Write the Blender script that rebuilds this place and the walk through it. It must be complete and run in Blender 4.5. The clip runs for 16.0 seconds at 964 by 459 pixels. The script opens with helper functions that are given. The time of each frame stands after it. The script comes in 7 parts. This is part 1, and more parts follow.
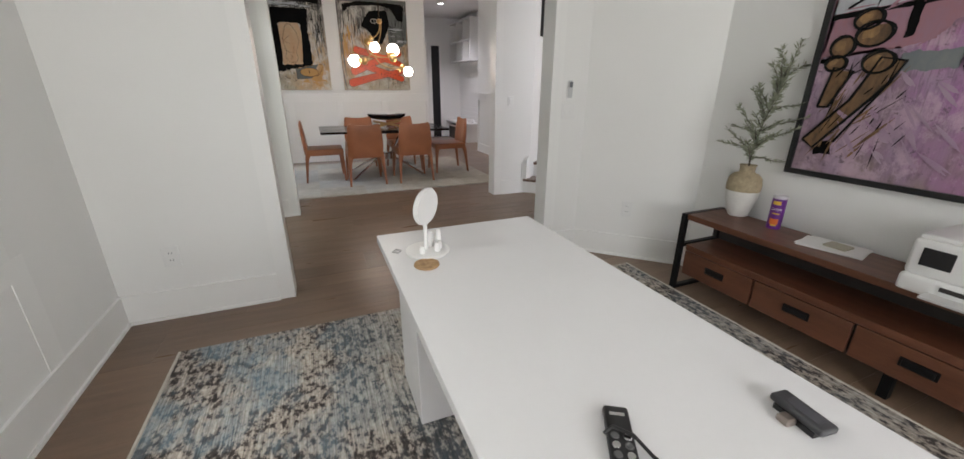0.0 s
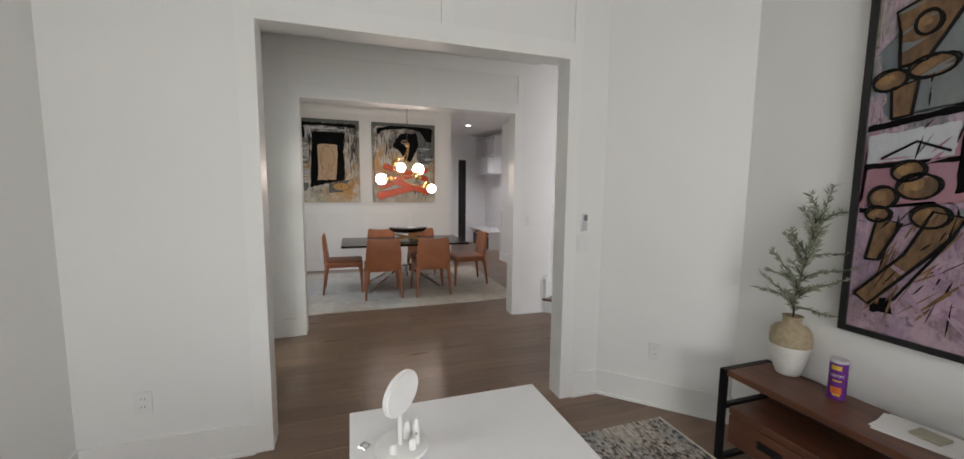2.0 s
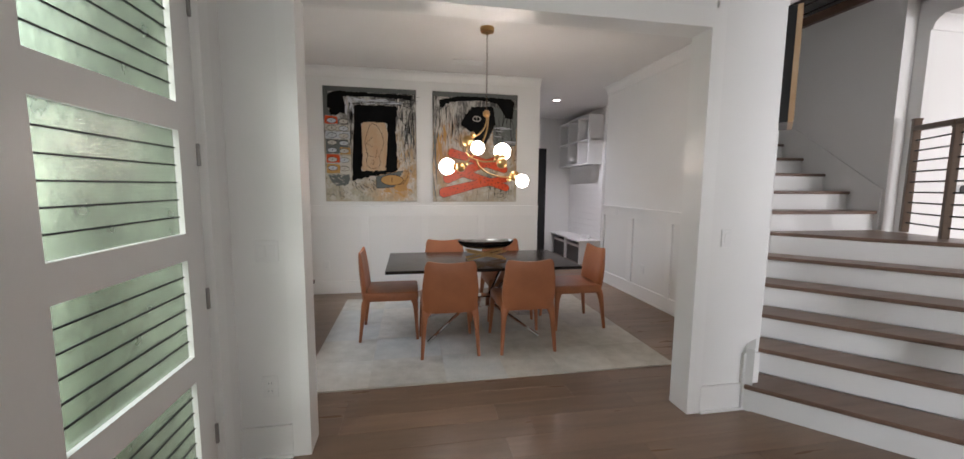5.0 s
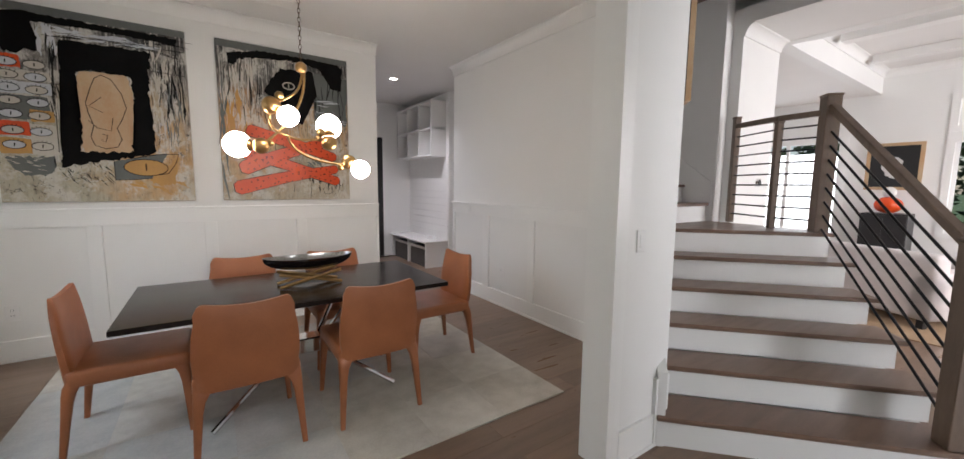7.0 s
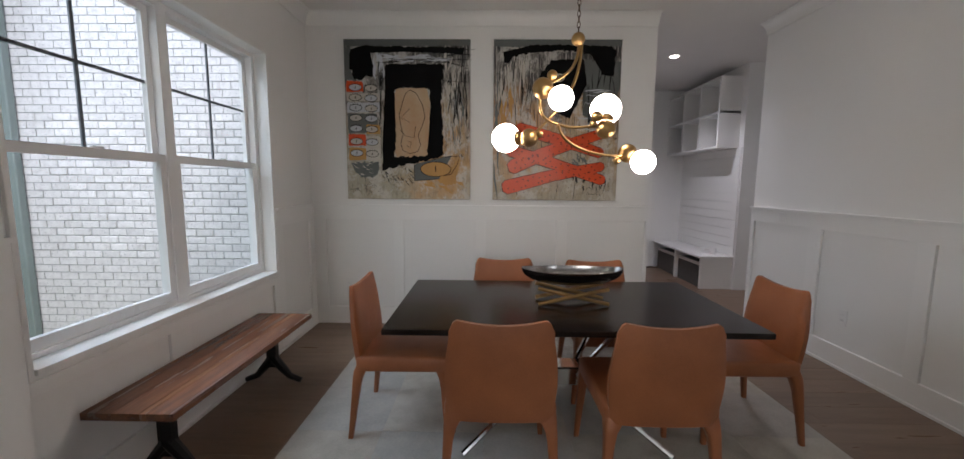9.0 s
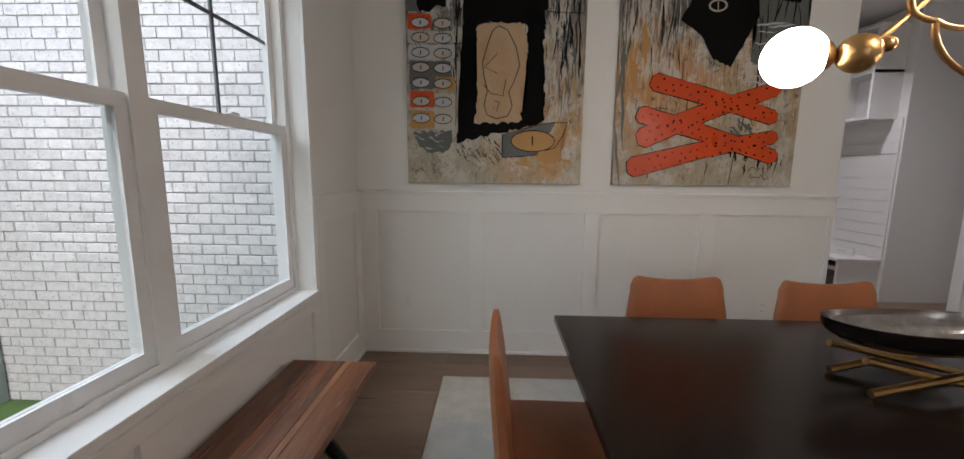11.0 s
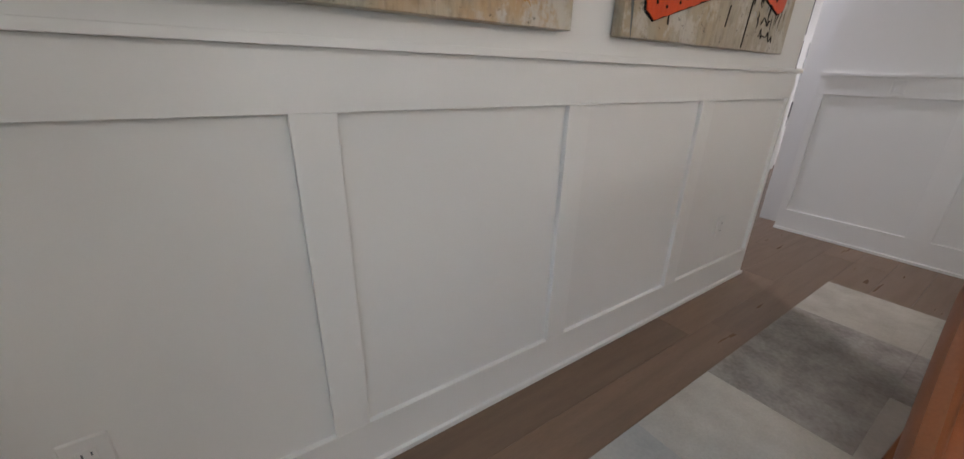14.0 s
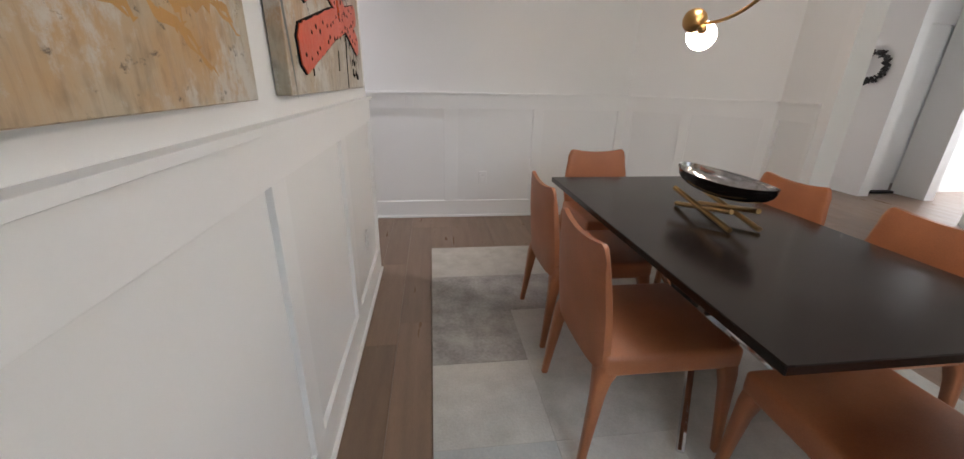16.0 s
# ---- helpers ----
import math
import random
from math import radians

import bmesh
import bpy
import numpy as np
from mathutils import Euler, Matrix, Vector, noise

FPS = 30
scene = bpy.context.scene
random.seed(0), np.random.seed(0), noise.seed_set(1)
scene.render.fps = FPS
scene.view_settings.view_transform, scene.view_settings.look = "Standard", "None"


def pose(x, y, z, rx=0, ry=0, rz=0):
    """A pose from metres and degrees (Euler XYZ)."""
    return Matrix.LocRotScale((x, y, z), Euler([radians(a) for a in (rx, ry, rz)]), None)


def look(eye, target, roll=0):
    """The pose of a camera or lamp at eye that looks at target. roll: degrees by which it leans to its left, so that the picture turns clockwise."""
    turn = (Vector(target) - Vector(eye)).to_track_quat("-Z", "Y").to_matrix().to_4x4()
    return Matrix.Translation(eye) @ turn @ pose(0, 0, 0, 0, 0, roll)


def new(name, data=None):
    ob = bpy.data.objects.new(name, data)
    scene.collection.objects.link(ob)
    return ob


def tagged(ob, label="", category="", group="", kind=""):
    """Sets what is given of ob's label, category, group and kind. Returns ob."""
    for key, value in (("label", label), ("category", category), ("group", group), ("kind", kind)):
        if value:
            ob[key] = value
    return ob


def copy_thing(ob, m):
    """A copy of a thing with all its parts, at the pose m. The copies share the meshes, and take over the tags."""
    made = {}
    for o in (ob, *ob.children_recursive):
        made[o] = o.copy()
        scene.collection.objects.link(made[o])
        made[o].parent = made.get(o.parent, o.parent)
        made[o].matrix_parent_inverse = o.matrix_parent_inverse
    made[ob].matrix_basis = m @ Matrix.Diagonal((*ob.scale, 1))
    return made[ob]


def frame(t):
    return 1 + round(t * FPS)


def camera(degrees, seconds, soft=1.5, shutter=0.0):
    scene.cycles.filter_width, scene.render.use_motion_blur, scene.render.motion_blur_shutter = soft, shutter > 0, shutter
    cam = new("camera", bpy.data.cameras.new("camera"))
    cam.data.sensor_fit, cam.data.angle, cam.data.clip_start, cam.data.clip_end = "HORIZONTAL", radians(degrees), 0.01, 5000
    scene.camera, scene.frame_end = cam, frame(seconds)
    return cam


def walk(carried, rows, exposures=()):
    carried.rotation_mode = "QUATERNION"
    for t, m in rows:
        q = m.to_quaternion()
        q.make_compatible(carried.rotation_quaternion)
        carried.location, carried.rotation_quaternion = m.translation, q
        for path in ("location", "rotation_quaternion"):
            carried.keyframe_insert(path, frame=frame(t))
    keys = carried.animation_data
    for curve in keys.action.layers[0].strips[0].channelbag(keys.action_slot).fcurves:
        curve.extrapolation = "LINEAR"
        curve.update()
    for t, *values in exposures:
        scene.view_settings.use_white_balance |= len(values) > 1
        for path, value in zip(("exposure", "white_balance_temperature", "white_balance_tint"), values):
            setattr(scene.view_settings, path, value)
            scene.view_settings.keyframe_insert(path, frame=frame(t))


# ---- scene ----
cam = camera(101.4, 16.0)
PATH = [
    (0, (0.5, -0.047, 1.357), (1.224, 1.689, 0.677), 0.2),
    (0.5, (0.588, -0.108, 1.443), (1.137, 1.706, 0.804), 0.3),
    (1, (0.696, -0.145, 1.551), (1.268, 1.71, 1.07), 0.5),
    (1.5, (0.727, -0.102, 1.611), (1.346, 1.784, 1.367), 0.3),
    (2, (0.712, 0.141, 1.58), (1.344, 2.027, 1.374), 0.6),
    (2.5, (0.62, 0.523, 1.558), (1.248, 2.41, 1.346), 0.3),
    (3, (0.536, 0.957, 1.531), (1.073, 2.872, 1.323), 0.6),
    (3.5, (0.533, 1.387, 1.57), (0.914, 3.339, 1.357), 0.4),
    (3.7, (0.55, 1.525, 1.554), (0.892, 3.485, 1.348), 0.5),
    (5.8, (0.982, 2.854, 1.496), (1.396, 4.798, 1.274), 0.5),
    (6, (1.02, 2.944, 1.491), (1.54, 4.863, 1.274), 0.5),
    (6.5, (1.048, 3.146, 1.494), (2.037, 4.87, 1.27), 0.6),
    (7, (1.027, 3.434, 1.464), (2.151, 5.073, 1.242), 0.6),
    (7.5, (1.147, 3.7, 1.491), (2.038, 5.473, 1.241), -0.2),
    (8, (1.175, 3.854, 1.49), (1.489, 5.816, 1.267), 0.3),
    (8.5, (1.22, 3.977, 1.468), (1.222, 5.965, 1.253), 0.3),
    (9, (1.081, 4.126, 1.438), (1.054, 6.113, 1.214), 0.4),
    (9.5, (0.879, 4.369, 1.387), (0.886, 6.356, 1.161), 0.4),
    (10, (0.72, 4.662, 1.366), (0.668, 6.649, 1.145), 0.3),
    (10.2, (0.681, 4.769, 1.381), (0.528, 6.75, 1.15), 0.5),
    (12.3, (-0.213, 6.13, 1.303), (0.061, 8.07, 0.905), 0.7),
    (12.5, (-0.175, 6.271, 1.282), (0.165, 8.195, 0.856), 0.7),
    (13, (-0.157, 6.603, 1.229), (0.447, 8.418, 0.644), 0.7),
    (13.5, (-0.109, 6.875, 1.204), (0.819, 8.514, 0.53), 1.2),
    (14, (-0.021, 7.172, 1.172), (1.049, 8.695, 0.438), 1.4),
    (14.5, (0.034, 7.394, 1.179), (1.32, 8.735, 0.438), 1.7),
    (15, (-0.027, 7.561, 1.21), (1.674, 8.33, 0.492), 1.7),
    (15.5, (0.011, 7.682, 1.255), (1.847, 8.002, 0.53), 2.1),
    (16, (-0.052, 7.698, 1.343), (1.803, 7.456, 0.637), 1.3),
]
EXPOSURES = [(0, -0.12, 6480), (1.0, -0.20, 6500), (2.0, -0.25, 6500), (3.0, -0.36, 6500), (3.7, -0.14, 6520), (5.8, -0.06, 6350), (6.5, 0.0, 6450), (7.5, 0.0, 6450), (8.0, 0.05, 6350), (8.5, -0.50, 6300), (9.0, -0.62, 6300), (10.2, -0.58, 6550), (12.3, -0.80, 6650), (13.0, -0.42, 6850), (13.5, -0.38, 6450), (14.0, -0.42, 6450), (14.5, -0.44, 6550), (15.0, -0.32, 7000), (15.5, -0.18, 7050), (16, 0.0, 6500)]
walk(cam, [(t, look(eye, target, roll)) for t, eye, target, roll in PATH], [(t, stops, kelvin, 16) for t, stops, kelvin in EXPOSURES])

# ---- world, sun, large lights ----
world = bpy.data.worlds.new("sky")
scene.world = world
world.use_nodes = True
wn = world.node_tree.nodes
sky = wn.new("ShaderNodeTexSky")
sky.sky_type = "NISHITA"
sky.sun_disc = False
SUN_FROM = Vector((0.30, -0.75, 0.85)).normalized()
sky.sun_elevation = math.asin(SUN_FROM.z)
sky.sun_rotation = math.atan2(SUN_FROM.x, SUN_FROM.y)
wn["Background"].inputs[1].default_value = 0.12
world.node_tree.links.new(sky.outputs[0], wn["Background"].inputs[0])
sun_data = bpy.data.lights.new("sun", "SUN")
sun_data.energy, sun_data.angle, sun_data.color = 2.2, radians(20.0), (1.0, 0.95, 0.88)
sun = new("sun", sun_data)
sun.matrix_world = look(SUN_FROM * 20, (0, 0, 0))


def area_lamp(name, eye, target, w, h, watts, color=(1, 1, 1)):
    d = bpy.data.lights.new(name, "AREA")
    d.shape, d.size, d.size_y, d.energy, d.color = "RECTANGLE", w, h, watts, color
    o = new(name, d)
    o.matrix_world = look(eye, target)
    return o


DAY = (0.76, 0.90, 1.0)
area_lamp("window_light_passage", (3.9, -1.22, 1.3), (3.9, 1.0, 1.2), 0.9, 2.2, 105, (0.92, 0.97, 1.0))
area_lamp("window_light_living_east", (10.60, 6.575, 1.4), (9.0, 6.575, 1.3), 1.6, 1.8, 28, (0.94, 0.98, 1.0))
area_lamp("door_light", (-0.62, 3.93, 1.35), (0.5, 3.93, 1.2), 0.8, 2.3, 22, (0.92, 1.0, 0.92))
# Added lamp high outside, out of view, standing in for sky light.
area_lamp("sky_fill_dining", (-2.3, 6.0, 4.6), (-0.2, 6.4, 0.6), 2.4, 2.4, 150, DAY)
# Second outdoor lamp, added and unseen, aimed in to brighten the east wall.
area_lamp("sky_fill_dining_side", (-3.4, 6.0, 2.8), (1.5, 6.4, 0.9), 2.6, 2.6, 92, DAY)
# Unseen lamp added above the office window in place of the sky.
area_lamp("sky_fill_office", (-2.3, 1.2, 4.0), (-0.1, 1.2, 0.6), 2.0, 2.0, 235, (0.95, 1.0, 0.92))
# Fill lamp added in an unseen opening behind the desk, brightening the office.
area_lamp("fill_light_office_back", (1.2, -2.55, 1.6), (1.2, 0, 1.4), 2.2, 1.7, 92, (0.98, 1.0, 0.94))
# Made-up source by the unseen south wall, brightening living room, hall and stairs.
area_lamp("fill_light_living", (8.0, -1.0, 2.0), (7.4, 3.0, 1.4), 4.0, 2.3, 330, (1.0, 0.99, 0.98))

# ---- materials ----
def mat(name, color, rough=0.6, metal=0.0, var=0.06, scale=6.0, grain=60.0, bump=0.05, stretch=(1, 1, 1), color2=None, spec=0.5, coat=0.0, random_vary=0.0):
    """Noise at two scales on colour, roughness and relief."""
    m = bpy.data.materials.new(name)
    m.use_nodes = True
    nt = m.node_tree
    N, K = nt.nodes, nt.links
    b = N["Principled BSDF"]
    tc = N.new("ShaderNodeTexCoord")
    mp = N.new("ShaderNodeMapping")
    mp.inputs["Scale"].default_value = stretch
    K.new(tc.outputs["Object"], mp.inputs[0])
    n1 = N.new("ShaderNodeTexNoise")
    n1.inputs["Scale"].default_value = scale
    n1.inputs["Detail"].default_value = 6
    n2 = N.new("ShaderNodeTexNoise")
    n2.inputs["Scale"].default_value = grain
    n2.inputs["Detail"].default_value = 3
    K.new(mp.outputs[0], n1.inputs[0])
    K.new(mp.outputs[0], n2.inputs[0])
    c1 = Vector(color)
    c2 = Vector(color2) if color2 else c1 * (1 - var * 2.5)
    ramp = N.new("ShaderNodeValToRGB")
    ramp.color_ramp.elements[0].position, ramp.color_ramp.elements[1].position = 0.3, 0.7
    ramp.color_ramp.elements[0].color = (*c1, 1)
    ramp.color_ramp.elements[1].color = (*c2, 1)
    add = N.new("ShaderNodeMath")
    add.operation = "MULTIPLY_ADD"
    add.inputs[1].default_value = 0.35
    K.new(n2.outputs[0], add.inputs[0])
    sc = N.new("ShaderNodeMath")
    sc.operation = "MULTIPLY"
    sc.inputs[1].default_value = 0.65
    K.new(n1.outputs[0], sc.inputs[0])
    K.new(sc.outputs[0], add.inputs[2])
    K.new(add.outputs[0], ramp.inputs[0])
    out = ramp.outputs[0]
    if random_vary:
        oi = N.new("ShaderNodeObjectInfo")
        shift = N.new("ShaderNodeVectorMath")
        shift.operation = "SCALE"
        shift.inputs[0].default_value = (37.0, 53.0, 41.0)
        K.new(oi.outputs["Random"], shift.inputs["Scale"])
        K.new(shift.outputs[0], mp.inputs["Location"])
        hsv = N.new("ShaderNodeHueSaturation")
        mr = N.new("ShaderNodeMapRange")
        mr.inputs[3].default_value, mr.inputs[4].default_value = 1 - random_vary, 1 + random_vary
        K.new(oi.outputs["Random"], mr.inputs[0])
        K.new(mr.outputs[0], hsv.inputs["Value"])
        K.new(out, hsv.inputs["Color"])
        out = hsv.outputs[0]
    K.new(out, b.inputs["Base Color"])
    mr2 = N.new("ShaderNodeMapRange")
    mr2.inputs[3].default_value, mr2.inputs[4].default_value = max(rough - 0.07, 0.02), min(rough + 0.07, 1)
    K.new(n1.outputs[0], mr2.inputs[0])
    K.new(mr2.outputs[0], b.inputs["Roughness"])
    b.inputs["Metallic"].default_value = metal
    b.inputs["Specular IOR Level"].default_value = spec
    b.inputs["Coat Weight"].default_value = coat
    if bump:
        bp = N.new("ShaderNodeBump")
        bp.inputs["Strength"].default_value = bump
        bp.inputs["Distance"].default_value = 0.01
        K.new(add.outputs[0], bp.inputs["Height"])
        K.new(bp.outputs[0], b.inputs["Normal"])
    return m


def glow(name, color, strength):
    m = bpy.data.materials.new(name)
    m.use_nodes = True
    b = m.node_tree.nodes["Principled BSDF"]
    b.inputs["Base Color"].default_value = (*color, 1)
    b.inputs["Emission Color"].default_value = (*color, 1)
    b.inputs["Emission Strength"].default_value = strength
    return m


def glass(name, tint=(1, 1, 1), rough=0.0):
    m = bpy.data.materials.new(name)
    m.use_nodes = True
    nt = m.node_tree
    b = nt.nodes["Principled BSDF"]
    b.inputs["Base Color"].default_value = (*tint, 1)
    b.inputs["Transmission Weight"].default_value = 1
    b.inputs["Roughness"].default_value = rough
    b.inputs["IOR"].default_value = 1.1
    return m


M_WALL = mat("wall_paint", (0.80, 0.80, 0.785), 0.55, var=0.012, scale=1.5, grain=220, bump=0.02)
M_TRIM = mat("trim_paint", (0.82, 0.82, 0.805), 0.32, var=0.012, scale=2.0, grain=120, bump=0.012)
M_CEIL = mat("ceiling_paint", (0.80, 0.79, 0.775), 0.8, var=0.015, scale=2.0, grain=200, bump=0.02)
M_PLANK = mat("oak_plank", (0.232, 0.150, 0.100), 0.30, var=0.12, scale=2.2, grain=28, bump=0.10, stretch=(1, 9, 9), random_vary=0.15)
M_SUB = mat("subfloor_joint", (0.06, 0.042, 0.032), 0.7, var=0.1)
M_TREAD = mat("stained_tread", (0.20, 0.122, 0.085), 0.32, var=0.14, scale=2.2, grain=28, bump=0.08, stretch=(1, 9, 9))
M_POST = mat("stained_post", (0.175, 0.118, 0.082), 0.42, var=0.16, scale=2.2, grain=28, bump=0.08, stretch=(9, 9, 1))
M_IRON = mat("black_iron", (0.012, 0.012, 0.013), 0.42, 0.6, var=0.1, bump=0.02)
M_LEATHER = mat("tan_leather", (0.38, 0.132, 0.052), 0.42, var=0.14, scale=5, grain=190, bump=0.16)
M_TABLE = mat("espresso_veneer", (0.014, 0.009, 0.0075), 0.20, var=0.05, scale=2.0, grain=40, bump=0.0, spec=0.26)
M_CHROME = mat("polished_steel", (0.75, 0.75, 0.76), 0.10, 1.0, var=0.03, bump=0.0)
M_BRASS = mat("brushed_brass", (0.52, 0.325, 0.135), 0.36, 1.0, var=0.08, scale=8, bump=0.02)
M_GLOBE = glow("opal_globe", (1.0, 0.90, 0.77), 41.0)
M_DOWN = glow("downlight_lens", (1.0, 0.93, 0.84), 14.0)
M_DESK = mat("white_lacquer", (0.80, 0.80, 0.81), 0.22, var=0.01, bump=0.005)
M_WALNUT = mat("walnut", (0.155, 0.058, 0.030), 0.36, var=0.22, scale=2.0, grain=26, bump=0.06, stretch=(8, 1, 8))
M_BENCH = mat("bench_walnut", (0.27, 0.105, 0.05), 0.26, var=0.2, scale=2.6, grain=20, bump=0.05, stretch=(10, 0.6, 10), color2=(0.055, 0.022, 0.014), random_vary=0.25)
# Near-black colour that stands in for shade inside recesses.
M_SHADOW = mat("recess_shade", (0.03, 0.025, 0.022), 0.7, var=0.1)
M_PLASTIC = mat("white_plastic", (0.78, 0.78, 0.77), 0.35, var=0.01, bump=0.0)
M_BLACK = mat("black_plastic", (0.012, 0.012, 0.013), 0.35, var=0.1, bump=0.0)
M_GLASS = glass("window_glass")
M_VINYL = mat("white_vinyl", (0.80, 0.80, 0.80), 0.3, var=0.01, bump=0.0)
M_BRICK = mat("whitewashed_brick", (0.76, 0.73, 0.73), 0.9, var=0.1, scale=16, grain=90, bump=0.5, color2=(0.58, 0.55, 0.55), random_vary=0.10)
nt_ = M_BRICK.node_tree
bb_ = nt_.nodes["Principled BSDF"]
src_ = bb_.inputs["Base Color"].links[0].from_socket
for sc_, lo_, hi_, dark_ in ((55.0, 0.60, 0.68, (0.30, 0.29, 0.31)), (13.0, 0.58, 0.74, (0.46, 0.43, 0.43))):
    n_ = nt_.nodes.new("ShaderNodeTexNoise")
    n_.inputs["Scale"].default_value, n_.inputs["Detail"].default_value = sc_, 5
    geo_ = nt_.nodes.new("ShaderNodeNewGeometry")
    nt_.links.new(geo_.outputs["Position"], n_.inputs[0])
    r_ = nt_.nodes.new("ShaderNodeMapRange")
    r_.inputs[1].default_value, r_.inputs[2].default_value, r_.inputs[4].default_value = lo_, hi_, 0.85
    nt_.links.new(n_.outputs[0], r_.inputs[0])
    x_ = nt_.nodes.new("ShaderNodeMix")
    x_.data_type = "RGBA"
    x_.inputs[7].default_value = (*dark_, 1)
    nt_.links.new(r_.outputs[0], x_.inputs[0])
    nt_.links.new(src_, x_.inputs[6])
    src_ = x_.outputs[2]
nt_.links.new(src_, bb_.inputs["Base Color"])
M_MORTAR = mat("grey_mortar", (0.42, 0.415, 0.42), 0.95, var=0.1, scale=20, grain=150, bump=0.4)
M_CHALK = mat("ceramic_white", (0.72, 0.71, 0.68), 0.6, var=0.05, scale=20, bump=0.05)
M_CLAY = mat("ceramic_tan", (0.42, 0.34, 0.22), 0.8, var=0.15, scale=30, bump=0.2)
M_LEAF = mat("dusty_leaf", (0.42, 0.45, 0.32), 0.6, var=0.2, scale=30, bump=0.0, random_vary=0.15)
M_STEM = mat("brown_stem", (0.06, 0.04, 0.025), 0.7, var=0.1)
M_FABRIC = mat("white_upholstery", (0.68, 0.63, 0.62), 0.9, var=0.05, scale=10, grain=300, bump=0.15)
M_GRASS = mat("lawn", (0.11, 0.20, 0.055), 0.9, var=0.25, scale=3, grain=60, bump=0.5)
M_FOLIAGE = mat("tree_leaves", (0.06, 0.12, 0.035), 0.8, var=0.3, scale=3, grain=20, bump=0.3, random_vary=0.2)

# ---- mesh helpers ----
def box(bm, x0, y0, z0, x1, y1, z1, bev=0.0, segs=1):
    g = bmesh.ops.create_cube(bm, size=1.0)
    vs = g["verts"]
    bmesh.ops.scale(bm, verts=vs, vec=(abs(x1 - x0), abs(y1 - y0), abs(z1 - z0)))
    bmesh.ops.translate(bm, verts=vs, vec=((x0 + x1) / 2, (y0 + y1) / 2, (z0 + z1) / 2))
    if bev:
        es = list({e for v in vs for e in v.link_edges})
        r = bmesh.ops.bevel(bm, geom=es, offset=bev, segments=segs, affect="EDGES", profile=0.5)
        vs = list({v for f in r["faces"] for v in f.verts} | {v for v in vs if v.is_valid})
    return vs


def B(*a, bev=0.0, segs=1):
    bm = bmesh.new()
    box(bm, *a, bev=bev, segs=segs)
    return bm


def prism(poly, z0, z1, bev=0.0):
    bm = bmesh.new()
    lo = [bm.verts.new((x, y, z0)) for x, y in poly]
    hi = [bm.verts.new((x, y, z1)) for x, y in poly]
    n = len(poly)
    bm.faces.new(list(reversed(lo)))
    bm.faces.new(hi)
    for i in range(n):
        bm.faces.new((lo[i], lo[(i + 1) % n], hi[(i + 1) % n], hi[i]))
    bmesh.ops.recalc_face_normals(bm, faces=bm.faces)
    if bev:
        bmesh.ops.bevel(bm, geom=list(bm.edges), offset=bev, segments=1, affect="EDGES")
    return bm


def tube(bm, pts, r, sides=10, closed_ends=True, radii=None):
    """A round bar along points, with parallel-carried rings."""
    pts = [Vector(p) for p in pts]
    rings = []
    up = None
    for i, p in enumerate(pts):
        d = (pts[min(i + 1, len(pts) - 1)] - pts[max(i - 1, 0)]).normalized()
        if up is None:
            up = d.orthogonal().normalized()
        up = (up - d * up.dot(d)).normalized()
        side = d.cross(up)
        rr = radii[i] if radii else r
        rings.append([bm.verts.new(p + (up * math.cos(a) + side * math.sin(a)) * rr) for a in (2 * math.pi * k / sides for k in range(sides))])
    for a, b in zip(rings, rings[1:]):
        for k in range(sides):
            bm.faces.new((a[k], a[(k + 1) % sides], b[(k + 1) % sides], b[k]))
    if closed_ends:
        bm.faces.new(list(reversed(rings[0])))
        bm.faces.new(rings[-1])
    return bm


def lathe(profile, sides=32, at=(0, 0, 0)):
    bm = bmesh.new()
    rings = []
    for r, z in profile:
        rings.append([bm.verts.new((at[0] + r * math.cos(2 * math.pi * k / sides), at[1] + r * math.sin(2 * math.pi * k / sides), at[2] + z)) for k in range(sides)])
    for a, b in zip(rings, rings[1:]):
        for k in range(sides):
            bm.faces.new((a[k], a[(k + 1) % sides], b[(k + 1) % sides], b[k]))
    bm.faces.new(list(reversed(rings[0])))
    bm.faces.new(rings[-1])
    return bm


def ball(c, r, seg=24):
    bm = bmesh.new()
    bmesh.ops.create_uvsphere(bm, u_segments=seg, v_segments=seg // 2, radius=r, matrix=Matrix.Translation(c))
    return bm


def mesh_of(name, bm, material, smooth=None):
    me = bpy.data.meshes.new(name)
    bmesh.ops.recalc_face_normals(bm, faces=bm.faces)
    bm.to_mesh(me)
    bm.free()
    me.materials.append(material)
    if smooth:
        for p in me.polygons:
            p.use_smooth = True
        me.set_sharp_from_angle(angle=radians(smooth))
    return me


def part(name, bm, material, parent, label="", smooth=None):
    o = new(name, mesh_of(name, bm, material, smooth))
    o.parent = parent
    if label:
        o["label"] = label
    return o


def piece(name, me, parent, at=(0, 0, 0)):
    o = new(name, me)
    o.parent = parent
    o.location = at
    return o


def thing(name, label, category, at=(0, 0, 0), rz=0.0, group=""):
    o = new(name)
    o.empty_display_size = 0.1
    o.matrix_world = pose(*at, 0, 0, rz)
    return tagged(o, label, category, group)


def solid(name, bm, material, label, category, kind="", smooth=None, group=""):
    o = new(name, mesh_of(name, bm, material, smooth))
    return tagged(o, label, category, group, kind)


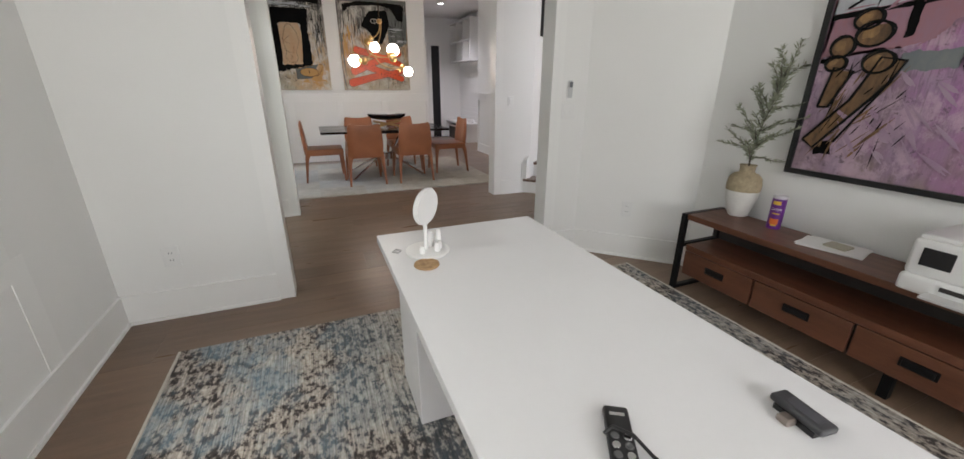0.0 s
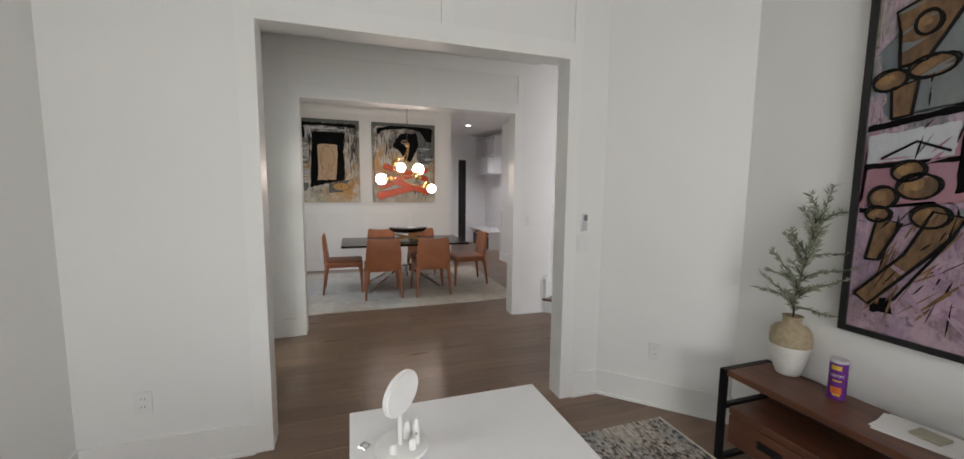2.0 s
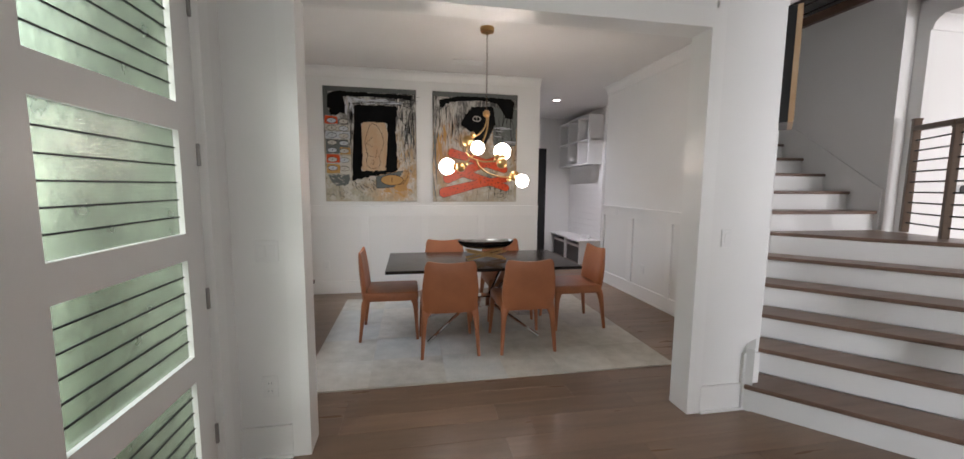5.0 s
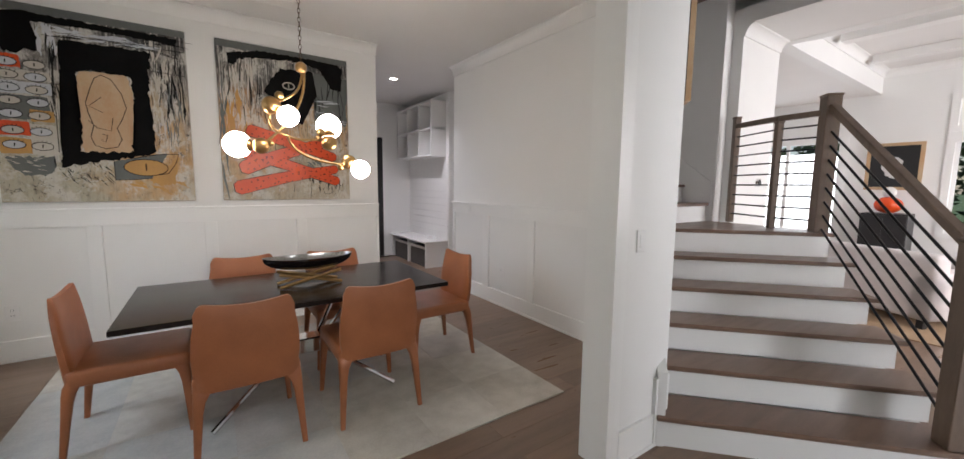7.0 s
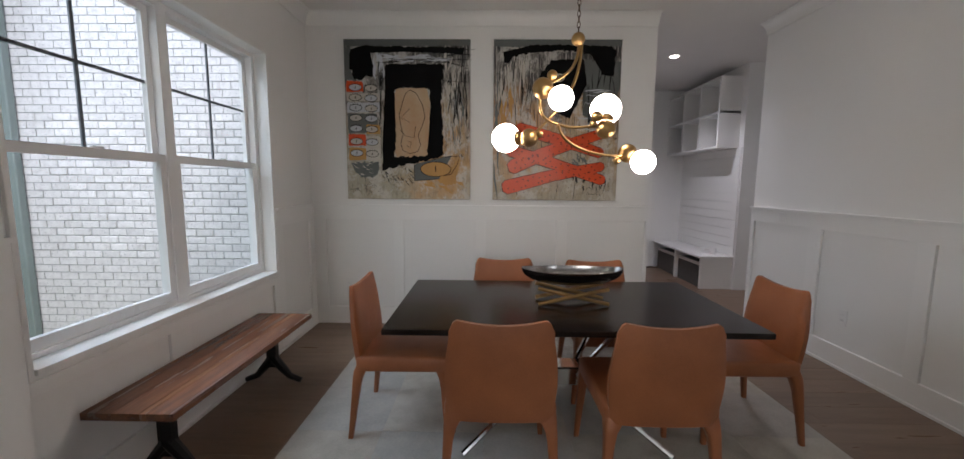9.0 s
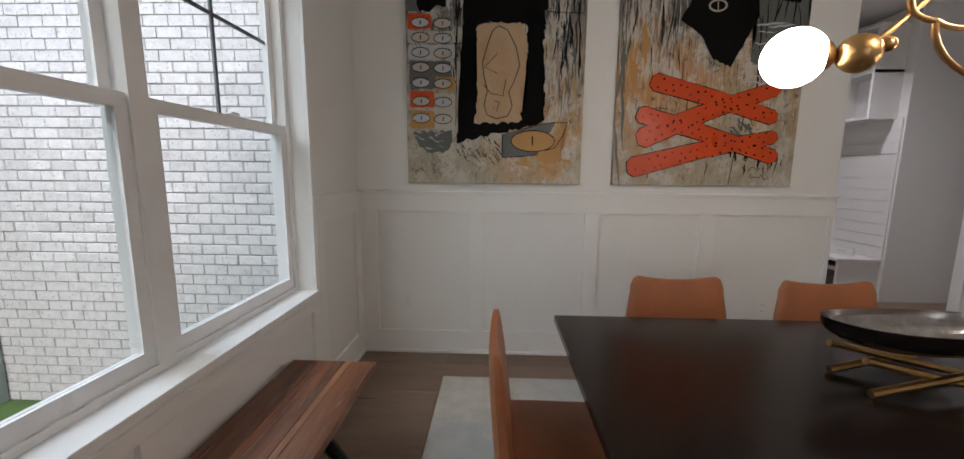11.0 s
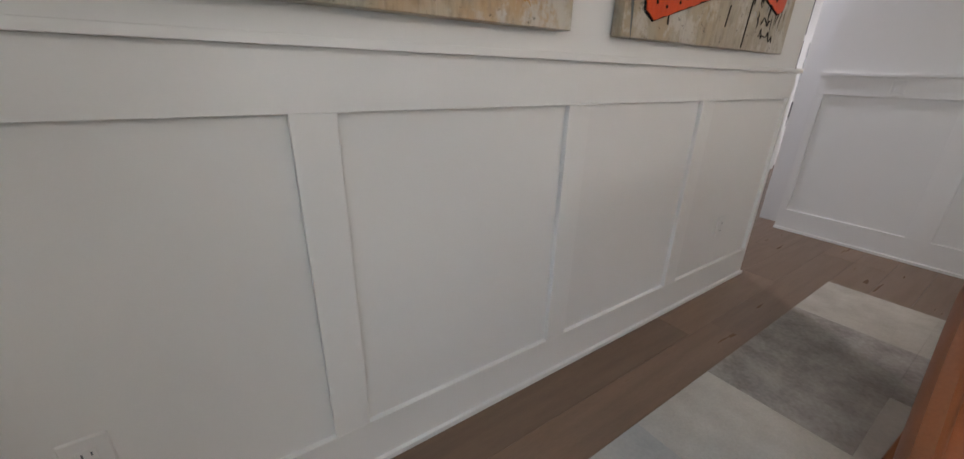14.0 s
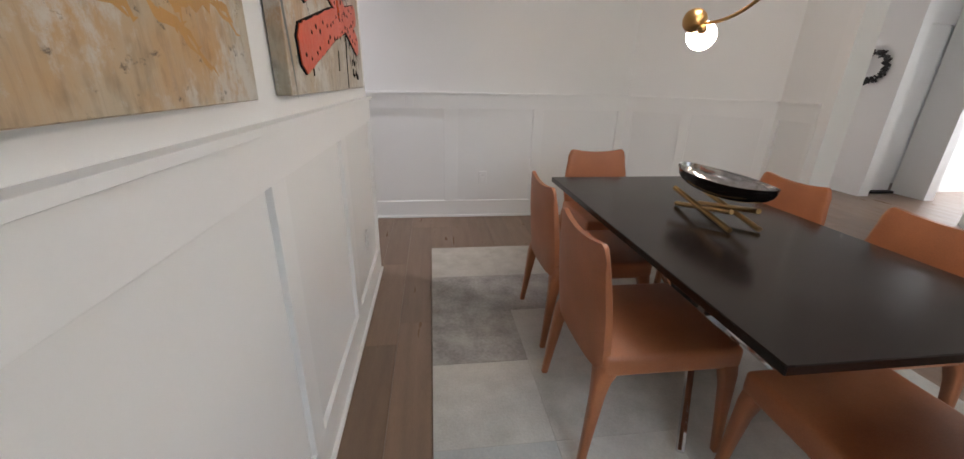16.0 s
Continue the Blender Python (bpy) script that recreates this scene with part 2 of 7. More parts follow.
def structure(name, bm, material, label, category="wall", smooth=None):
    return solid(name, bm, material, label, category, "structure", smooth)


def boxes(*rows):
    bm = bmesh.new()
    for r in rows:
        box(bm, *r)
    return bm
# ---- structure ----
CEIL = 3.07
floor = structure("floor", B(-0.9, -2.6, -0.15, 13.0, 12.0, -0.012), M_SUB, "brown hardwood floor of wide planks", "floor")
ceiling = structure("ceiling", boxes((-0.9, -2.7, CEIL, 3.5, 2.66, CEIL + 0.15), (-0.9, 2.66, CEIL, 2.9, 8.12, CEIL + 0.15), (2.9, 4.70, CEIL, 4.0, 8.12, CEIL + 0.15), (2.4, 8.12, CEIL, 4.4, 12.1, CEIL + 0.15), (4.4, 8.38, CEIL, 5.46, 12.1, CEIL + 0.15)), M_CEIL, "flat white painted ceiling", "ceiling")
stair_ceiling = structure("ceiling_stairwell", boxes((2.76, 4.18, 5.7, 7.1, 9.2, 5.85)), M_CEIL, "high white ceiling over the stairwell", "ceiling")

# office
W = 0.14
OP0, OP1, OPH = 0.240, 2.19, 2.485
wall_office_north = structure("wall_office_north", boxes((-0.825, 2.66, 0, OP0, 2.66 + W, CEIL), (OP1, 2.66, 0, 2.51, 2.66 + W, CEIL), (OP0, 2.66, OPH, OP1, 2.66 + W, CEIL)), M_WALL, "white painted wall with a wide cased opening")
wall_office_diagonal = structure("wall_office_diagonal", prism([(2.51, 2.66), (3.145, 2.025), (3.145 + W, 2.025), (3.145 + W, 2.1), (2.56, 2.80), (2.51, 2.80)], 0, CEIL), M_WALL, "white painted angled wall")
wall_office_east = structure("wall_office_east", B(3.145, -2.6, 0, 3.145 + W, 2.025, CEIL), M_WALL, "white painted office wall")
OW0, OW1, OWZ0, OWZ1 = 0.40, 1.885, 0.75, 2.48
wall_office_west = structure("wall_office_west", boxes((-0.685 - W, -2.6, 0, -0.685, OW0, CEIL), (-0.685 - W, OW1, 0, -0.685, 2.66, CEIL), (-0.685 - W, OW0, 0, -0.685, OW1, OWZ0), (-0.685 - W, OW0, OWZ1, -0.685, OW1, CEIL)), M_WALL, "white painted office wall with a window")
# The gap in the middle is added, out of view, and holds the fill lamp.
wall_office_south = structure("wall_office_south", boxes((-0.825, -2.6, 0, 0.2, -2.46, CEIL), (2.4, -2.6, 0, 3.285, -2.46, CEIL), (0.2, -2.6, 0, 2.4, -2.46, 0.7), (0.2, -2.6, 2.45, 2.4, -2.46, CEIL)), M_WALL, "white painted office wall behind the desk")

# hall and dining room
DB0, DB1 = 0.240, 2.62
HW = -0.11
wall_dining_south = structure("wall_dining_south", boxes((-0.85, 4.625, 0, DB0, 4.78, CEIL), (DB0, 4.625, OPH, DB1, 4.78, CEIL)), M_WALL, "white painted wall with a wide cased opening to the dining room")
wall_stair = structure("wall_stair", prism([(DB1, 4.625), (3.15, 4.625), (4.06, 5.47), (4.06, 8.345), (3.90, 8.345), (3.90, 5.74), (3.10, 4.78), (DB1, 4.78)], 0, 5.7), M_WALL, "white wall between dining room and stairs")
FD0, FD1 = 3.46, 4.40
wall_hall_west = structure("wall_hall_west", boxes((HW - W, 2.80, 0, HW, FD0, CEIL), (HW - W, FD1, 0, HW, 4.625, CEIL), (HW - W, FD0, 2.45, HW, FD1, CEIL)), M_WALL, "white painted wall round the front door")
WX, WN = -0.70, 8.115
WY0, WY1, WZ0, WZ1 = 5.57, 7.355, 0.705, 2.455
WD = 0.20
wall_dining_west = structure("wall_dining_west", boxes((WX - WD, 4.625, 0, WX, WY0, CEIL), (WX - WD, WY1, 0, WX, WN + 0.15, CEIL), (WX - WD, WY0, 0, WX, WY1, WZ0), (WX - WD, WY0, WZ1, WX, WY1, CEIL)), M_WALL, "white dining room wall with a double window")
wall_dining_north = structure("wall_dining_north", B(WX, WN, 0, 2.70, WN + 0.15, CEIL), M_WALL, "white dining room wall with wainscot")

# corridor with the mudroom bench
wall_corridor_west = structure("wall_corridor_west", boxes((2.40, WN + 0.15, 0, 2.55, 12.0, CEIL)), M_WALL, "white corridor wall")
wall_corridor_north = structure("wall_corridor_north", boxes((2.40, 11.2, 0, 5.4, 11.35, CEIL)), M_WALL, "white wall at the end of the corridor")
wall_corridor_east = structure("wall_corridor_east", boxes((4.52, 9.58, 0, 4.66, 11.2, CEIL), (4.66, 9.58, 0, 5.45, 9.72, CEIL)), M_WALL, "white wall behind the mudroom bench")

# living room beyond the stairs
LX = 10.5
structure("wall_living_east", boxes((LX, -1.2, 0, LX + 0.15, 2.4, 3.5), (LX, 2.4, 0, LX + 0.15, 4.42, 0.8), (LX, 2.4, 2.2, LX + 0.15, 4.42, 2.45), (LX, 2.4, 2.85, LX + 0.15, 4.42, 3.5), (LX, 4.42, 0, LX + 0.15, 5.75, 3.5), (LX, 5.75, 0, LX + 0.15, 7.4, 0.45), (LX, 5.75, 2.3, LX + 0.15, 7.4, 3.5), (LX, 7.4, 0, LX + 0.15, 11.65, 3.5)), M_WALL, "white living room wall with windows")
structure("wall_hall_south", boxes((4.40, 1.90, 0, 5.2, 2.04, 3.5), (3.285, 1.90, 2.5, 4.40, 2.04, 3.5)), M_WALL, "white hall wall beside a recessed door")
structure("wall_vestibule", boxes((4.56, -1.3, 0, 4.70, 1.0, CEIL), (4.56, 1.0, 2.1, 4.70, 1.82, CEIL), (4.56, 1.82, 0, 4.70, 1.90, CEIL), (4.15, 1.22, 0, 4.56, 1.36, CEIL), (3.285, 1.22, 2.45, 4.15, 1.36, CEIL), (3.285, -1.3, 0, 3.45, -1.15, CEIL), (4.35, -1.3, 0, 4.56, -1.15, CEIL), (3.45, -1.3, 0, 4.35, -1.15, 0.15), (3.45, -1.3, 2.4, 4.35, -1.15, CEIL)), M_WALL, "white walls of the side passage")
structure("wall_living_west", boxes((5.06, -1.3, 0, 5.2, 1.90, 3.5)), M_WALL, "white living room wall")
# This opening is invented; the living room fill lamp stands just inside it.
structure("wall_living_south", boxes((5.06, -1.3, 0, 6.0, -1.15, 3.5), (10.0, -1.3, 0, LX + 0.15, -1.15, 3.5), (6.0, -1.3, 0, 10.0, -1.15, 0.6), (6.0, -1.3, 2.9, 10.0, -1.15, 3.5)), M_WALL, "unseen white living room wall with an added wide opening")
structure("wall_living_north", boxes((5.45, 9.40, 0, 6.62, 9.72, 3.45), (6.85, 11.5, 0, 7.8, 11.65, 3.45), (10.2, 11.5, 0, LX + 0.15, 11.65, 3.45), (7.8, 11.5, 0, 10.2, 11.65, 0.9), (7.8, 11.5, 2.5, 10.2, 11.65, 3.45), (6.62, 10.02, 0, 6.85, 11.65, 3.45), (6.48, 9.72, 0, 6.62, 10.16, 3.45)), M_WALL, "white living room wall")
structure("ceiling_living", boxes((6.5, 2.04, 3.45, LX + 0.15, 5.31, 3.6), (5.06, -1.3, 3.45, LX + 0.15, 2.04, 3.6)), M_CEIL, "white coffered living room ceiling", "ceiling")
structure("ceiling_hall", boxes((2.9, 1.90, CEIL, 6.5, 4.32, CEIL + 0.15), (5.45, 4.32, CEIL, 6.5, 9.75, CEIL + 0.15), (3.285, -1.3, CEIL, 5.06, 1.90, CEIL + 0.15), (6.5, 5.31, CEIL, LX + 0.15, 11.65, CEIL + 0.15)), M_CEIL, "white hall ceiling beside the stairwell", "ceiling")
structure("ceiling_step", boxes((6.36, 2.04, CEIL + 0.15, 6.5, 5.45, 3.6), (6.5, 5.31, CEIL + 0.15, LX + 0.15, 5.45, 3.6), (6.36, 2.04, CEIL - 0.002, 6.502, 5.452, CEIL + 0.15), (6.502, 5.308, CEIL - 0.002, LX, 5.452, CEIL + 0.15)), M_WALL, "white drop where the living room ceiling steps up", "ceiling")
for x0, y0, x1, y1 in ((7.75, 2.04, 7.93, 5.21), (9.25, 2.04, 9.43, 5.21), (6.6, 3.55, 7.75, 3.73), (7.93, 3.55, 9.25, 3.73), (9.43, 3.55, 10.4, 3.73)):
    bm = B(x0, y0, 3.33, x1, y1, 3.4495, bev=0.006)
    structure("ceiling_beam", bm, M_TRIM, "white coffered ceiling beam", "beam")
structure("wall_stair_end", boxes((5.45, 5.35, 0, 6.33, 5.49, CEIL), (6.19, 5.49, 0, 6.33, 8.53, CEIL)), M_WALL, "white wall closing the stair block")
structure("wall_stairwell_upper", boxes((2.9, 4.18, CEIL + 0.15, 7.05, 4.32, 5.7), (2.9, 9.0, CEIL + 0.15, 7.05, 9.15, 5.7), (6.9, 4.32, CEIL + 0.15, 7.05, 9.0, 5.7), (2.76, 4.18, CEIL + 0.15, 2.9, 9.15, 5.7)), M_WALL, "white upper stairwell wall")

# ---- trim: baseboards, casings, wainscot ----
BB, BT = 0.175, 0.016


def run(bm, x0, y0, x1, y1, z0, z1, t, side=1):
    """A board along a line in plan, standing t proud to its left (side 1) or right (-1)."""
    d = Vector((x1 - x0, y1 - y0, 0))
    n = Vector((-d.y, d.x, 0)).normalized() * t * side
    lo = [bm.verts.new((p[0], p[1], z0)) for p in ((x0, y0), (x1, y1), (x1 + n.x, y1 + n.y), (x0 + n.x, y0 + n.y))]
    hi = [bm.verts.new((v.co.x, v.co.y, z1)) for v in lo]
    bm.faces.new(lo)
    bm.faces.new(hi)
    for i in range(4):
        bm.faces.new((lo[i], lo[(i + 1) % 4], hi[(i + 1) % 4], hi[i]))


def baseboard(x0, y0, x1, y1, side=1, h=0.188, parent=None, ext=0):
    bm = bmesh.new()
    e = Vector((x1 - x0, y1 - y0)).normalized() * (BT + 0.01) * ext
    x0, y0, x1, y1 = x0 - e.x, y0 - e.y, x1 + e.x, y1 + e.y
    run(bm, x0, y0, x1, y1, 0.0, h, BT, side)
    run(bm, x0, y0, x1, y1, 0.0, 0.018, BT + 0.012, side)
    o = part("baseboard", bm, M_TRIM, parent, "white painted baseboard with shoe moulding")
    return o


baseboard(OP0 - 0.09, 2.66, -0.685, 2.66, 1, parent=wall_office_north)
baseboard(2.51, 2.66, OP1 + 0.09, 2.66, 1, parent=wall_office_north)
baseboard(3.145, 2.025, 2.51, 2.66, 1, parent=wall_office_diagonal, ext=0.4)
baseboard(3.145, -2.46, 3.145, 2.025, 1, parent=wall_office_east)
baseboard(-0.685, 2.66, -0.685, -2.46, 1, parent=wall_office_west)
for y0, y1, z0, z1 in ((1.955, 2.07, 0.188, 0.70), (0.31, 1.955, 0.61, 0.70), (0.20, 0.31, 0.188, 0.70)):
    bm = bmesh.new()
    run(bm, -0.685, y1, -0.685, y0, z0, z1, 0.003, 1)
    part("panel_board", bm, M_TRIM, wall_office_west, "white panel board under the window")
baseboard(HW, 4.625, DB0 - 0.09, 4.625, -1, parent=wall_dining_south)
baseboard(DB1 + 0.09, 4.625, 3.13, 4.625, -1, parent=wall_stair)
baseboard(HW, 2.80, HW, FD0 - 0.09, -1, parent=wall_hall_west)
baseboard(2.51, 2.80, OP1 + 0.02, 2.80, -1, parent=wall_office_north)
baseboard(OP0 - 0.02, 2.80, HW, 2.80, -1, parent=wall_office_north)
baseboard(2.40 + 0.15, 11.2, 2.40 + 0.15, 8.27, 1, parent=wall_corridor_west)
baseboard(4.40, 2.04, 5.2, 2.04, 1, parent=bpy.data.objects["wall_hall_south"])


def casing(name, x0, x1, y, side, h, parent, w=0.09, t=0.012):
    """Flat boards round a wide opening, on the face at y."""
    for a, b, z0, z1 in ((x0 - w, x0, 0, h), (x1, x1 + w, 0, h), (x0 - w, x1 + w, h, h + 0.11)):
        bm = bmesh.new()
        run(bm, a, y, b, y, z0, z1, t, side)
        part(name, bm, M_TRIM, parent, "flat white casing board")


casing("casing", OP0, OP1, 2.66, -1, OPH, wall_office_north)
casing("casing", OP0, OP1, 2.80, 1, OPH, wall_office_north)
casing("casing", DB0, DB1, 4.625, -1, OPH, wall_dining_south)
casing("casing", DB0, DB1, 4.78, 1, OPH, wall_dining_south)
for x0, x1, y0, y1, par in ((OP0, OP1, 2.648, 2.812, wall_office_north), (DB0, DB1, 4.613, 4.792, wall_dining_south)):
    for b in ((x0, y0, 0.0, x0 + 0.004, y1, OPH), (x1 - 0.004, y0, 0.0, x1, y1, OPH), (x0 + 0.004, y0, OPH - 0.004, x1 - 0.004, y1, OPH)):
        part("jamb_board", B(*b), M_TRIM, par, "white satin jamb board")
# battens above the openings
for y, side, xs, par in ((2.66, -1, (OP0 - 0.09, 1.275, OP1 + 0.03), wall_office_north), (2.80, 1, (OP0 - 0.09, 1.275, OP1 + 0.03), wall_office_north), (4.625, -1, (DB0 - 0.09, 1.46, DB1 + 0.03), wall_dining_south)):
    for x in xs:
        bm = bmesh.new()
        run(bm, x, y, x + 0.07, y, OPH + 0.11, CEIL - 0.16, 0.012, side)
        part("batten", bm, M_TRIM, par, "white batten strip")
    bm = bmesh.new()
    run(bm, xs[0], y, xs[2] + 0.07, y, CEIL - 0.16, CEIL, 0.012, side)
    part("frieze_board", bm, M_TRIM, par, "white frieze board")
bm = bmesh.new()
run(bm, 0.17, 4.625, 0.21, 4.625, 0.0, CEIL, 0.006, -1)
part("batten", bm, M_TRIM, wall_dining_south, "white corner strip")


def wainscot(wall, x0, y0, x1, y1, side, stiles, z_top=1.085, cap=True, sill=1.235, w=0.019):
    """Board and batten panelling along a wall line; stiles are (from, to) distances along it."""
    L = math.hypot(x1 - x0, y1 - y0)
    dx, dy = (x1 - x0) / L, (y1 - y0) / L

    def board(name, a, b, z0, z1, t, label):
        bm = bmesh.new()
        run(bm, x0 + dx * a, y0 + dy * a, x0 + dx * b, y0 + dy * b, z0, z1, t, side)
        bmesh.ops.bevel(bm, geom=list(bm.edges), offset=0.001, segments=1, affect="EDGES")
        part(name, bm, M_TRIM, wall, label)
    board("bottom_rail", 0, L, 0, BB, w, "white wainscot bottom rail")
    board("shoe_moulding", 0, L, 0, 0.02, w + 0.014, "white shoe moulding")
    board("top_rail", 0, L, z_top, sill - 0.02, w, "white wainscot top rail")
    if cap:
        board("chair_rail", 0, L, sill - 0.02, sill, w + 0.022, "white chair rail cap")
    for a, b in stiles:
        board("stile", a, b, BB, z_top, w, "white wainscot stile")


wainscot(wall_dining_north, WX, WN, 2.70, WN, -1, ((0, 0.14), (0.83, 0.93), (1.66, 1.76), (2.48, 2.58), (3.37, 3.40)))
wainscot(wall_stair, 3.90, 8.345, 3.90, 5.74, -1, ((0, 0.05), (0.765, 0.895), (1.645, 1.745), (2.515, 2.605)))
DL = math.hypot(0.8, 0.96)
wainscot(wall_stair, 3.90, 5.74, 3.10, 4.78, -1, ((0, 0.08), (0.52, 0.60), (1.17, DL)))
wainscot(wall_dining_west, WX, 7.38, WX, WN, -1, ((0, 0.10), (0.62, 0.725)))
wainscot(wall_dining_west, WX, 5.545, WX, 7.38, -1, ((0.68, 0.83), (1.76, 1.835)), z_top=0.60, cap=False, sill=0.68)
wainscot(wall_dining_west, WX, 4.78, WX, 5.545, -1, ((0, 0.06), (0.33, 0.41), (0.68, 0.765)))
wainscot(wall_stair, 3.10, 4.78, DB1 + 0.09, 4.78, -1, ((0, 0.05), (0.36, 0.40)))
def cove(x0, y0, x1, y1, top, side=-1, h=0.115, d=0.085):
    """A cove crown along a line in plan: fillet, hollow curve, fillet."""
    prof = [(0.0, -h), (0.012, -h), (0.014, -h + 0.014)]
    for k in range(9):
        a = math.pi / 2 * k / 8
        prof.append((d - 0.010 - (d - 0.026) * math.cos(a), -h + 0.018 + (h - 0.032) * math.sin(a) ** 0.9 * (k / 8) ** 0.35))
    prof += [(d, -0.012), (d, -0.001), (0.0, -0.001)]
    u = Vector((x1 - x0, y1 - y0, 0)).normalized()
    n = Vector((-u.y, u.x, 0)) * side
    bm = bmesh.new()
    ends = [[bm.verts.new((x + n.x * a, y + n.y * a, top + z)) for a, z in prof] for x, y in ((x0, y0), (x1, y1))]
    m = len(prof)
    for k in range(m):
        bm.faces.new((ends[0][k], ends[0][(k + 1) % m], ends[1][(k + 1) % m], ends[1][k]))
    bm.faces.new(ends[0])
    bm.faces.new(list(reversed(ends[1])))
    return bm


for wall, x0, y0, x1, y1 in ((wall_dining_north, WX, WN, 2.70, WN), (wall_stair, 3.90, 8.345, 3.90, 5.74), (wall_stair, 3.90, 5.74, 3.10, 4.78), (wall_dining_west, WX, 4.78, WX, WN)):
    part("crown_moulding", cove(x0, y0, x1, y1, CEIL), M_TRIM, wall, "white crown moulding", smooth=35)


for x0, y0, x1, y1 in ((6.5, 2.04, 6.5, 5.31), (6.5, 5.31, LX, 5.31), (LX, 5.31, LX, 2.04)):
    structure("crown_moulding", cove(x0, y0, x1, y1, 3.45), M_TRIM, "white crown moulding round the raised ceiling", "trim", smooth=35)
structure("crown_moulding", cove(5.45, 5.35, 6.33, 5.35, CEIL), M_TRIM, "white crown moulding on the stair block wall", "trim", smooth=35)

# ---- windows and doors ----
def double_window(name, label, x, y0, y1, z0, z1, units, w, back):
    """A double-hung window unit in a wall whose room face is at x, opening from y0 to y1."""
    win = thing(name, label, "window", (x, (y0 + y1) / 2, z0))
    tagged(win, kind="structure")
    h, half = z1 - z0, (y1 - y0) / 2
    for nm, b in (("casing", (-0.0, -half - w, -0.045, 0.018, -half, h + w)), ("casing", (0.0, half, -0.045, 0.018, half + w, h + w)), ("head_casing", (0.0, -half, h, 0.016, half, h + w)), ("apron", (0.0, -half, -0.045, 0.014, half, -0.022)), ("window_sill", (-0.15, -half, -0.022, 0.032, half, 0.004))):
        part(nm, B(*b, bev=0.002), M_TRIM, win, "white painted window trim")
    n = units
    k = back
    uw = 2 * half / n
    for i in range(n):
        a, b = -half + i * uw, -half + (i + 1) * uw
        m = 0.035
        fr = boxes((-0.125 - k, a, 0, -0.03 - k, a + m, h), (-0.125 - k, b - m, 0, -0.03 - k, b, h), (-0.125 - k, a + m, h - m, -0.03 - k, b - m, h), (-0.125 - k, a + m, 0.0, -0.03 - k, b - m, 0.03))
        part("window_frame", fr, M_VINYL, win, "white vinyl frame")
        mid = h * 0.5
        s = 0.04
        lo = boxes((-0.07 - k, a + m, 0.03, -0.04 - k, a + m + s, mid + 0.02), (-0.07 - k, b - m - s, 0.03, -0.04 - k, b - m, mid + 0.02), (-0.07 - k, a + m + s, 0.03, -0.04 - k, b - m - s, 0.085), (-0.07 - k, a + m + s, mid - 0.025, -0.04 - k, b - m - s, mid + 0.02))
        sash = part("lower_sash", lo, M_VINYL, win, "white lower sash")
        part("lock", B(-0.045 - k, (a + b) / 2 - 0.03, mid + 0.02, -0.02 - k, (a + b) / 2 + 0.03, mid + 0.032, bev=0.004), M_VINYL, sash)
        up = boxes((-0.11 - k, a + m, mid - 0.02, -0.08 - k, a + m + s, h - m), (-0.11 - k, b - m - s, mid - 0.02, -0.08 - k, b - m, h - m), (-0.11 - k, a + m + s, h - m - s, -0.08 - k, b - m - s, h - m), (-0.11 - k, a + m + s, mid - 0.02, -0.08 - k, b - m - s, mid + 0.025))
        part("upper_sash", up, M_VINYL, win, "white upper sash")
        zc = (mid + h - m) / 2
        part("muntin", boxes((-0.100 - k, (a + b) / 2 - 0.008, mid + 0.025, -0.090 - k, (a + b) / 2 + 0.008, h - m - s), (-0.099 - k, a + m + s, zc - 0.008, -0.091 - k, b - m - s, zc + 0.008)), M_BRONZE, win, "dark grille bars")
        for zz, x0 in (((0.085, mid - 0.025), -0.058 - k), ((mid + 0.025, h - m - s), -0.098 - k)):
            g = part("pane", B(x0, a + m + s, zz[0], x0 + 0.006, b - m - s, zz[1]), M_GLASS, win, "clear window glass")
            g.visible_shadow = False
    return win


M_BRONZE = mat("dark_grille", (0.14, 0.155, 0.17), 0.4, var=0.05, bump=0.0)
double_window("window_1", "white double-hung twin window over the bench", WX, WY0, WY1, WZ0, WZ1, 2, 0.022, 0.055)
win_o = double_window("window_2", "white office window with striped roller shade", -0.685, OW0, OW1, OWZ0, OWZ1, 1, 0.09, 0.0)
M_SHEER = glass("sheer_band", (0.9, 1.0, 0.92), 0.6)
shade = thing("roller_shade", "white banded roller shade half covering the office window", "blind", (-0.70, (OW0 + OW1) / 2, 0.745))
for k in range(15):
    part("band", B(-0.012, -0.66, 0.035 + k * 0.112, -0.008, 0.66, 0.035 + k * 0.112 + 0.065), M_TRIM, shade, "opaque white band")
part("bottom_bar", B(-0.018, -0.67, 0.0, 0.006, 0.67, 0.03, bev=0.006), M_TRIM, shade)
part("headrail", B(-0.02, -0.70, 1.64, 0.03, 0.70, 1.69, bev=0.006), M_TRIM, shade)

door = thing("front_door", "white front door with a column of textured glass lites", "door", (HW - 0.045, (FD0 + FD1) / 2, 0.01))
tagged(door, kind="structure")
FW, LITES = FD1 - FD0, 4
st = 0.14
frame_rows = [(-0.022, -FW / 2, 0, 0.022, -FW / 2 + st, 2.42), (-0.022, FW / 2 - st, 0, 0.022, FW / 2, 2.42)]
zs = [0.20 + k * 0.545 for k in range(LITES + 1)]
prev = 0.0
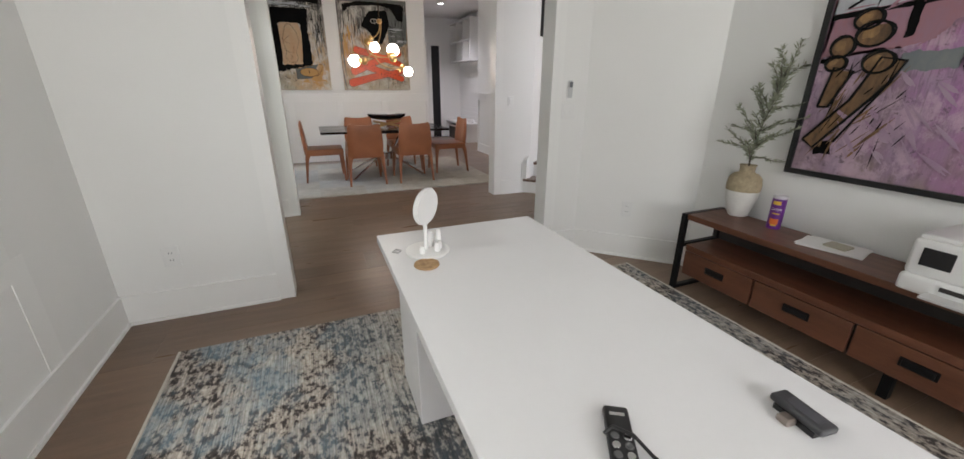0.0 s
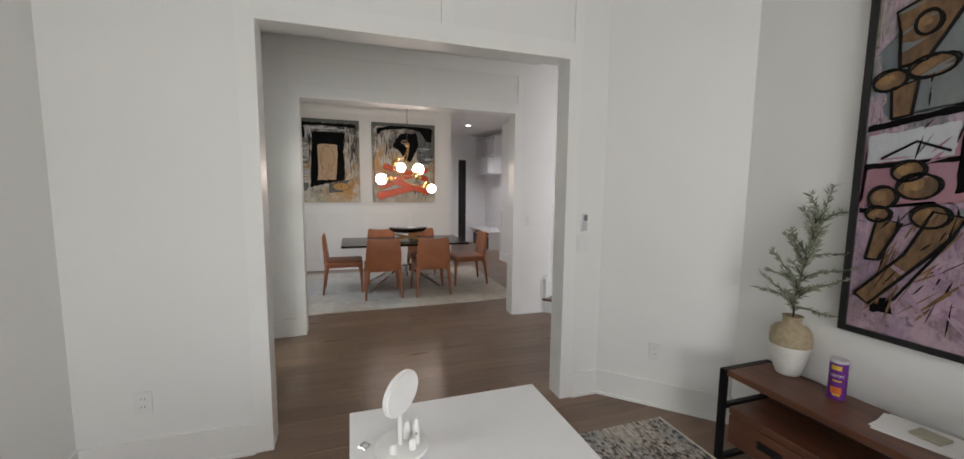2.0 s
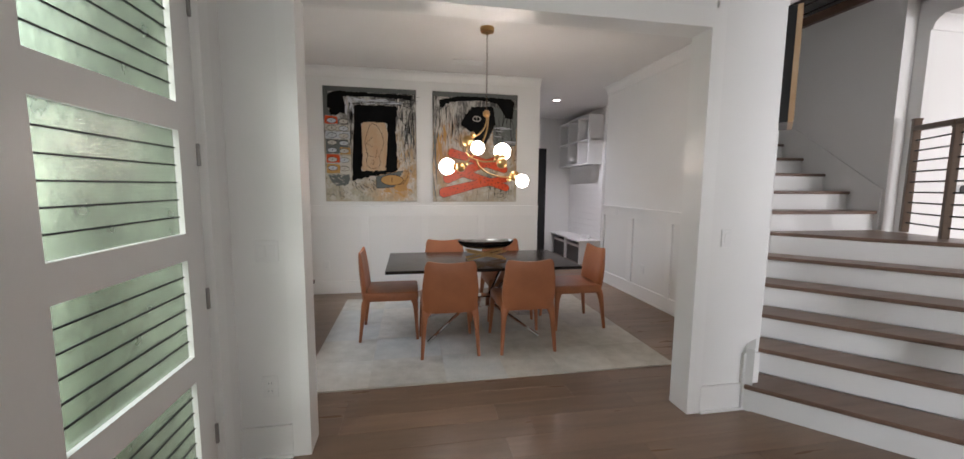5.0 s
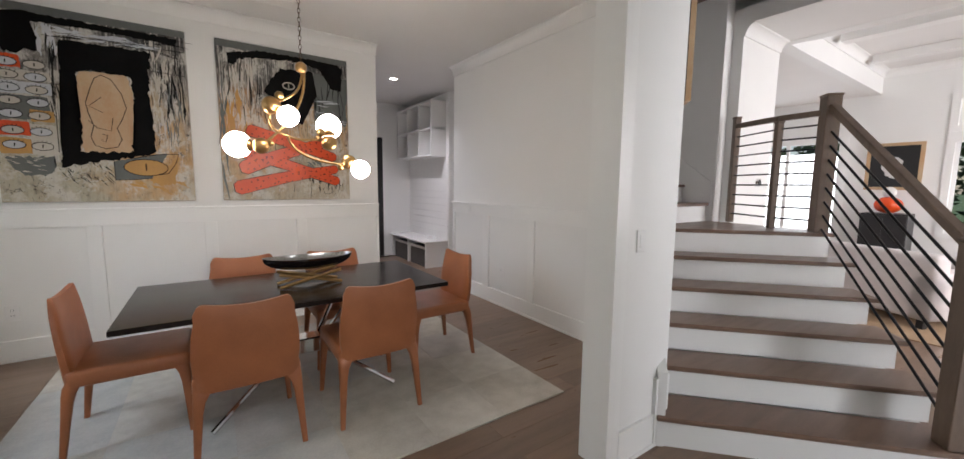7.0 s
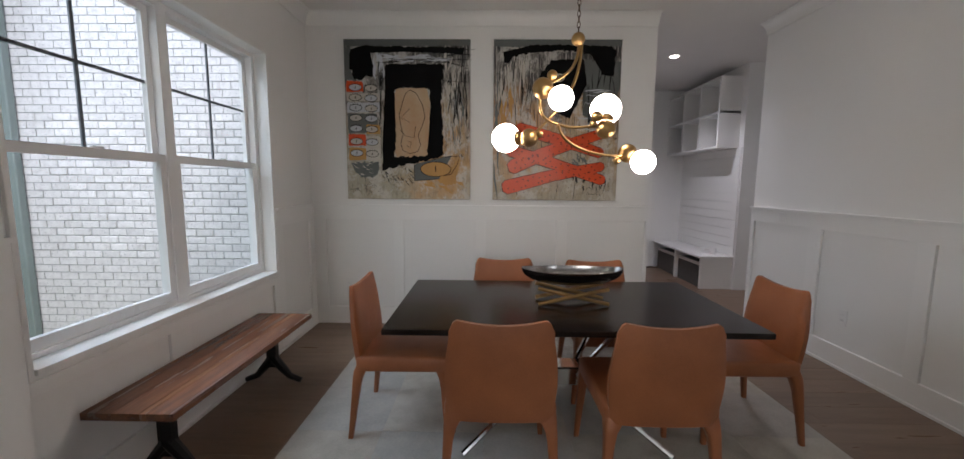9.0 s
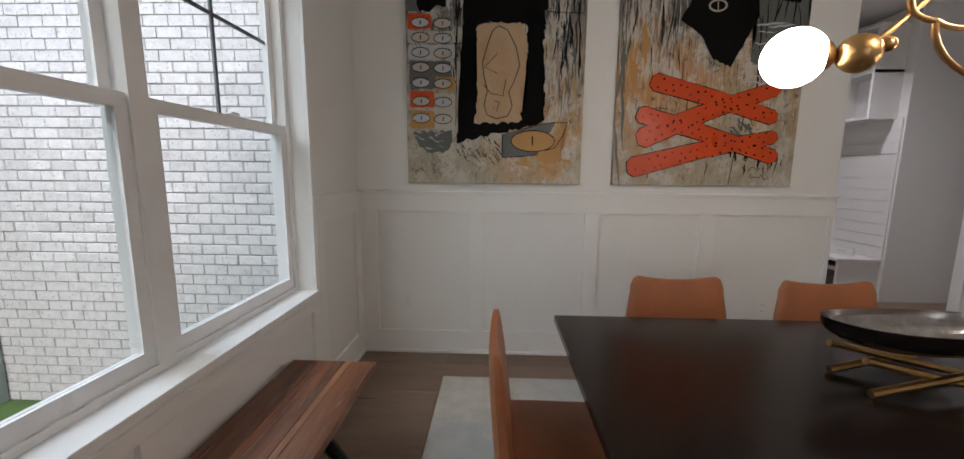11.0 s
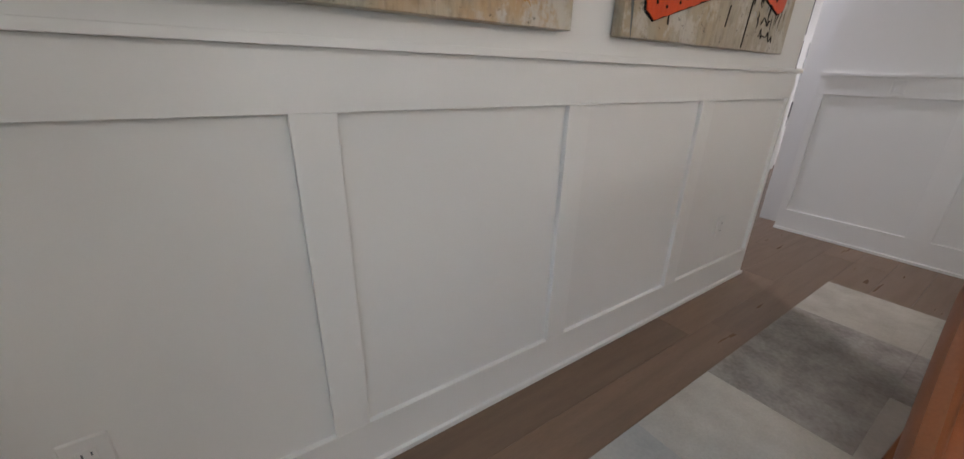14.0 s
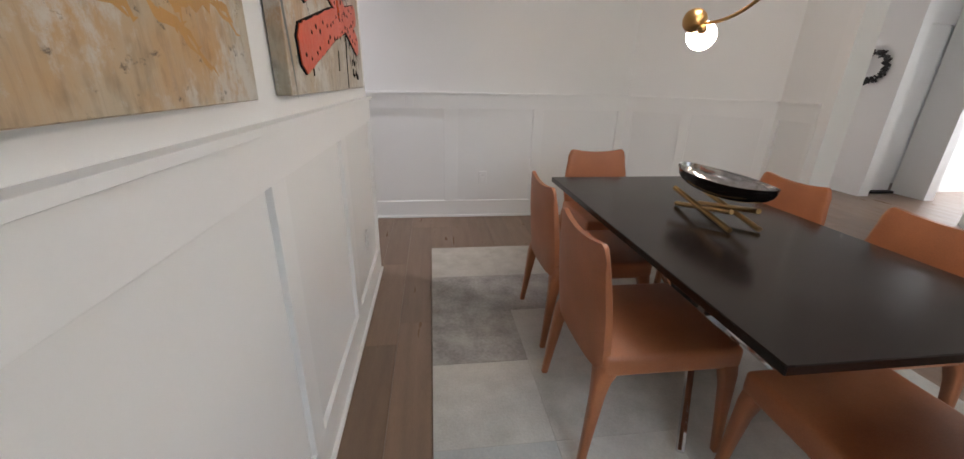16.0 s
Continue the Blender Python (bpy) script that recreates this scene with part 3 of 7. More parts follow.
for k in range(LITES):
    frame_rows.append((-0.022, -FW / 2 + st, prev, 0.022, FW / 2 - st, zs[k]))
    prev = zs[k] + 0.43
frame_rows.append((-0.022, -FW / 2 + st, prev, 0.022, FW / 2 - st, 2.42))
part("door_frame", boxes(*frame_rows), M_TRIM, door, "white door stiles and rails")
M_LEADED = mat("leaded_green_glass", (0.40, 0.47, 0.36), 0.25, var=0.2, scale=9, grain=40, bump=0.4)
M_LEADED.node_tree.nodes["Principled BSDF"].inputs["Transmission Weight"].default_value = 0.75
for k in range(LITES):
    g = part("pane", B(-0.006, -FW / 2 + st, zs[k], 0.0, FW / 2 - st, zs[k] + 0.43), M_LEADED, door, "greenish textured glass lite")
    g.visible_shadow = False
    bars = boxes(*[(0.0, -FW / 2 + st, zs[k] + j * 0.0717 - 0.003, 0.005, FW / 2 - st, zs[k] + j * 0.0717 + 0.003) for j in range(1, 6)])
    part("caming", bars, M_IRON, door, "dark glazing lines")
for z in (0.25, 0.92, 1.58, 2.22):
    part("hinge", B(0.018, FW / 2 - 0.012, z, 0.034, FW / 2 + 0.012, z + 0.10, bev=0.003), mat("satin_nickel", (0.35, 0.34, 0.33), 0.35, 1.0, var=0.03), door, "satin nickel hinge")
for a, b, z0, z1 in ((FD0 - 0.09, FD0, 0, 2.45), (FD1, FD1 + 0.09, 0, 2.45), (FD0 - 0.09, FD1 + 0.09, 2.45, 2.56)):
    part("casing", B(HW, a, z0, HW + 0.016, b, z1), M_TRIM, wall_hall_west, "white door casing")

# white door in the hall wall, and its dark threshold
hd = thing("hall_door", "white panelled door with a dark threshold", "door", (4.60, 1.59, 0.0), 90)
tagged(hd, kind="structure")
part("slab", B(-0.225, -0.03, 0.03, 0.225, 0.01, 2.1, bev=0.002), M_TRIM, hd, "white door slab")
part("threshold", B(-0.225, -0.05, 0.0, 0.225, 0.09, 0.03, bev=0.002), M_IRON, hd, "black threshold")

# ---- stairs ----
RISE, RUN, SW = 0.187, 0.264, 1.46
TH = radians(43)
SU, SV = Vector((math.cos(TH), math.sin(TH), 0)), Vector((math.sin(TH), -math.cos(TH), 0))
S0 = Vector((3.040, 4.570, 0))
staircase = thing("staircase", "staircase with brown wooden treads and white risers", "stairs")
tagged(staircase, kind="structure")


def at_stair(a, b):
    p = S0 + SU * a + SV * b
    return (p.x, p.y)


for n in range(1, 7):
    a0 = (n - 1) * RUN
    a1 = a0 + RUN + 0.02 if n < 6 else a0 + 0.35
    part("riser", prism([at_stair(a0 + 0.03, -0.02), at_stair(a0 + 0.03, SW - 0.03), at_stair(a1 + 0.3, SW - 0.03), at_stair(a1 + 0.3, -0.02)], (n - 1) * RISE, n * RISE - 0.03), M_TRIM, staircase, "white painted riser")
    tr = part("tread", prism([at_stair(a0, -0.025), at_stair(a0, SW + 0.02), at_stair(a1, SW + 0.02), at_stair(a1, -0.025)], n * RISE - 0.03, n * RISE, bev=0.006), M_TREAD, staircase, "brown stained wooden tread")
part("landing", prism([at_stair(1.55, 0.05), at_stair(1.55, SW), (5.30, 5.20), (5.30, 5.52), (4.06, 5.52)], 6 * RISE - 0.03, 6 * RISE - 0.002), M_TREAD, staircase, "brown wooden landing")
part("landing_base", prism([at_stair(1.3, 0.05), at_stair(1.3, SW - 0.03), (5.30, 5.20), (5.30, 5.8), (4.06, 5.8)], 0, 6 * RISE - 0.03), M_TRIM, staircase, "white panel under the landing")
for n in range(7, 16):
    y0 = 5.486 + (n - 7) * 0.262
    part("riser", B(4.06, y0 + 0.03, 1.11, 5.30, y0 + 0.5, n * RISE - 0.03), M_TRIM, staircase, "white painted riser")
    part("tread", B(4.06, y0, n * RISE - 0.03, 5.30, y0 + 0.28, n * RISE, bev=0.006), M_TREAD, staircase, "brown stained wooden tread")
# skirt boards
sk = bmesh.new()
for zoff in (0,):
    pts = [(5.292, 5.47, 1.14), (5.292, 5.47, 1.52), (5.292, 7.60, 3.10), (5.292, 7.80, 2.90)]
    q = [sk.verts.new(p) for p in pts]
    r = [sk.verts.new((p[0] - 0.012, p[1], p[2])) for p in pts]
    sk.faces.new(q)
    sk.faces.new(r)
    for i in range(4):
        sk.faces.new((q[i], q[(i + 1) % 4], r[(i + 1) % 4], r[i]))
part("skirt_board", sk, M_TRIM, staircase, "white skirt board")
part("skirt_block", B(3.02, 4.602, 0, 3.145, 4.625, 0.40), M_TRIM, staircase, "white skirt block at the foot of the stairs")
sk = bmesh.new()
x0, y0 = at_stair(0.0, 0.0)
pts = [(at_stair(0.02, 0.02), 0.0), (at_stair(0.02, 0.02), 0.44), (at_stair(1.3, 0.02), 0.44 + 1.28 * RISE / RUN), (at_stair(1.3, 0.02), 0.0)]
q = [sk.verts.new((p[0], p[1], z)) for p, z in pts]
dn = -SV * 0.05
r = [sk.verts.new((p[0] + dn.x, p[1] + dn.y, z)) for p, z in pts]
sk.faces.new(q)
sk.faces.new(r)
for i in range(4):
    sk.faces.new((q[i], q[(i + 1) % 4], r[(i + 1) % 4], r[i]))
part("skirt_board", sk, M_TRIM, staircase, "white skirt board")

wall_upper_flight = structure("wall_upper_flight", boxes((5.30, 5.45, 0, 5.45, 8.38, 3.45), (4.06, 8.38, 0, 5.45, 8.53, CEIL), (5.30, 8.38, CEIL, 5.45, 9.0, 3.45)), M_WALL, "grey-white wall beside the upper stairs")
structure("wall_upper_flight_top", B(5.30, 9.15, 3.45, 5.45, 9.6, 5.7), M_WALL, "upper stairwell wall")


def square_post(name, parent, x, y, z0, z1, w, rz=0.0, label="brown stained newel post"):
    bm = bmesh.new()
    box(bm, -w / 2, -w / 2, z0, w / 2, w / 2, z1 - 0.02, bev=0.004)
    box(bm, -w / 2 - 0.006, -w / 2 - 0.006, z1 - 0.02, w / 2 + 0.006, w / 2 + 0.006, z1, bev=0.006)
    bmesh.ops.rotate(bm, verts=bm.verts, cent=(0, 0, 0), matrix=Matrix.Rotation(rz, 3, "Z"))
    bmesh.ops.translate(bm, verts=bm.verts, vec=(x, y, 0))
    return part(name, bm, M_POST, parent, label)


def bar(name, parent, p, q, w, h, m, label=""):
    """A rectangular rail between two points."""
    p, q = Vector(p), Vector(q)
    d = (q - p).normalized()
    s = d.cross(Vector((0, 0, 1))).normalized()
    u = s.cross(d)
    bm = bmesh.new()
    ends = []
    for c in (p, q):
        ends.append([bm.verts.new(c + s * a * w / 2 + u * b * h / 2) for a, b in ((-1, -1), (1, -1), (1, 1), (-1, 1))])
    bm.faces.new(ends[0])
    bm.faces.new(ends[1])
    for i in range(4):
        bm.faces.new((ends[0][i], ends[0][(i + 1) % 4], ends[1][(i + 1) % 4], ends[1][i]))
    bmesh.ops.bevel(bm, geom=list(bm.edges), offset=min(w, h) * 0.12, segments=1, affect="EDGES")
    return part(name, bm, m, parent, label)


def rod(name, parent, p, q, r, m, label=""):
    bm = bmesh.new()
    tube(bm, [p, q], r, 8)
    return part(name, bm, m, parent, label, smooth=50)


railing = thing("stair_railing", "brown wooden stair railing with black horizontal rods", "railing")
tagged(railing, kind="structure")
N0 = at_stair(0.07, SW - 0.10)
N1 = at_stair(5 * RUN + 0.06, SW - 0.075)
LAND = 6 * RISE
N2, N3 = (5.04, 4.84), (5.36, 5.31)
square_post("newel_post", railing, *N0, RISE, 1.24, 0.10, TH)
square_post("newel_post", railing, *N1, LAND, LAND + 1.065, 0.10, TH)
square_post("rail_post", railing, *N2, LAND, LAND + 0.91, 0.05, 0.9, "brown square post")
square_post("rail_post", railing, *N3, LAND, LAND + 1.04, 0.055, 0.9, "brown square post")
bar("handrail", railing, (*N0, 1.17), (*N1, LAND + 0.99), 0.06, 0.05, M_POST, "brown sloping handrail")
bar("handrail", railing, (*N1, LAND + 0.93), (*N2, LAND + 0.93), 0.055, 0.045, M_POST, "brown handrail")
bar("handrail", railing, (*N2, LAND + 0.93), (*N3, LAND + 0.95), 0.055, 0.045, M_POST, "brown handrail")
for k in range(8):
    f = 0.06 + k * 0.107
    rod("rod", railing, (*N0, RISE + 0.02 + f), (*N1, LAND + f), 0.0085, M_IRON, "black iron rod")
for k in range(9):
    f = 0.09 + k * 0.094
    rod("rod", railing, (*N1, LAND + f), (*N2, LAND + f), 0.007, M_IRON, "black iron rod")
    rod("rod", railing, (*N2, LAND + f), (*N3, LAND + f), 0.007, M_IRON, "black iron rod")
# upper floor railing
upr = thing("upper_railing", "brown wooden railing along the upper floor", "railing")
tagged(upr, kind="structure")
part("floor_edge", B(5.24, 4.32, 3.36, 5.47, 9.1, 3.45), M_TREAD, upr, "brown wooden edge board")
for y in (5.2, 6.75, 8.3):
    square_post("rail_post", upr, 5.38, y, 3.45, 4.45, 0.07)
bar("handrail", upr, (5.38, 4.4, 4.40), (5.38, 9.0, 4.40), 0.06, 0.05, M_POST)
for k in range(8):
    rod("rod", upr, (5.38, 4.4, 3.55 + k * 0.1), (5.38, 9.0, 3.55 + k * 0.1), 0.007, M_IRON, "black iron rod")

# ---- dining furniture ----
def chair_master():
    c = thing("dining_chair", "tan leather dining chair with tapered leather-wrapped legs", "chair", group="chairs round the dining table")
    seat = bmesh.new()
    box(seat, -0.25, -0.24, 0.385, 0.25, 0.28, 0.475, bev=0.022, segs=3)
    part("seat", seat, M_LEATHER, c, smooth=50)
    # backrest: a slightly dished slab, its top edge dipping in the middle
    bk = bmesh.new()
    nx, nz = 26, 12
    front, back = [], []
    for j in range(nz + 1):
        v = j / nz
        fr, br = [], []
        for i in range(nx + 1):
            u = i / nx * 2 - 1
            half = 0.225 + 0.02 * math.sin(math.pi * min(v * 1.1, 1))
            top = 0.842 + 0.029 * abs(u) ** 2.0 - 0.060 * (max(0, abs(u) - 0.80) / 0.20) ** 2.6
            z = 0.40 + (top - 0.40) * v
            lean = -0.222 - 0.045 * v - 0.012 * (1 - u * u)
            th = 0.032 * (1 - 0.35 * v) * (1 - 0.55 * abs(u) ** 8) * (1 - 0.5 * v ** 10)
            fr.append(bk.verts.new((u * half, lean + th, z)))
            br.append(bk.verts.new((u * half, lean - th, z)))
        front.append(fr)
        back.append(br)
    for j in range(nz):
        for i in range(nx):
            bk.faces.new((front[j][i], front[j][i + 1], front[j + 1][i + 1], front[j + 1][i]))
            bk.faces.new((back[j][i + 1], back[j][i], back[j + 1][i], back[j + 1][i + 1]))
        bk.faces.new((front[j][0], front[j + 1][0], back[j + 1][0], back[j][0]))
        bk.faces.new((front[j + 1][nx], front[j][nx], back[j][nx], back[j + 1][nx]))
    for i in range(nx):
        bk.faces.new((front[nz][i], front[nz][i + 1], back[nz][i + 1], back[nz][i]))
        bk.faces.new((front[0][i + 1], front[0][i], back[0][i], back[0][i + 1]))
    part("backrest", bk, M_LEATHER, c, smooth=60)
    for sx in (-1, 1):
        for fy, ty, by in ((1, 0.25, 0.27), (-1, -0.225, -0.275)):
            lg = bmesh.new()
            rings = []
            for z, w in ((0.0, 0.013), (0.16, 0.017), (0.30, 0.022), (0.355, 0.027), (0.39, 0.036), (0.43, 0.050)):
                f = z / 0.43
                cx, cy = sx * (0.250 - 0.028 * f - max(0, w - 0.024) * 0.95), by + (ty - by) * f - fy * max(0, w - 0.024) * 0.9
                d = min(w, 0.034)
                rings.append([lg.verts.new((cx + a * w, cy + b * d, z)) for a, b in ((-1, -0.75), (-0.75, -1), (0.75, -1), (1, -0.75), (1, 0.75), (0.75, 1), (-0.75, 1), (-1, 0.75))])
            for ra, rb in zip(rings, rings[1:]):
                for k in range(8):
                    lg.faces.new((ra[k], ra[(k + 1) % 8], rb[(k + 1) % 8], rb[k]))
            lg.faces.new(rings[0])
            lg.faces.new(rings[-1])
            part("leg", lg, M_LEATHER, c, smooth=50)
    return c


chair = chair_master()
chair.matrix_world = pose(1.145, 6.00, 0.012, 0, 0, 0)
for x, y, r in ((1.85, 5.985, 0), (1.215, 6.90, 180), (1.905, 6.86, 180), (0.595, 6.455, -90), (2.565, 6.45, 90)):
    copy_thing(chair, pose(x, y, 0.012, 0, 0, r))

table = thing("dining_table", "dark espresso dining table with polished steel crossed legs", "table", (1.51, 6.42, 0.012))
part("tabletop", B(-0.93, -0.495, 0.713, 0.93, 0.495, 0.743, bev=0.003), M_TABLE, table)
part("apron", B(-0.30, -0.13, 0.66, 0.30, 0.13, 0.713, bev=0.004), M_TABLE, table, "dark block under the top")
for sx in (-1, 1):
    for sy in (-1, 1):
        lg = bmesh.new()
        tube(lg, [(sx * 0.10, sy * 0.05, 0.30), (sx * 0.55, sy * 0.36, 0.015)], 0.017, 8)
        tube(lg, [(sx * 0.10, sy * 0.05, 0.30), (sx * 0.34, sy * 0.20, 0.70)], 0.017, 8)
        part("leg", lg, M_CHROME, table, "polished steel leg bar", smooth=40)
part("hub", B(-0.16, -0.07, 0.25, 0.16, 0.07, 0.36, bev=0.008), M_CHROME, table, "polished steel hub where the legs cross")


# bench under the window
bench = thing("bench", "walnut slab bench with black iron wishbone legs", "bench", (-0.465, 6.37, 0))
M_SAP = mat("walnut_sapwood", (0.42, 0.20, 0.095), 0.26, var=0.18, scale=2.6, grain=20, bump=0.05, stretch=(10, 0.6, 10), color2=(0.20, 0.08, 0.04))
for x0, x1, m_ in ((-0.205, -0.07, M_BENCH), (-0.07, 0.055, M_BENCH), (0.055, 0.085, M_SAP), (0.085, 0.205, M_BENCH)):
    part("seat_stave", B(x0, -0.67, 0.415, x1 - 0.0006, 0.67, 0.45, bev=0.002), m_, bench, "oiled walnut board of the seat")
for sy in (-0.47, 0.47):
    lg = bmesh.new()
    box(lg, -0.035, sy - 0.02, 0.12, 0.035, sy + 0.02, 0.415)
    for sx in (-1, 1):
        tube(lg, [(0, sy, 0.19), (sx * 0.06, sy, 0.12), (sx * 0.12, sy, 0.05), (sx * 0.20, sy, 0.018)], 0.02, 8, radii=[0.035, 0.03, 0.022, 0.018])
    part("leg", lg, M_IRON, bench, "black cast iron leg", smooth=40)

# chandelier
chand = thing("chandelier", "brass branching chandelier with glowing opal globes", "chandelier", (1.575, 6.42, 0))
GL = [((-0.389, 0.076, 1.713), 0.0828, (-0.26, 0.01, 1.708), 0.052), ((-0.122, -0.205, 1.882), 0.0641, (-0.204, -0.11, 1.954), 0.056), ((0.178, 0.038, 1.872), 0.0863, (0.156, -0.05, 1.751), 0.054), ((0.374, -0.046, 1.572), 0.0668, (0.315, 0.04, 1.627), 0.054)]
part("canopy", lathe([(0.0, 3.03), (0.065, 3.03), (0.07, 3.05), (0.07, 3.07), (0.0, 3.07)]), M_BRASS, chand, smooth=40)
M_CHAIN = mat("dark_bronze", (0.10, 0.065, 0.035), 0.35, 0.9, var=0.08, bump=0.0)
for k in range(26):
    zc = 2.29 + k * 0.029
    ch = bmesh.new()
    loop = []
    for i in range(11):
        a = 2 * math.pi * i / 10
        u, w = 0.0085 * math.cos(a), 0.019 * math.sin(a)
        loop.append((u, 0, zc + w) if k % 2 else (0, u, zc + w))
    tube(ch, loop, 0.0022, 5)
    part("chain_link", ch, M_CHAIN, chand, smooth=60)
part("ball_joint", ball((0, 0, 2.243), 0.037), M_BRASS, chand, smooth=60)
for g, r, b, rb in GL:
    part("globe", ball(g, r, 32), M_GLOBE, chand, "lit opal glass globe", smooth=60)
    part("ball", ball(b, rb), M_BRASS, chand, smooth=60)
for k, off, r in ((1, (0.047, -0.01, 0.065), 0.027), (0, (0.057, -0.02, 0.018), 0.020), (2, (-0.057, -0.02, 0.065), 0.031), (2, (-0.068, 0.0, 0.026), 0.021), (3, (-0.062, -0.005, -0.043), 0.021), (3, (0.018, -0.03, -0.022), 0.030)):
    part("small_ball", ball(Vector(GL[k][2]) + Vector(off), r, 16), M_BRASS, chand, smooth=60)
for g, r, b, rb in GL:
    g, b = Vector(g), Vector(b)
    d = (b - g).normalized()
    cup = bmesh.new()
    tube(cup, [g + d * r * 0.86, g + d * r * 1.02, g + d * r * 1.16], 0.03, 16, radii=[r * 0.52, r * 0.42, r * 0.2])
    part("globe_cup", cup, M_BRASS, chand, "brass cup holding the globe", smooth=50)
J = Vector((-0.10, -0.02, 1.78))


def bez(p, n=14):
    p = [Vector(q) for q in p]
    out = []
    for i in range(n + 1):
        t = i / n
        q = p[:]
        while len(q) > 1:
            q = [q[k].lerp(q[k + 1], t) for k in range(len(q) - 1)]
        out.append(q[0])
    return out


for ctrl in ([(0.005, 0, 2.22), (0.0, 0.0, 2.05), (-0.10, -0.08, 2.03), GL[1][2]],
             [(0.02, 0, 2.22), (0.02, 0.0, 2.0), (-0.08, -0.05, 1.86), GL[0][2]],
             [GL[1][2], (-0.24, -0.08, 1.83), (-0.18, 0, 1.80), J],
             [J, (0.0, 0, 1.74), (0.08, -0.03, 1.79), GL[2][2]],
             [J, (-0.08, 0, 1.66), (0.08, 0.0, 1.59), (0.315, 0.0, 1.60), GL[3][2]]):
    a = bmesh.new()
    tube(a, bez(ctrl), 0.008, 8)
    part("arm", a, M_BRASS, chand, smooth=60)

M_LACQUER = mat("black_lacquer", (0.010, 0.008, 0.008), 0.08, var=0.05, bump=0.0, coat=1.0)
M_LINING = mat("silver_lining", (0.55, 0.54, 0.54), 0.16, 0.9, var=0.2, scale=18, bump=0.05, color2=(0.25, 0.23, 0.22))
bowl = thing("bowl", "glossy black boat-shaped bowl on crossed brass rods", "bowl", (1.575, 6.38, 0.755))
bm = bmesh.new()
for inner in (0, 1):
    if inner:
        part("dish", bm, M_LACQUER, bowl, "glossy black dish", smooth=60)
        bm = bmesh.new()
    rings = []
    for j in range(9):
        v = j / 8
        rx, ry, z = 0.295 * math.sin(v * math.pi / 2) ** 0.8, 0.12 * math.sin(v * math.pi / 2) ** 0.8, 0.115 + 0.085 * v ** 2 + inner * 0.006 * (1 - v)
        rings.append([bm.verts.new((max(rx, 0.01) * math.cos(t), max(ry, 0.01) * math.sin(t), z + 0.012 * v * v * math.cos(t) ** 4)) for t in (2 * math.pi * k / 32 for k in range(32))])
    for a, b in zip(rings, rings[1:]):
        for k in range(32):
            bm.faces.new((a[k], a[(k + 1) % 32], b[(k + 1) % 32], b[k]))
part("lining", bm, M_LINING, bowl, "silvery lacquered inside", smooth=60)
for sy, a in ((-0.05, 1), (0.05, 1), (-0.03, -1), (0.06, -1)):
    r = bmesh.new()
    tube(r, [(-0.20, sy * 1.4, 0.055 - a * 0.042), (0.20, sy * 1.4 + 0.02 * a, 0.055 + a * 0.042)], 0.012, 8)
    part("rod", r, M_BRASS, bowl, "brass rod", smooth=40)

# ---- paintings ----
def paint(name, c1, c2, scale=5.0, bump=0.35, rough=0.45, drips=0.0):
    """Brushed paint: two tones mixed by noise, with vertical drag."""
    return mat(name, c1, rough, var=0.2, scale=scale, grain=45, bump=bump, stretch=(1.6, 1, 0.7), color2=c2)


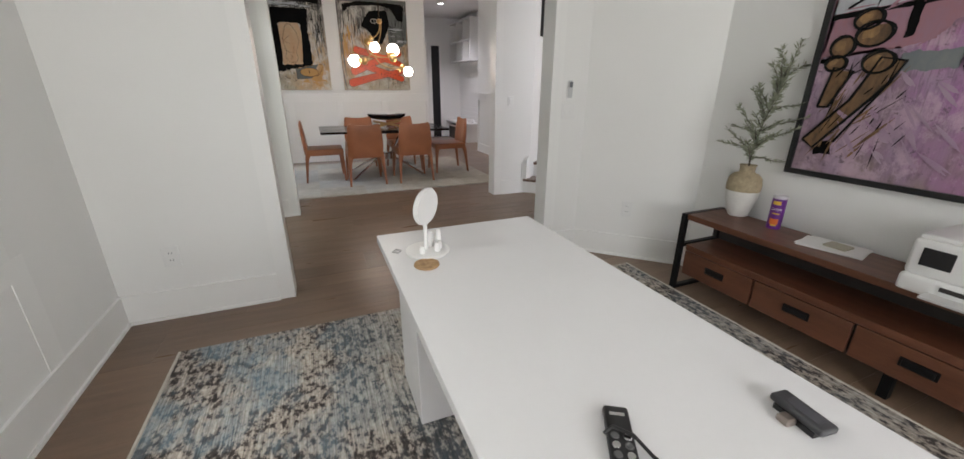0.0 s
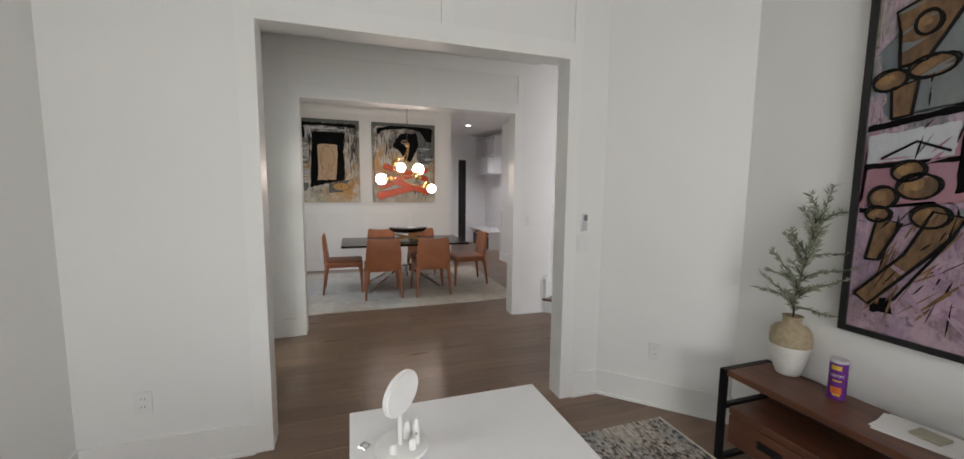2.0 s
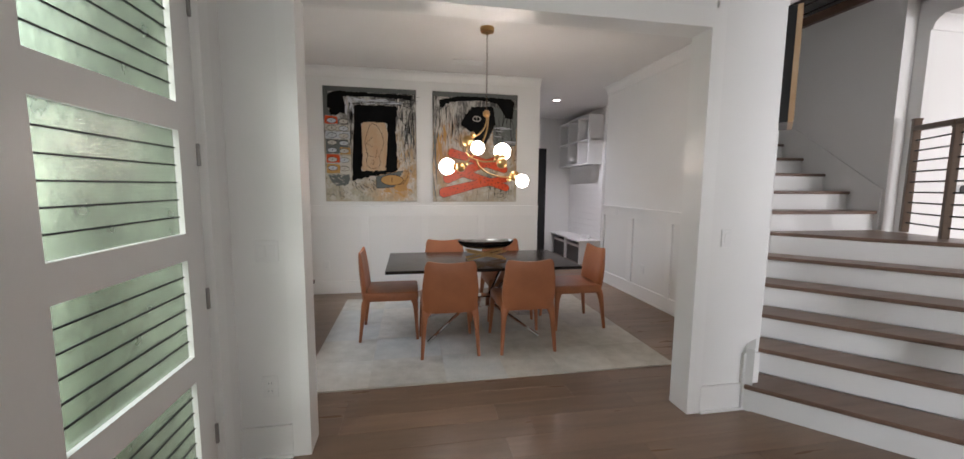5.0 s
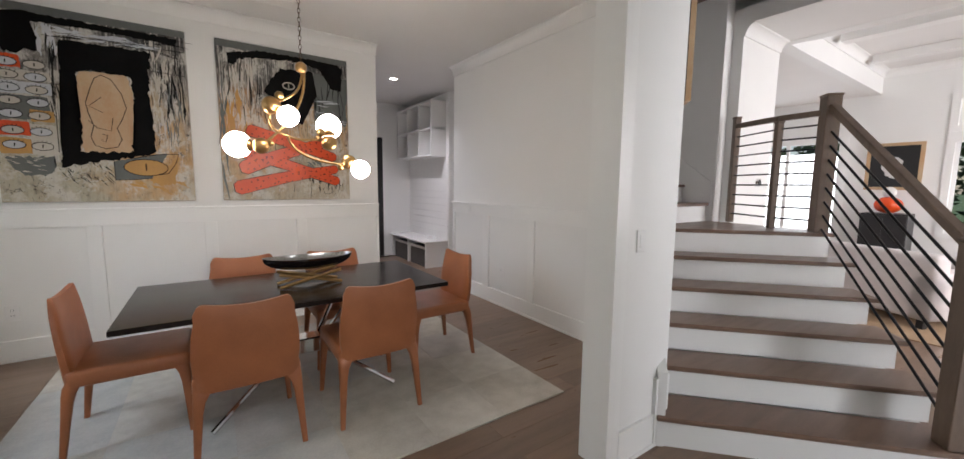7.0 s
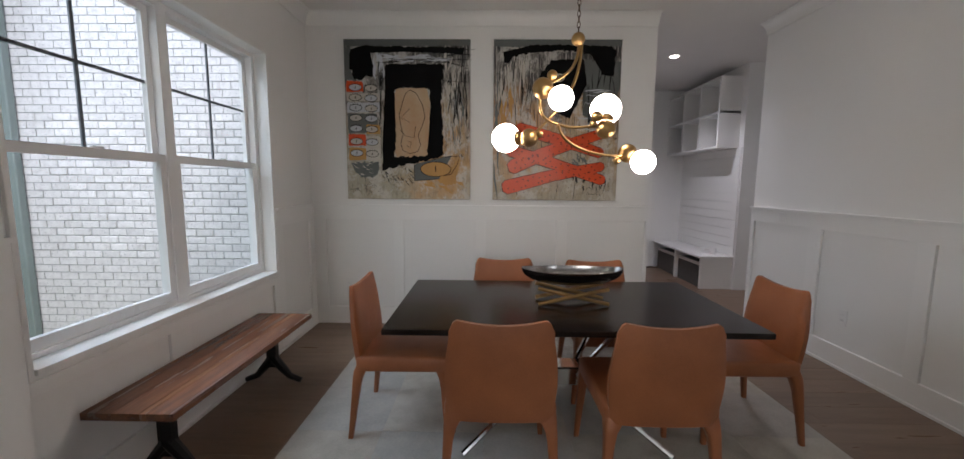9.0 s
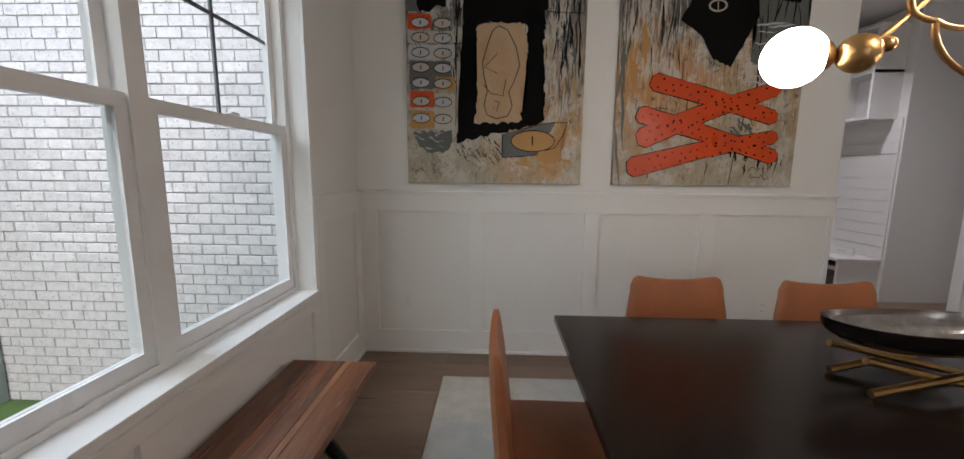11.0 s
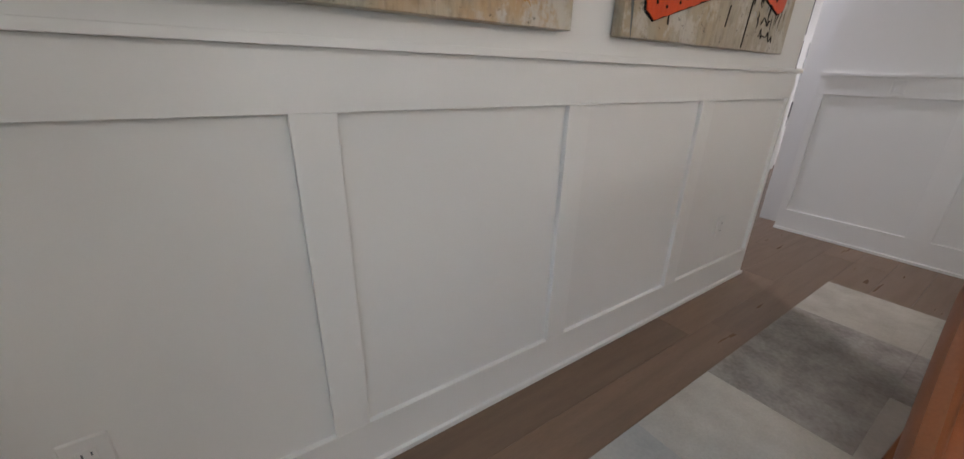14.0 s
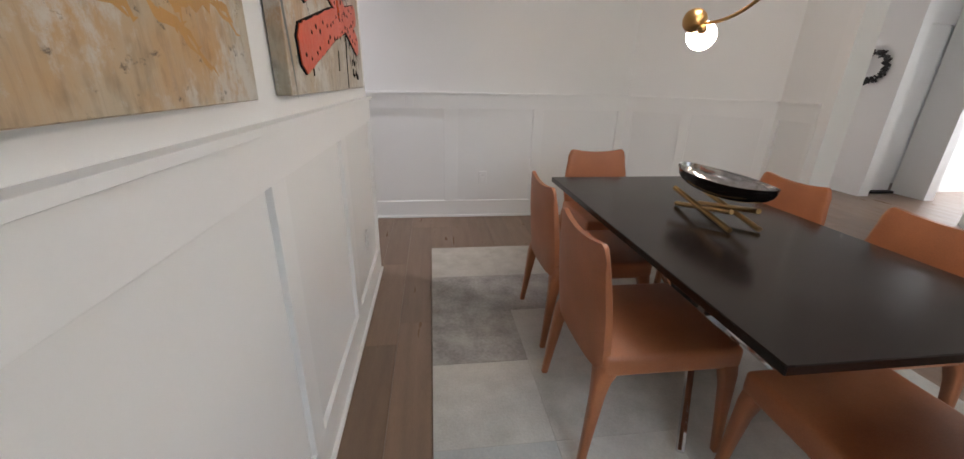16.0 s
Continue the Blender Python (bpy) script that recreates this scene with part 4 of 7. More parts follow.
def backdrop_paint(name, stops, warm, warm_at, scale=3.0, light=(0.58, 0.56, 0.51), dark=(0.02, 0.019, 0.018)):
    """Canvas ground: tones by height, broken by noise, with one warmer stain."""
    m = bpy.data.materials.new(name)
    m.use_nodes = True
    N, K = m.node_tree.nodes, m.node_tree.links
    b = N["Principled BSDF"]
    tc = N.new("ShaderNodeTexCoord")
    sep = N.new("ShaderNodeSeparateXYZ")
    K.new(tc.outputs["Object"], sep.inputs[0])
    nz = N.new("ShaderNodeTexNoise")
    nz.inputs["Scale"].default_value, nz.inputs["Detail"].default_value = scale, 8
    mp = N.new("ShaderNodeMapping")
    mp.inputs["Scale"].default_value = (2.2, 2.2, 0.8)
    K.new(tc.outputs["Object"], mp.inputs[0])
    K.new(mp.outputs[0], nz.inputs[0])
    h = N.new("ShaderNodeMath")
    h.operation = "MULTIPLY_ADD"
    h.inputs[1].default_value = 1 / 1.53
    K.new(sep.outputs[2], h.inputs[0])
    off = N.new("ShaderNodeMath")
    off.operation = "MULTIPLY_ADD"
    off.inputs[1].default_value, off.inputs[2].default_value = 1.2, -0.6
    K.new(nz.outputs[0], off.inputs[0])
    K.new(off.outputs[0], h.inputs[2])
    ramp = N.new("ShaderNodeValToRGB")
    el = ramp.color_ramp.elements
    el[0].position, el[0].color = stops[0][0], (*stops[0][1], 1)
    el[1].position, el[1].color = stops[-1][0], (*stops[-1][1], 1)
    for p, c in stops[1:-1]:
        e = el.new(p)
        e.color = (*c, 1)
    K.new(h.outputs[0], ramp.inputs[0])
    d = N.new("ShaderNodeVectorMath")
    d.operation = "DISTANCE"
    d.inputs[1].default_value = warm_at
    K.new(tc.outputs["Object"], d.inputs[0])
    n3 = N.new("ShaderNodeTexNoise")
    n3.inputs["Scale"].default_value, n3.inputs["Detail"].default_value = 7, 6
    K.new(tc.outputs["Object"], n3.inputs[0])
    s = N.new("ShaderNodeMath")
    s.operation = "MULTIPLY_ADD"
    s.inputs[1].default_value = 0.9
    K.new(n3.outputs[0], s.inputs[0])
    K.new(d.outputs["Value"], s.inputs[2])
    mr = N.new("ShaderNodeMapRange")
    mr.inputs[1].default_value, mr.inputs[2].default_value, mr.inputs[3].default_value, mr.inputs[4].default_value = 0.55, 1.0, 0.85, 0.0
    K.new(s.outputs[0], mr.inputs[0])
    mx = N.new("ShaderNodeMix")
    mx.data_type = "RGBA"
    mx.inputs[7].default_value = (*warm, 1)
    K.new(mr.outputs[0], mx.inputs[0])
    K.new(ramp.outputs[0], mx.inputs[6])
    # fine dark scratches
    n4 = N.new("ShaderNodeTexNoise")
    n4.inputs["Scale"].default_value, n4.inputs["Detail"].default_value = 26, 5
    mp4 = N.new("ShaderNodeMapping")
    mp4.inputs["Scale"].default_value = (1.6, 1.6, 0.7)
    K.new(tc.outputs["Object"], mp4.inputs[0])
    K.new(mp4.outputs[0], n4.inputs[0])
    mr4 = N.new("ShaderNodeMapRange")
    mr4.inputs[1].default_value, mr4.inputs[2].default_value, mr4.inputs[3].default_value, mr4.inputs[4].default_value = 0.30, 0.50, 0.72, 1.0
    K.new(n4.outputs[0], mr4.inputs[0])
    mul = N.new("ShaderNodeMix")
    mul.data_type, mul.blend_type = "RGBA", "MULTIPLY"
    mul.inputs[0].default_value = 1.0
    K.new(mx.outputs[2], mul.inputs[6])
    K.new(mr4.outputs[0], mul.inputs[7])
    last = mul.outputs[2]
    for sc_, st_, lo_, hi_, fac_, col_, up_ in ((5.0, (1.3, 1.3, 1.0), 0.50, 0.59, 0.75, light, 0), (9.0, (7.0, 7.0, 0.35), 0.52, 0.61, 0.75, light, 1), (14.0, (5.0, 5.0, 0.45), 0.53, 0.61, 0.9, dark, 1), (16.0, (1.0, 1.0, 1.3), 0.585, 0.65, 0.8, dark, 0)):
        mq = N.new("ShaderNodeMapping")
        mq.inputs["Scale"].default_value = st_
        mq.inputs["Location"].default_value = (sc_ * 1.7, 0.3, sc_ * 0.9)
        K.new(tc.outputs["Object"], mq.inputs[0])
        nq = N.new("ShaderNodeTexNoise")
        nq.inputs["Scale"].default_value, nq.inputs["Detail"].default_value, nq.inputs["Roughness"].default_value = sc_, 9, 0.72
        K.new(mq.outputs[0], nq.inputs[0])
        rq = N.new("ShaderNodeMapRange")
        rq.inputs[1].default_value, rq.inputs[2].default_value, rq.inputs[4].default_value = lo_, hi_, fac_
        K.new(nq.outputs[0], rq.inputs[0])
        fq = rq.outputs[0]
        if up_:
            uq = N.new("ShaderNodeMapRange")
            uq.inputs[1].default_value, uq.inputs[2].default_value, uq.inputs[3].default_value = 0.25, 0.9, 0.12
            K.new(sep.outputs[2], uq.inputs[0])
            pq = N.new("ShaderNodeMath")
            pq.operation = "MULTIPLY"
            K.new(fq, pq.inputs[0])
            K.new(uq.outputs[0], pq.inputs[1])
            fq = pq.outputs[0]
        xq = N.new("ShaderNodeMix")
        xq.data_type = "RGBA"
        xq.inputs[7].default_value = (*col_, 1)
        K.new(fq, xq.inputs[0])
        K.new(last, xq.inputs[6])
        last = xq.outputs[2]
    K.new(last, b.inputs["Base Color"])
    b.inputs["Roughness"].default_value = 0.36
    b.inputs["Specular IOR Level"].default_value = 0.25
    bp = N.new("ShaderNodeBump")
    bp.inputs["Strength"].default_value, bp.inputs["Distance"].default_value = 0.5, 0.01
    K.new(n3.outputs[0], bp.inputs["Height"])
    K.new(bp.outputs[0], b.inputs["Normal"])
    return m


def daub(poly, y0, t, jit=0.006, step=0.02, seed=0):
    """A flat patch of thick paint with an uneven edge, in the x-z plane, facing -y."""
    rnd = random.Random(seed)
    pts = []
    n = len(poly)
    for i in range(n):
        a, b = Vector(poly[i]), Vector(poly[(i + 1) % n])
        k = max(1, int((b - a).length / step))
        for j in range(k):
            p = a.lerp(b, j / k)
            pts.append((p.x + rnd.uniform(-jit, jit), p.y + rnd.uniform(-jit, jit)))
    bm = bmesh.new()
    f = [bm.verts.new((x, y0 - t, z)) for x, z in pts]
    g = [bm.verts.new((x, y0, z)) for x, z in pts]
    m = len(pts)
    face = bm.faces.new(f)
    for i in range(m):
        bm.faces.new((f[i], f[(i + 1) % m], g[(i + 1) % m], g[i]))
    bmesh.ops.triangulate(bm, faces=[face])
    return bm


def line(pts, y, r=0.004, closed=False):
    bm = bmesh.new()
    p = [(x, y, z) for x, z in pts]
    if closed:
        p = p + [p[0]]
    tube(bm, p, r, 5)
    return bm


def ell(cx, cz, a, b, n=16, rot=0.0):
    out = []
    for k in range(n):
        t = 2 * math.pi * k / n
        x, z = a * math.cos(t), b * math.sin(t)
        out.append((cx + x * math.cos(rot) - z * math.sin(rot), cz + x * math.sin(rot) + z * math.cos(rot)))
    return out


P_BLACK = mat("black_paint", (0.004, 0.004, 0.004), 0.8, var=0.2, scale=5, grain=45, bump=0.3, spec=0.15)
P_LINE = mat("black_line_paint", (0.008, 0.008, 0.008), 0.7, var=0.1, bump=0.0, spec=0.15)
P_TAN = paint("tan_paint", (0.47, 0.27, 0.13), (0.52, 0.39, 0.25))
P_ORANGE = mat("orange_paint", (0.70, 0.080, 0.012), 0.30, var=0.2, scale=5, grain=45, bump=0.35, stretch=(1.6, 1, 0.7), color2=(0.58, 0.055, 0.008), spec=0.35)
P_OCHRE = paint("ochre_paint", (0.52, 0.27, 0.06), (0.42, 0.22, 0.06))
P_TEAL = paint("teal_grey_paint", (0.080, 0.092, 0.088), (0.12, 0.128, 0.12))
P_CREAM = paint("cream_paint", (0.55, 0.51, 0.44), (0.42, 0.38, 0.33))
P_BROWN = paint("bronze_brown_paint", (0.27, 0.145, 0.06), (0.05, 0.032, 0.022), scale=11.0)
P_GOLD = paint("dull_gold_paint", (0.36, 0.21, 0.085), (0.12, 0.07, 0.035), scale=14.0)
P_ROSE = paint("rose_paint", (0.38, 0.16, 0.18), (0.32, 0.19, 0.25))
P_BLUE = paint("slate_blue_paint", (0.12, 0.15, 0.18), (0.20, 0.21, 0.20))
P_MAUVE = paint("mauve_paint", (0.33, 0.20, 0.31), (0.38, 0.29, 0.35))
P_WHITE = paint("white_paint_stroke", (0.55, 0.57, 0.60), (0.40, 0.42, 0.46))
BG1 = backdrop_paint("painting_ground_beige", [(0.0, (0.46, 0.42, 0.33)), (0.22, (0.40, 0.36, 0.27)), (0.45, (0.40, 0.32, 0.23)), (0.62, (0.27, 0.24, 0.21)), (0.80, (0.15, 0.14, 0.13)), (1.0, (0.06, 0.06, 0.058))], (0.52, 0.28, 0.09), (0.98, 0, 0.35))
BG2 = backdrop_paint("painting_ground_amber", [(0.0, (0.42, 0.37, 0.29)), (0.25, (0.42, 0.34, 0.23)), (0.5, (0.46, 0.30, 0.16)), (0.66, (0.26, 0.22, 0.18)), (0.84, (0.14, 0.13, 0.12)), (1.0, (0.05, 0.05, 0.05))], (0.55, 0.27, 0.10), (0.18, 0, 0.62))
BG3 = backdrop_paint("painting_ground_violet", [(0.0, (0.27, 0.20, 0.20)), (0.2, (0.29, 0.20, 0.27)), (0.35, (0.34, 0.25, 0.33)), (0.5, (0.34, 0.19, 0.27)), (0.62, (0.32, 0.20, 0.21)), (0.75, (0.17, 0.19, 0.22)), (0.9, (0.22, 0.24, 0.25)), (1.0, (0.26, 0.26, 0.20))], (0.42, 0.16, 0.41), (0.90, 0, 0.46), light=(0.50, 0.36, 0.44), dark=(0.12, 0.09, 0.11))

PW, PH = 1.221, 1.528
FY = -0.041


def canvas(x0, label, ground):
    p = thing("painting", label, "painting", (x0, WN - 0.004, 1.293))
    part("canvas", B(0, FY, 0, PW, 0, PH, bev=0.002), ground, p, "stretched canvas")
    return p


def q1(x, y):
    return ((x - 30) / 720 * PW, (940 - y) / 915 * PH)


def add_daub(p, name, pts, m, conv, jit=0.007, t=0.0015, seed=1, y=FY):
    part(name, daub([conv(*q) for q in pts], y, t, jit, 0.018, seed), m, p)


p1 = canvas(-0.316, "large canvas with black frame shape, eye rows and ochre patches", BG1)
add_daub(p1, "grey_band", [(31, 26), (749, 26), (749, 60), (31, 66)], P_TEAL, q1, 0.002, 0.001)
add_daub(p1, "grey_side", [(31, 66), (70, 70), (62, 180), (90, 250), (31, 252)], P_TEAL, q1, 0.003, 0.001)
add_daub(p1, "black_mark", [(68, 78), (120, 70), (180, 60), (175, 130), (195, 175), (190, 238), (160, 215), (135, 250), (90, 248), (66, 190)], P_BLACK, q1, 0.01, 0.002, 4)
add_daub(p1, "black_bar", [(150, 62), (450, 68), (715, 72), (712, 112), (640, 104), (420, 98), (170, 100)], P_BLACK, q1, 0.007, 0.0025, 5)
add_daub(p1, "black_frame_top", [(268, 165), (600, 160), (592, 250), (520, 300), (345, 292), (300, 330), (262, 330)], P_BLACK, q1, 0.009, 0.0020, 6)
add_daub(p1, "black_frame_side", [(262, 320), (320, 300), (305, 420), (318, 560), (312, 700), (240, 765), (245, 640), (258, 480)], P_BLACK, q1, 0.011, 0.0024, 7)
add_daub(p1, "black_frame_side", [(512, 280), (590, 220), (582, 400), (596, 600), (590, 680), (510, 705), (500, 650), (522, 560), (520, 420)], P_BLACK, q1, 0.011, 0.0028, 8)
add_daub(p1, "black_frame_base", [(250, 690), (400, 690), (500, 680), (585, 676), (500, 712), (380, 735), (240, 770)], P_BLACK, q1, 0.011, 0.0032, 9)
add_daub(p1, "tan_centre", [(325, 300), (500, 292), (516, 360), (520, 480), (505, 600), (515, 690), (430, 700), (320, 690), (312, 560), (310, 380)], P_TAN, q1, 0.009, 0.0012, 10)
part("outline", line([q1(*p) for p in ((405, 308), (440, 325), (475, 390), (490, 460), (470, 520), (448, 565), (463, 620), (445, 660), (400, 672), (360, 655), (348, 615), (362, 560), (347, 500), (340, 450), (360, 380), (380, 325))], FY - 0.003, 0.003, True), P_LINE, p1)
for pts in (((400, 415), (350, 465), (400, 492)), ((345, 535), (375, 570), (425, 580), (435, 515)), ((390, 600), (410, 605), (400, 640), (385, 625))):
    part("outline", line([q1(*p) for p in pts], FY - 0.003, 0.0026), P_LINE, p1)
for k, (x0, y0, x1, y1, m) in enumerate(((40, 258, 132, 320, P_ORANGE), (40, 325, 225, 372, P_CREAM), (40, 378, 225, 436, P_WHITE), (44, 440, 212, 555, P_TEAL), (150, 505, 225, 560, P_OCHRE), (46, 560, 142, 628, P_ORANGE), (46, 638, 142, 712, P_OCHRE), (146, 570, 228, 715, P_CREAM))):
    add_daub(p1, "colour_patch", [(x0, y0), (x1, y0 + 3), (x1 + 6, y1 - 3), (x0, y1)], m, q1, 0.004, 0.0011 + 0.0002 * k, 20 + k)
for row, yy in enumerate((294, 351, 409, 467, 528, 602, 670)):
    for col, xx in enumerate((90, 180)):
        c = q1(xx, yy + (4 if col else 0))
        part("eye_fill", daub(ell(*c, 0.060, 0.030, 14), FY - 0.002, 0.0008, 0.002, 0.03, row * 2 + col), P_CREAM if (row + col) % 2 else P_WHITE, p1)
        part("eye_outline", line(ell(*c, 0.062, 0.032, 14), FY - 0.0034, 0.0027, True), P_LINE, p1)
        part("pupil", line([(c[0], c[1] - 0.012), (c[0] + 0.002, c[1] + 0.012)], FY - 0.0034, 0.004), P_LINE, p1)
        la = bmesh.new()
        for a in (-0.04, -0.02, 0.0, 0.02, 0.04):
            tube(la, [(c[0] + a, FY - 0.0032, c[1] + 0.029 - a * a * 8), (c[0] + a * 1.25, FY - 0.0032, c[1] + 0.046 - a * a * 8)], 0.002, 4)
        part("lashes", la, P_LINE, p1)["kind"] = "stuff"
add_daub(p1, "grey_circle", [(60, 725), (210, 722), (215, 780), (180, 815), (110, 810), (70, 770)], P_TEAL, q1, 0.01, 0.0008, 31)
add_daub(p1, "teal_patch", [(424, 735), (470, 722), (640, 682), (635, 700), (600, 760), (570, 818), (500, 826), (424, 830)], P_TEAL, q1, 0.003, 0.0034, 32)
add_daub(p1, "orange_stain", [(560, 780), (650, 740), (690, 690), (665, 850), (570, 845)], P_OCHRE, q1, 0.012, 0.0010, 33)
part("orange_eye", daub([(a, b) for a, b in ell(*q1(550, 762), 0.150, 0.070, 18)], FY - 0.0036, 0.001, 0.003, 0.03, 34), P_OCHRE, p1)
part("eye_outline", line(ell(*q1(550, 762), 0.152, 0.072, 18), FY - 0.0052, 0.003, True), P_LINE, p1)
part("outline", line([q1(*p) for p in ((500, 715), (600, 690), (690, 685), (672, 740), (640, 790), (600, 800))], FY - 0.0052, 0.003), P_LINE, p1)
part("pupil", line([q1(548, 742), q1(549, 778)], FY - 0.0052, 0.005), P_LINE, p1)
part("outline", line([q1(*p) for p in ((425, 735), (425, 830), (500, 826), (570, 818))], FY - 0.0052, 0.0028), P_LINE, p1)
for pts in (((610, 640), (615, 590), (630, 580), (625, 600)), ((300, 140), (620, 132), (620, 240)), ((590, 255), (740, 262)), ((225, 375), (262, 376)), ((240, 235), (232, 700))):
    part("scratch", line([q1(*p) for p in pts], FY - 0.002, 0.0024), P_LINE, p1)


def q2(x, y):
    return ((x - 45) / 540 * PW, (695 - y) / 677 * PH)


p2 = canvas(1.130, "large canvas with black shapes and orange dotted crosses", BG2)
add_daub(p2, "grey_band", [(46, 19), (584, 19), (584, 46), (46, 48)], P_TEAL, q2, 0.002, 0.001)
add_daub(p2, "grey_wash", [(330, 100), (580, 110), (575, 330), (500, 370), (430, 330), (440, 200)], P_TEAL, q2, 0.014, 0.0009, 41)
add_daub(p2, "black_bar", [(88, 70), (200, 42), (330, 40), (540, 46), (560, 60), (555, 170), (500, 160), (480, 80), (330, 62), (170, 78), (120, 92), (110, 120), (88, 112)], P_BLACK, q2, 0.008, 0.0022, 43)
add_daub(p2, "black_mark", [(290, 102), (425, 95), (440, 200), (400, 290), (372, 345), (318, 322), (285, 262), (218, 212), (250, 150)], P_BLACK, q2, 0.006, 0.0026, 44)
part("eye_outline", line(ell(*q2(320, 175), 0.055, 0.034, 14), FY - 0.004, 0.006, True), P_CREAM, p2)
part("pupil", line([q2(320, 165), q2(321, 186)], FY - 0.004, 0.004), P_CREAM, p2)
for k, (a, b, w0, w1) in enumerate((((158, 388), (508, 490), 25, 21), ((130, 552), (508, 408), 30, 20), ((122, 482), (520, 606), 25, 21), ((105, 640), (516, 548), 30, 19))):
    va, vb = Vector(q2(*a)), Vector(q2(*b))
    d = (vb - va).normalized()
    nrm = Vector((-d.y, d.x))
    wa, wb = w0 / 540 * PW, w1 / 540 * PW
    poly = [va - d * wa * 0.6 - nrm * wa * 0.5, va - d * wa * 0.55 + nrm * wa * 0.6, va + nrm * wa, va.lerp(vb, 0.45) + nrm * (wa * 0.95 + 0.008), vb + nrm * wb, vb + d * wb * 0.6 + nrm * wb * 0.6, vb + d * wb * 0.7 - nrm * wb * 0.4, vb - nrm * wb, va.lerp(vb, 0.5) - nrm * (wb - 0.006), va - nrm * wa]
    part("orange_bar", daub([tuple(v) for v in poly], FY, 0.0066 + 0.0005 * k, 0.003, 0.025, 50 + k), P_ORANGE, p2)
    part("bar_outline", line([tuple(v) for v in poly], FY - 0.0004, 0.0058, True), P_LINE, p2)
    dots = bmesh.new()
    L = (vb - va).length
    rnd = random.Random(60 + k)
    for i in range(int(L / 0.058)):
        for j in (-0.5, 0.5):
            if rnd.random() < 0.12:
                continue
            c = va + d * (0.02 + i * 0.058 + (0.029 if j > 0 else 0) + rnd.uniform(-0.012, 0.012)) + nrm * wa * 0.85 * (j + rnd.uniform(-0.25, 0.25))
            rr_ = rnd.uniform(0.0055, 0.0085)
            tube(dots, [(c.x, FY - 0.0060 - 0.0005 * k, c.y), (c.x, FY - 0.0092, c.y)], rr_, 7)
    part("dots", dots, P_LINE, p2)["kind"] = "stuff"
for pts in (((330, 628), (324, 662)), ((408, 590), (398, 692)), ((428, 470), (420, 530)), ((255, 415), (255, 470)), ((290, 425), (286, 455)), ((150, 640), (152, 672)), ((175, 455), (178, 478)), ((160, 462), (200, 466))):
    part("drip", line([q2(*p) for p in pts], FY - 0.001, 0.0026), P_LINE, p2)
sg = bmesh.new()
rnd = random.Random(8)
for row_, (sx_, sy_, n_) in enumerate(((455, 640, 9), (458, 662, 14))):
    pts = [(q2(sx_ + i * 4.6, sy_ + rnd.uniform(-9, 9))[0], FY - 0.002, q2(0, sy_ + i * 0.6 + rnd.uniform(-9, 9))[1]) for i in range(n_)]
    tube(sg, pts, 0.0022, 4)
part("signature", sg, P_LINE, p2, "scrawled black signature strokes")

for pnt, cnv, spots, seed in ((p1, q1, ((330, 780, 120, 60), (640, 300, 60, 140), (130, 860, 90, 50), (640, 560, 50, 90)), 301), (p2, q2, ((200, 430, 60, 30), (470, 300, 60, 60), (450, 590, 50, 30), (150, 300, 70, 70)), 302)):
    rnd = random.Random(seed)
    for cx, cy, wx, wy in spots:
        sm = bmesh.new()
        for k in range(26):
            x, y = cx + rnd.gauss(0, wx * 0.5), cy + rnd.gauss(0, wy * 0.5)
            x, y = min(max(x, 60), 560 if pnt is p2 else 730), min(max(y, 60), 680 if pnt is p2 else 925)
            a = rnd.uniform(-0.9, 0.9) + 1.2
            ln = rnd.uniform(6, 26)
            p_, q_ = cnv(x, y), cnv(x + math.cos(a) * ln, y + math.sin(a) * ln)
            tube(sm, [(p_[0], FY, p_[1]), (q_[0], FY, q_[1])], rnd.uniform(0.0006, 0.0016), 5)
        part("paint_scrapes", sm, P_LINE if seed % 2 == (cx // 10) % 2 else P_WHITE, pnt)["kind"] = "stuff"

def strokes(pnt, conv, rows, seed):
    """Bundles of dragged brush marks: centre, spread, heading, length, half-width and count, in canvas units."""
    rnd = random.Random(seed)
    for cx, cy, wx, wy, ang, ln, hw, n, m in rows:
        bm = bmesh.new()
        for k in range(n):
            x, y = cx + rnd.uniform(-wx, wx), cy + rnd.uniform(-wy, wy)
            a = ang + rnd.gauss(0, 0.10)
            q = ln * rnd.uniform(0.35, 1.0)
            w = hw * rnd.uniform(0.3, 1.0)
            pts = []
            for i in range(6):
                t = i / 5 - 0.5
                pts.append((x + math.cos(a) * q * t + rnd.gauss(0, hw * 0.4), y + math.sin(a) * q * t + rnd.gauss(0, hw * 0.4)))
            wid = [w * f for f in (0.2, 0.8, 1.0, 0.9, 0.6, 0.15)]
            nx, ny = -math.sin(a), math.cos(a)
            up = [conv(p[0] + nx * v, p[1] + ny * v) for p, v in zip(pts, wid)]
            dn = [conv(p[0] - nx * v, p[1] - ny * v) for p, v in zip(pts, wid)]
            dep = rnd.uniform(0.0006, 0.0014)
            U = [bm.verts.new((p[0], FY - dep, p[1])) for p in up]
            D = [bm.verts.new((p[0], FY - dep, p[1])) for p in dn]
            for i in range(5):
                bm.faces.new((U[i], U[i + 1], D[i + 1], D[i]))
        part("brushwork", bm, m, pnt)["kind"] = "stuff"


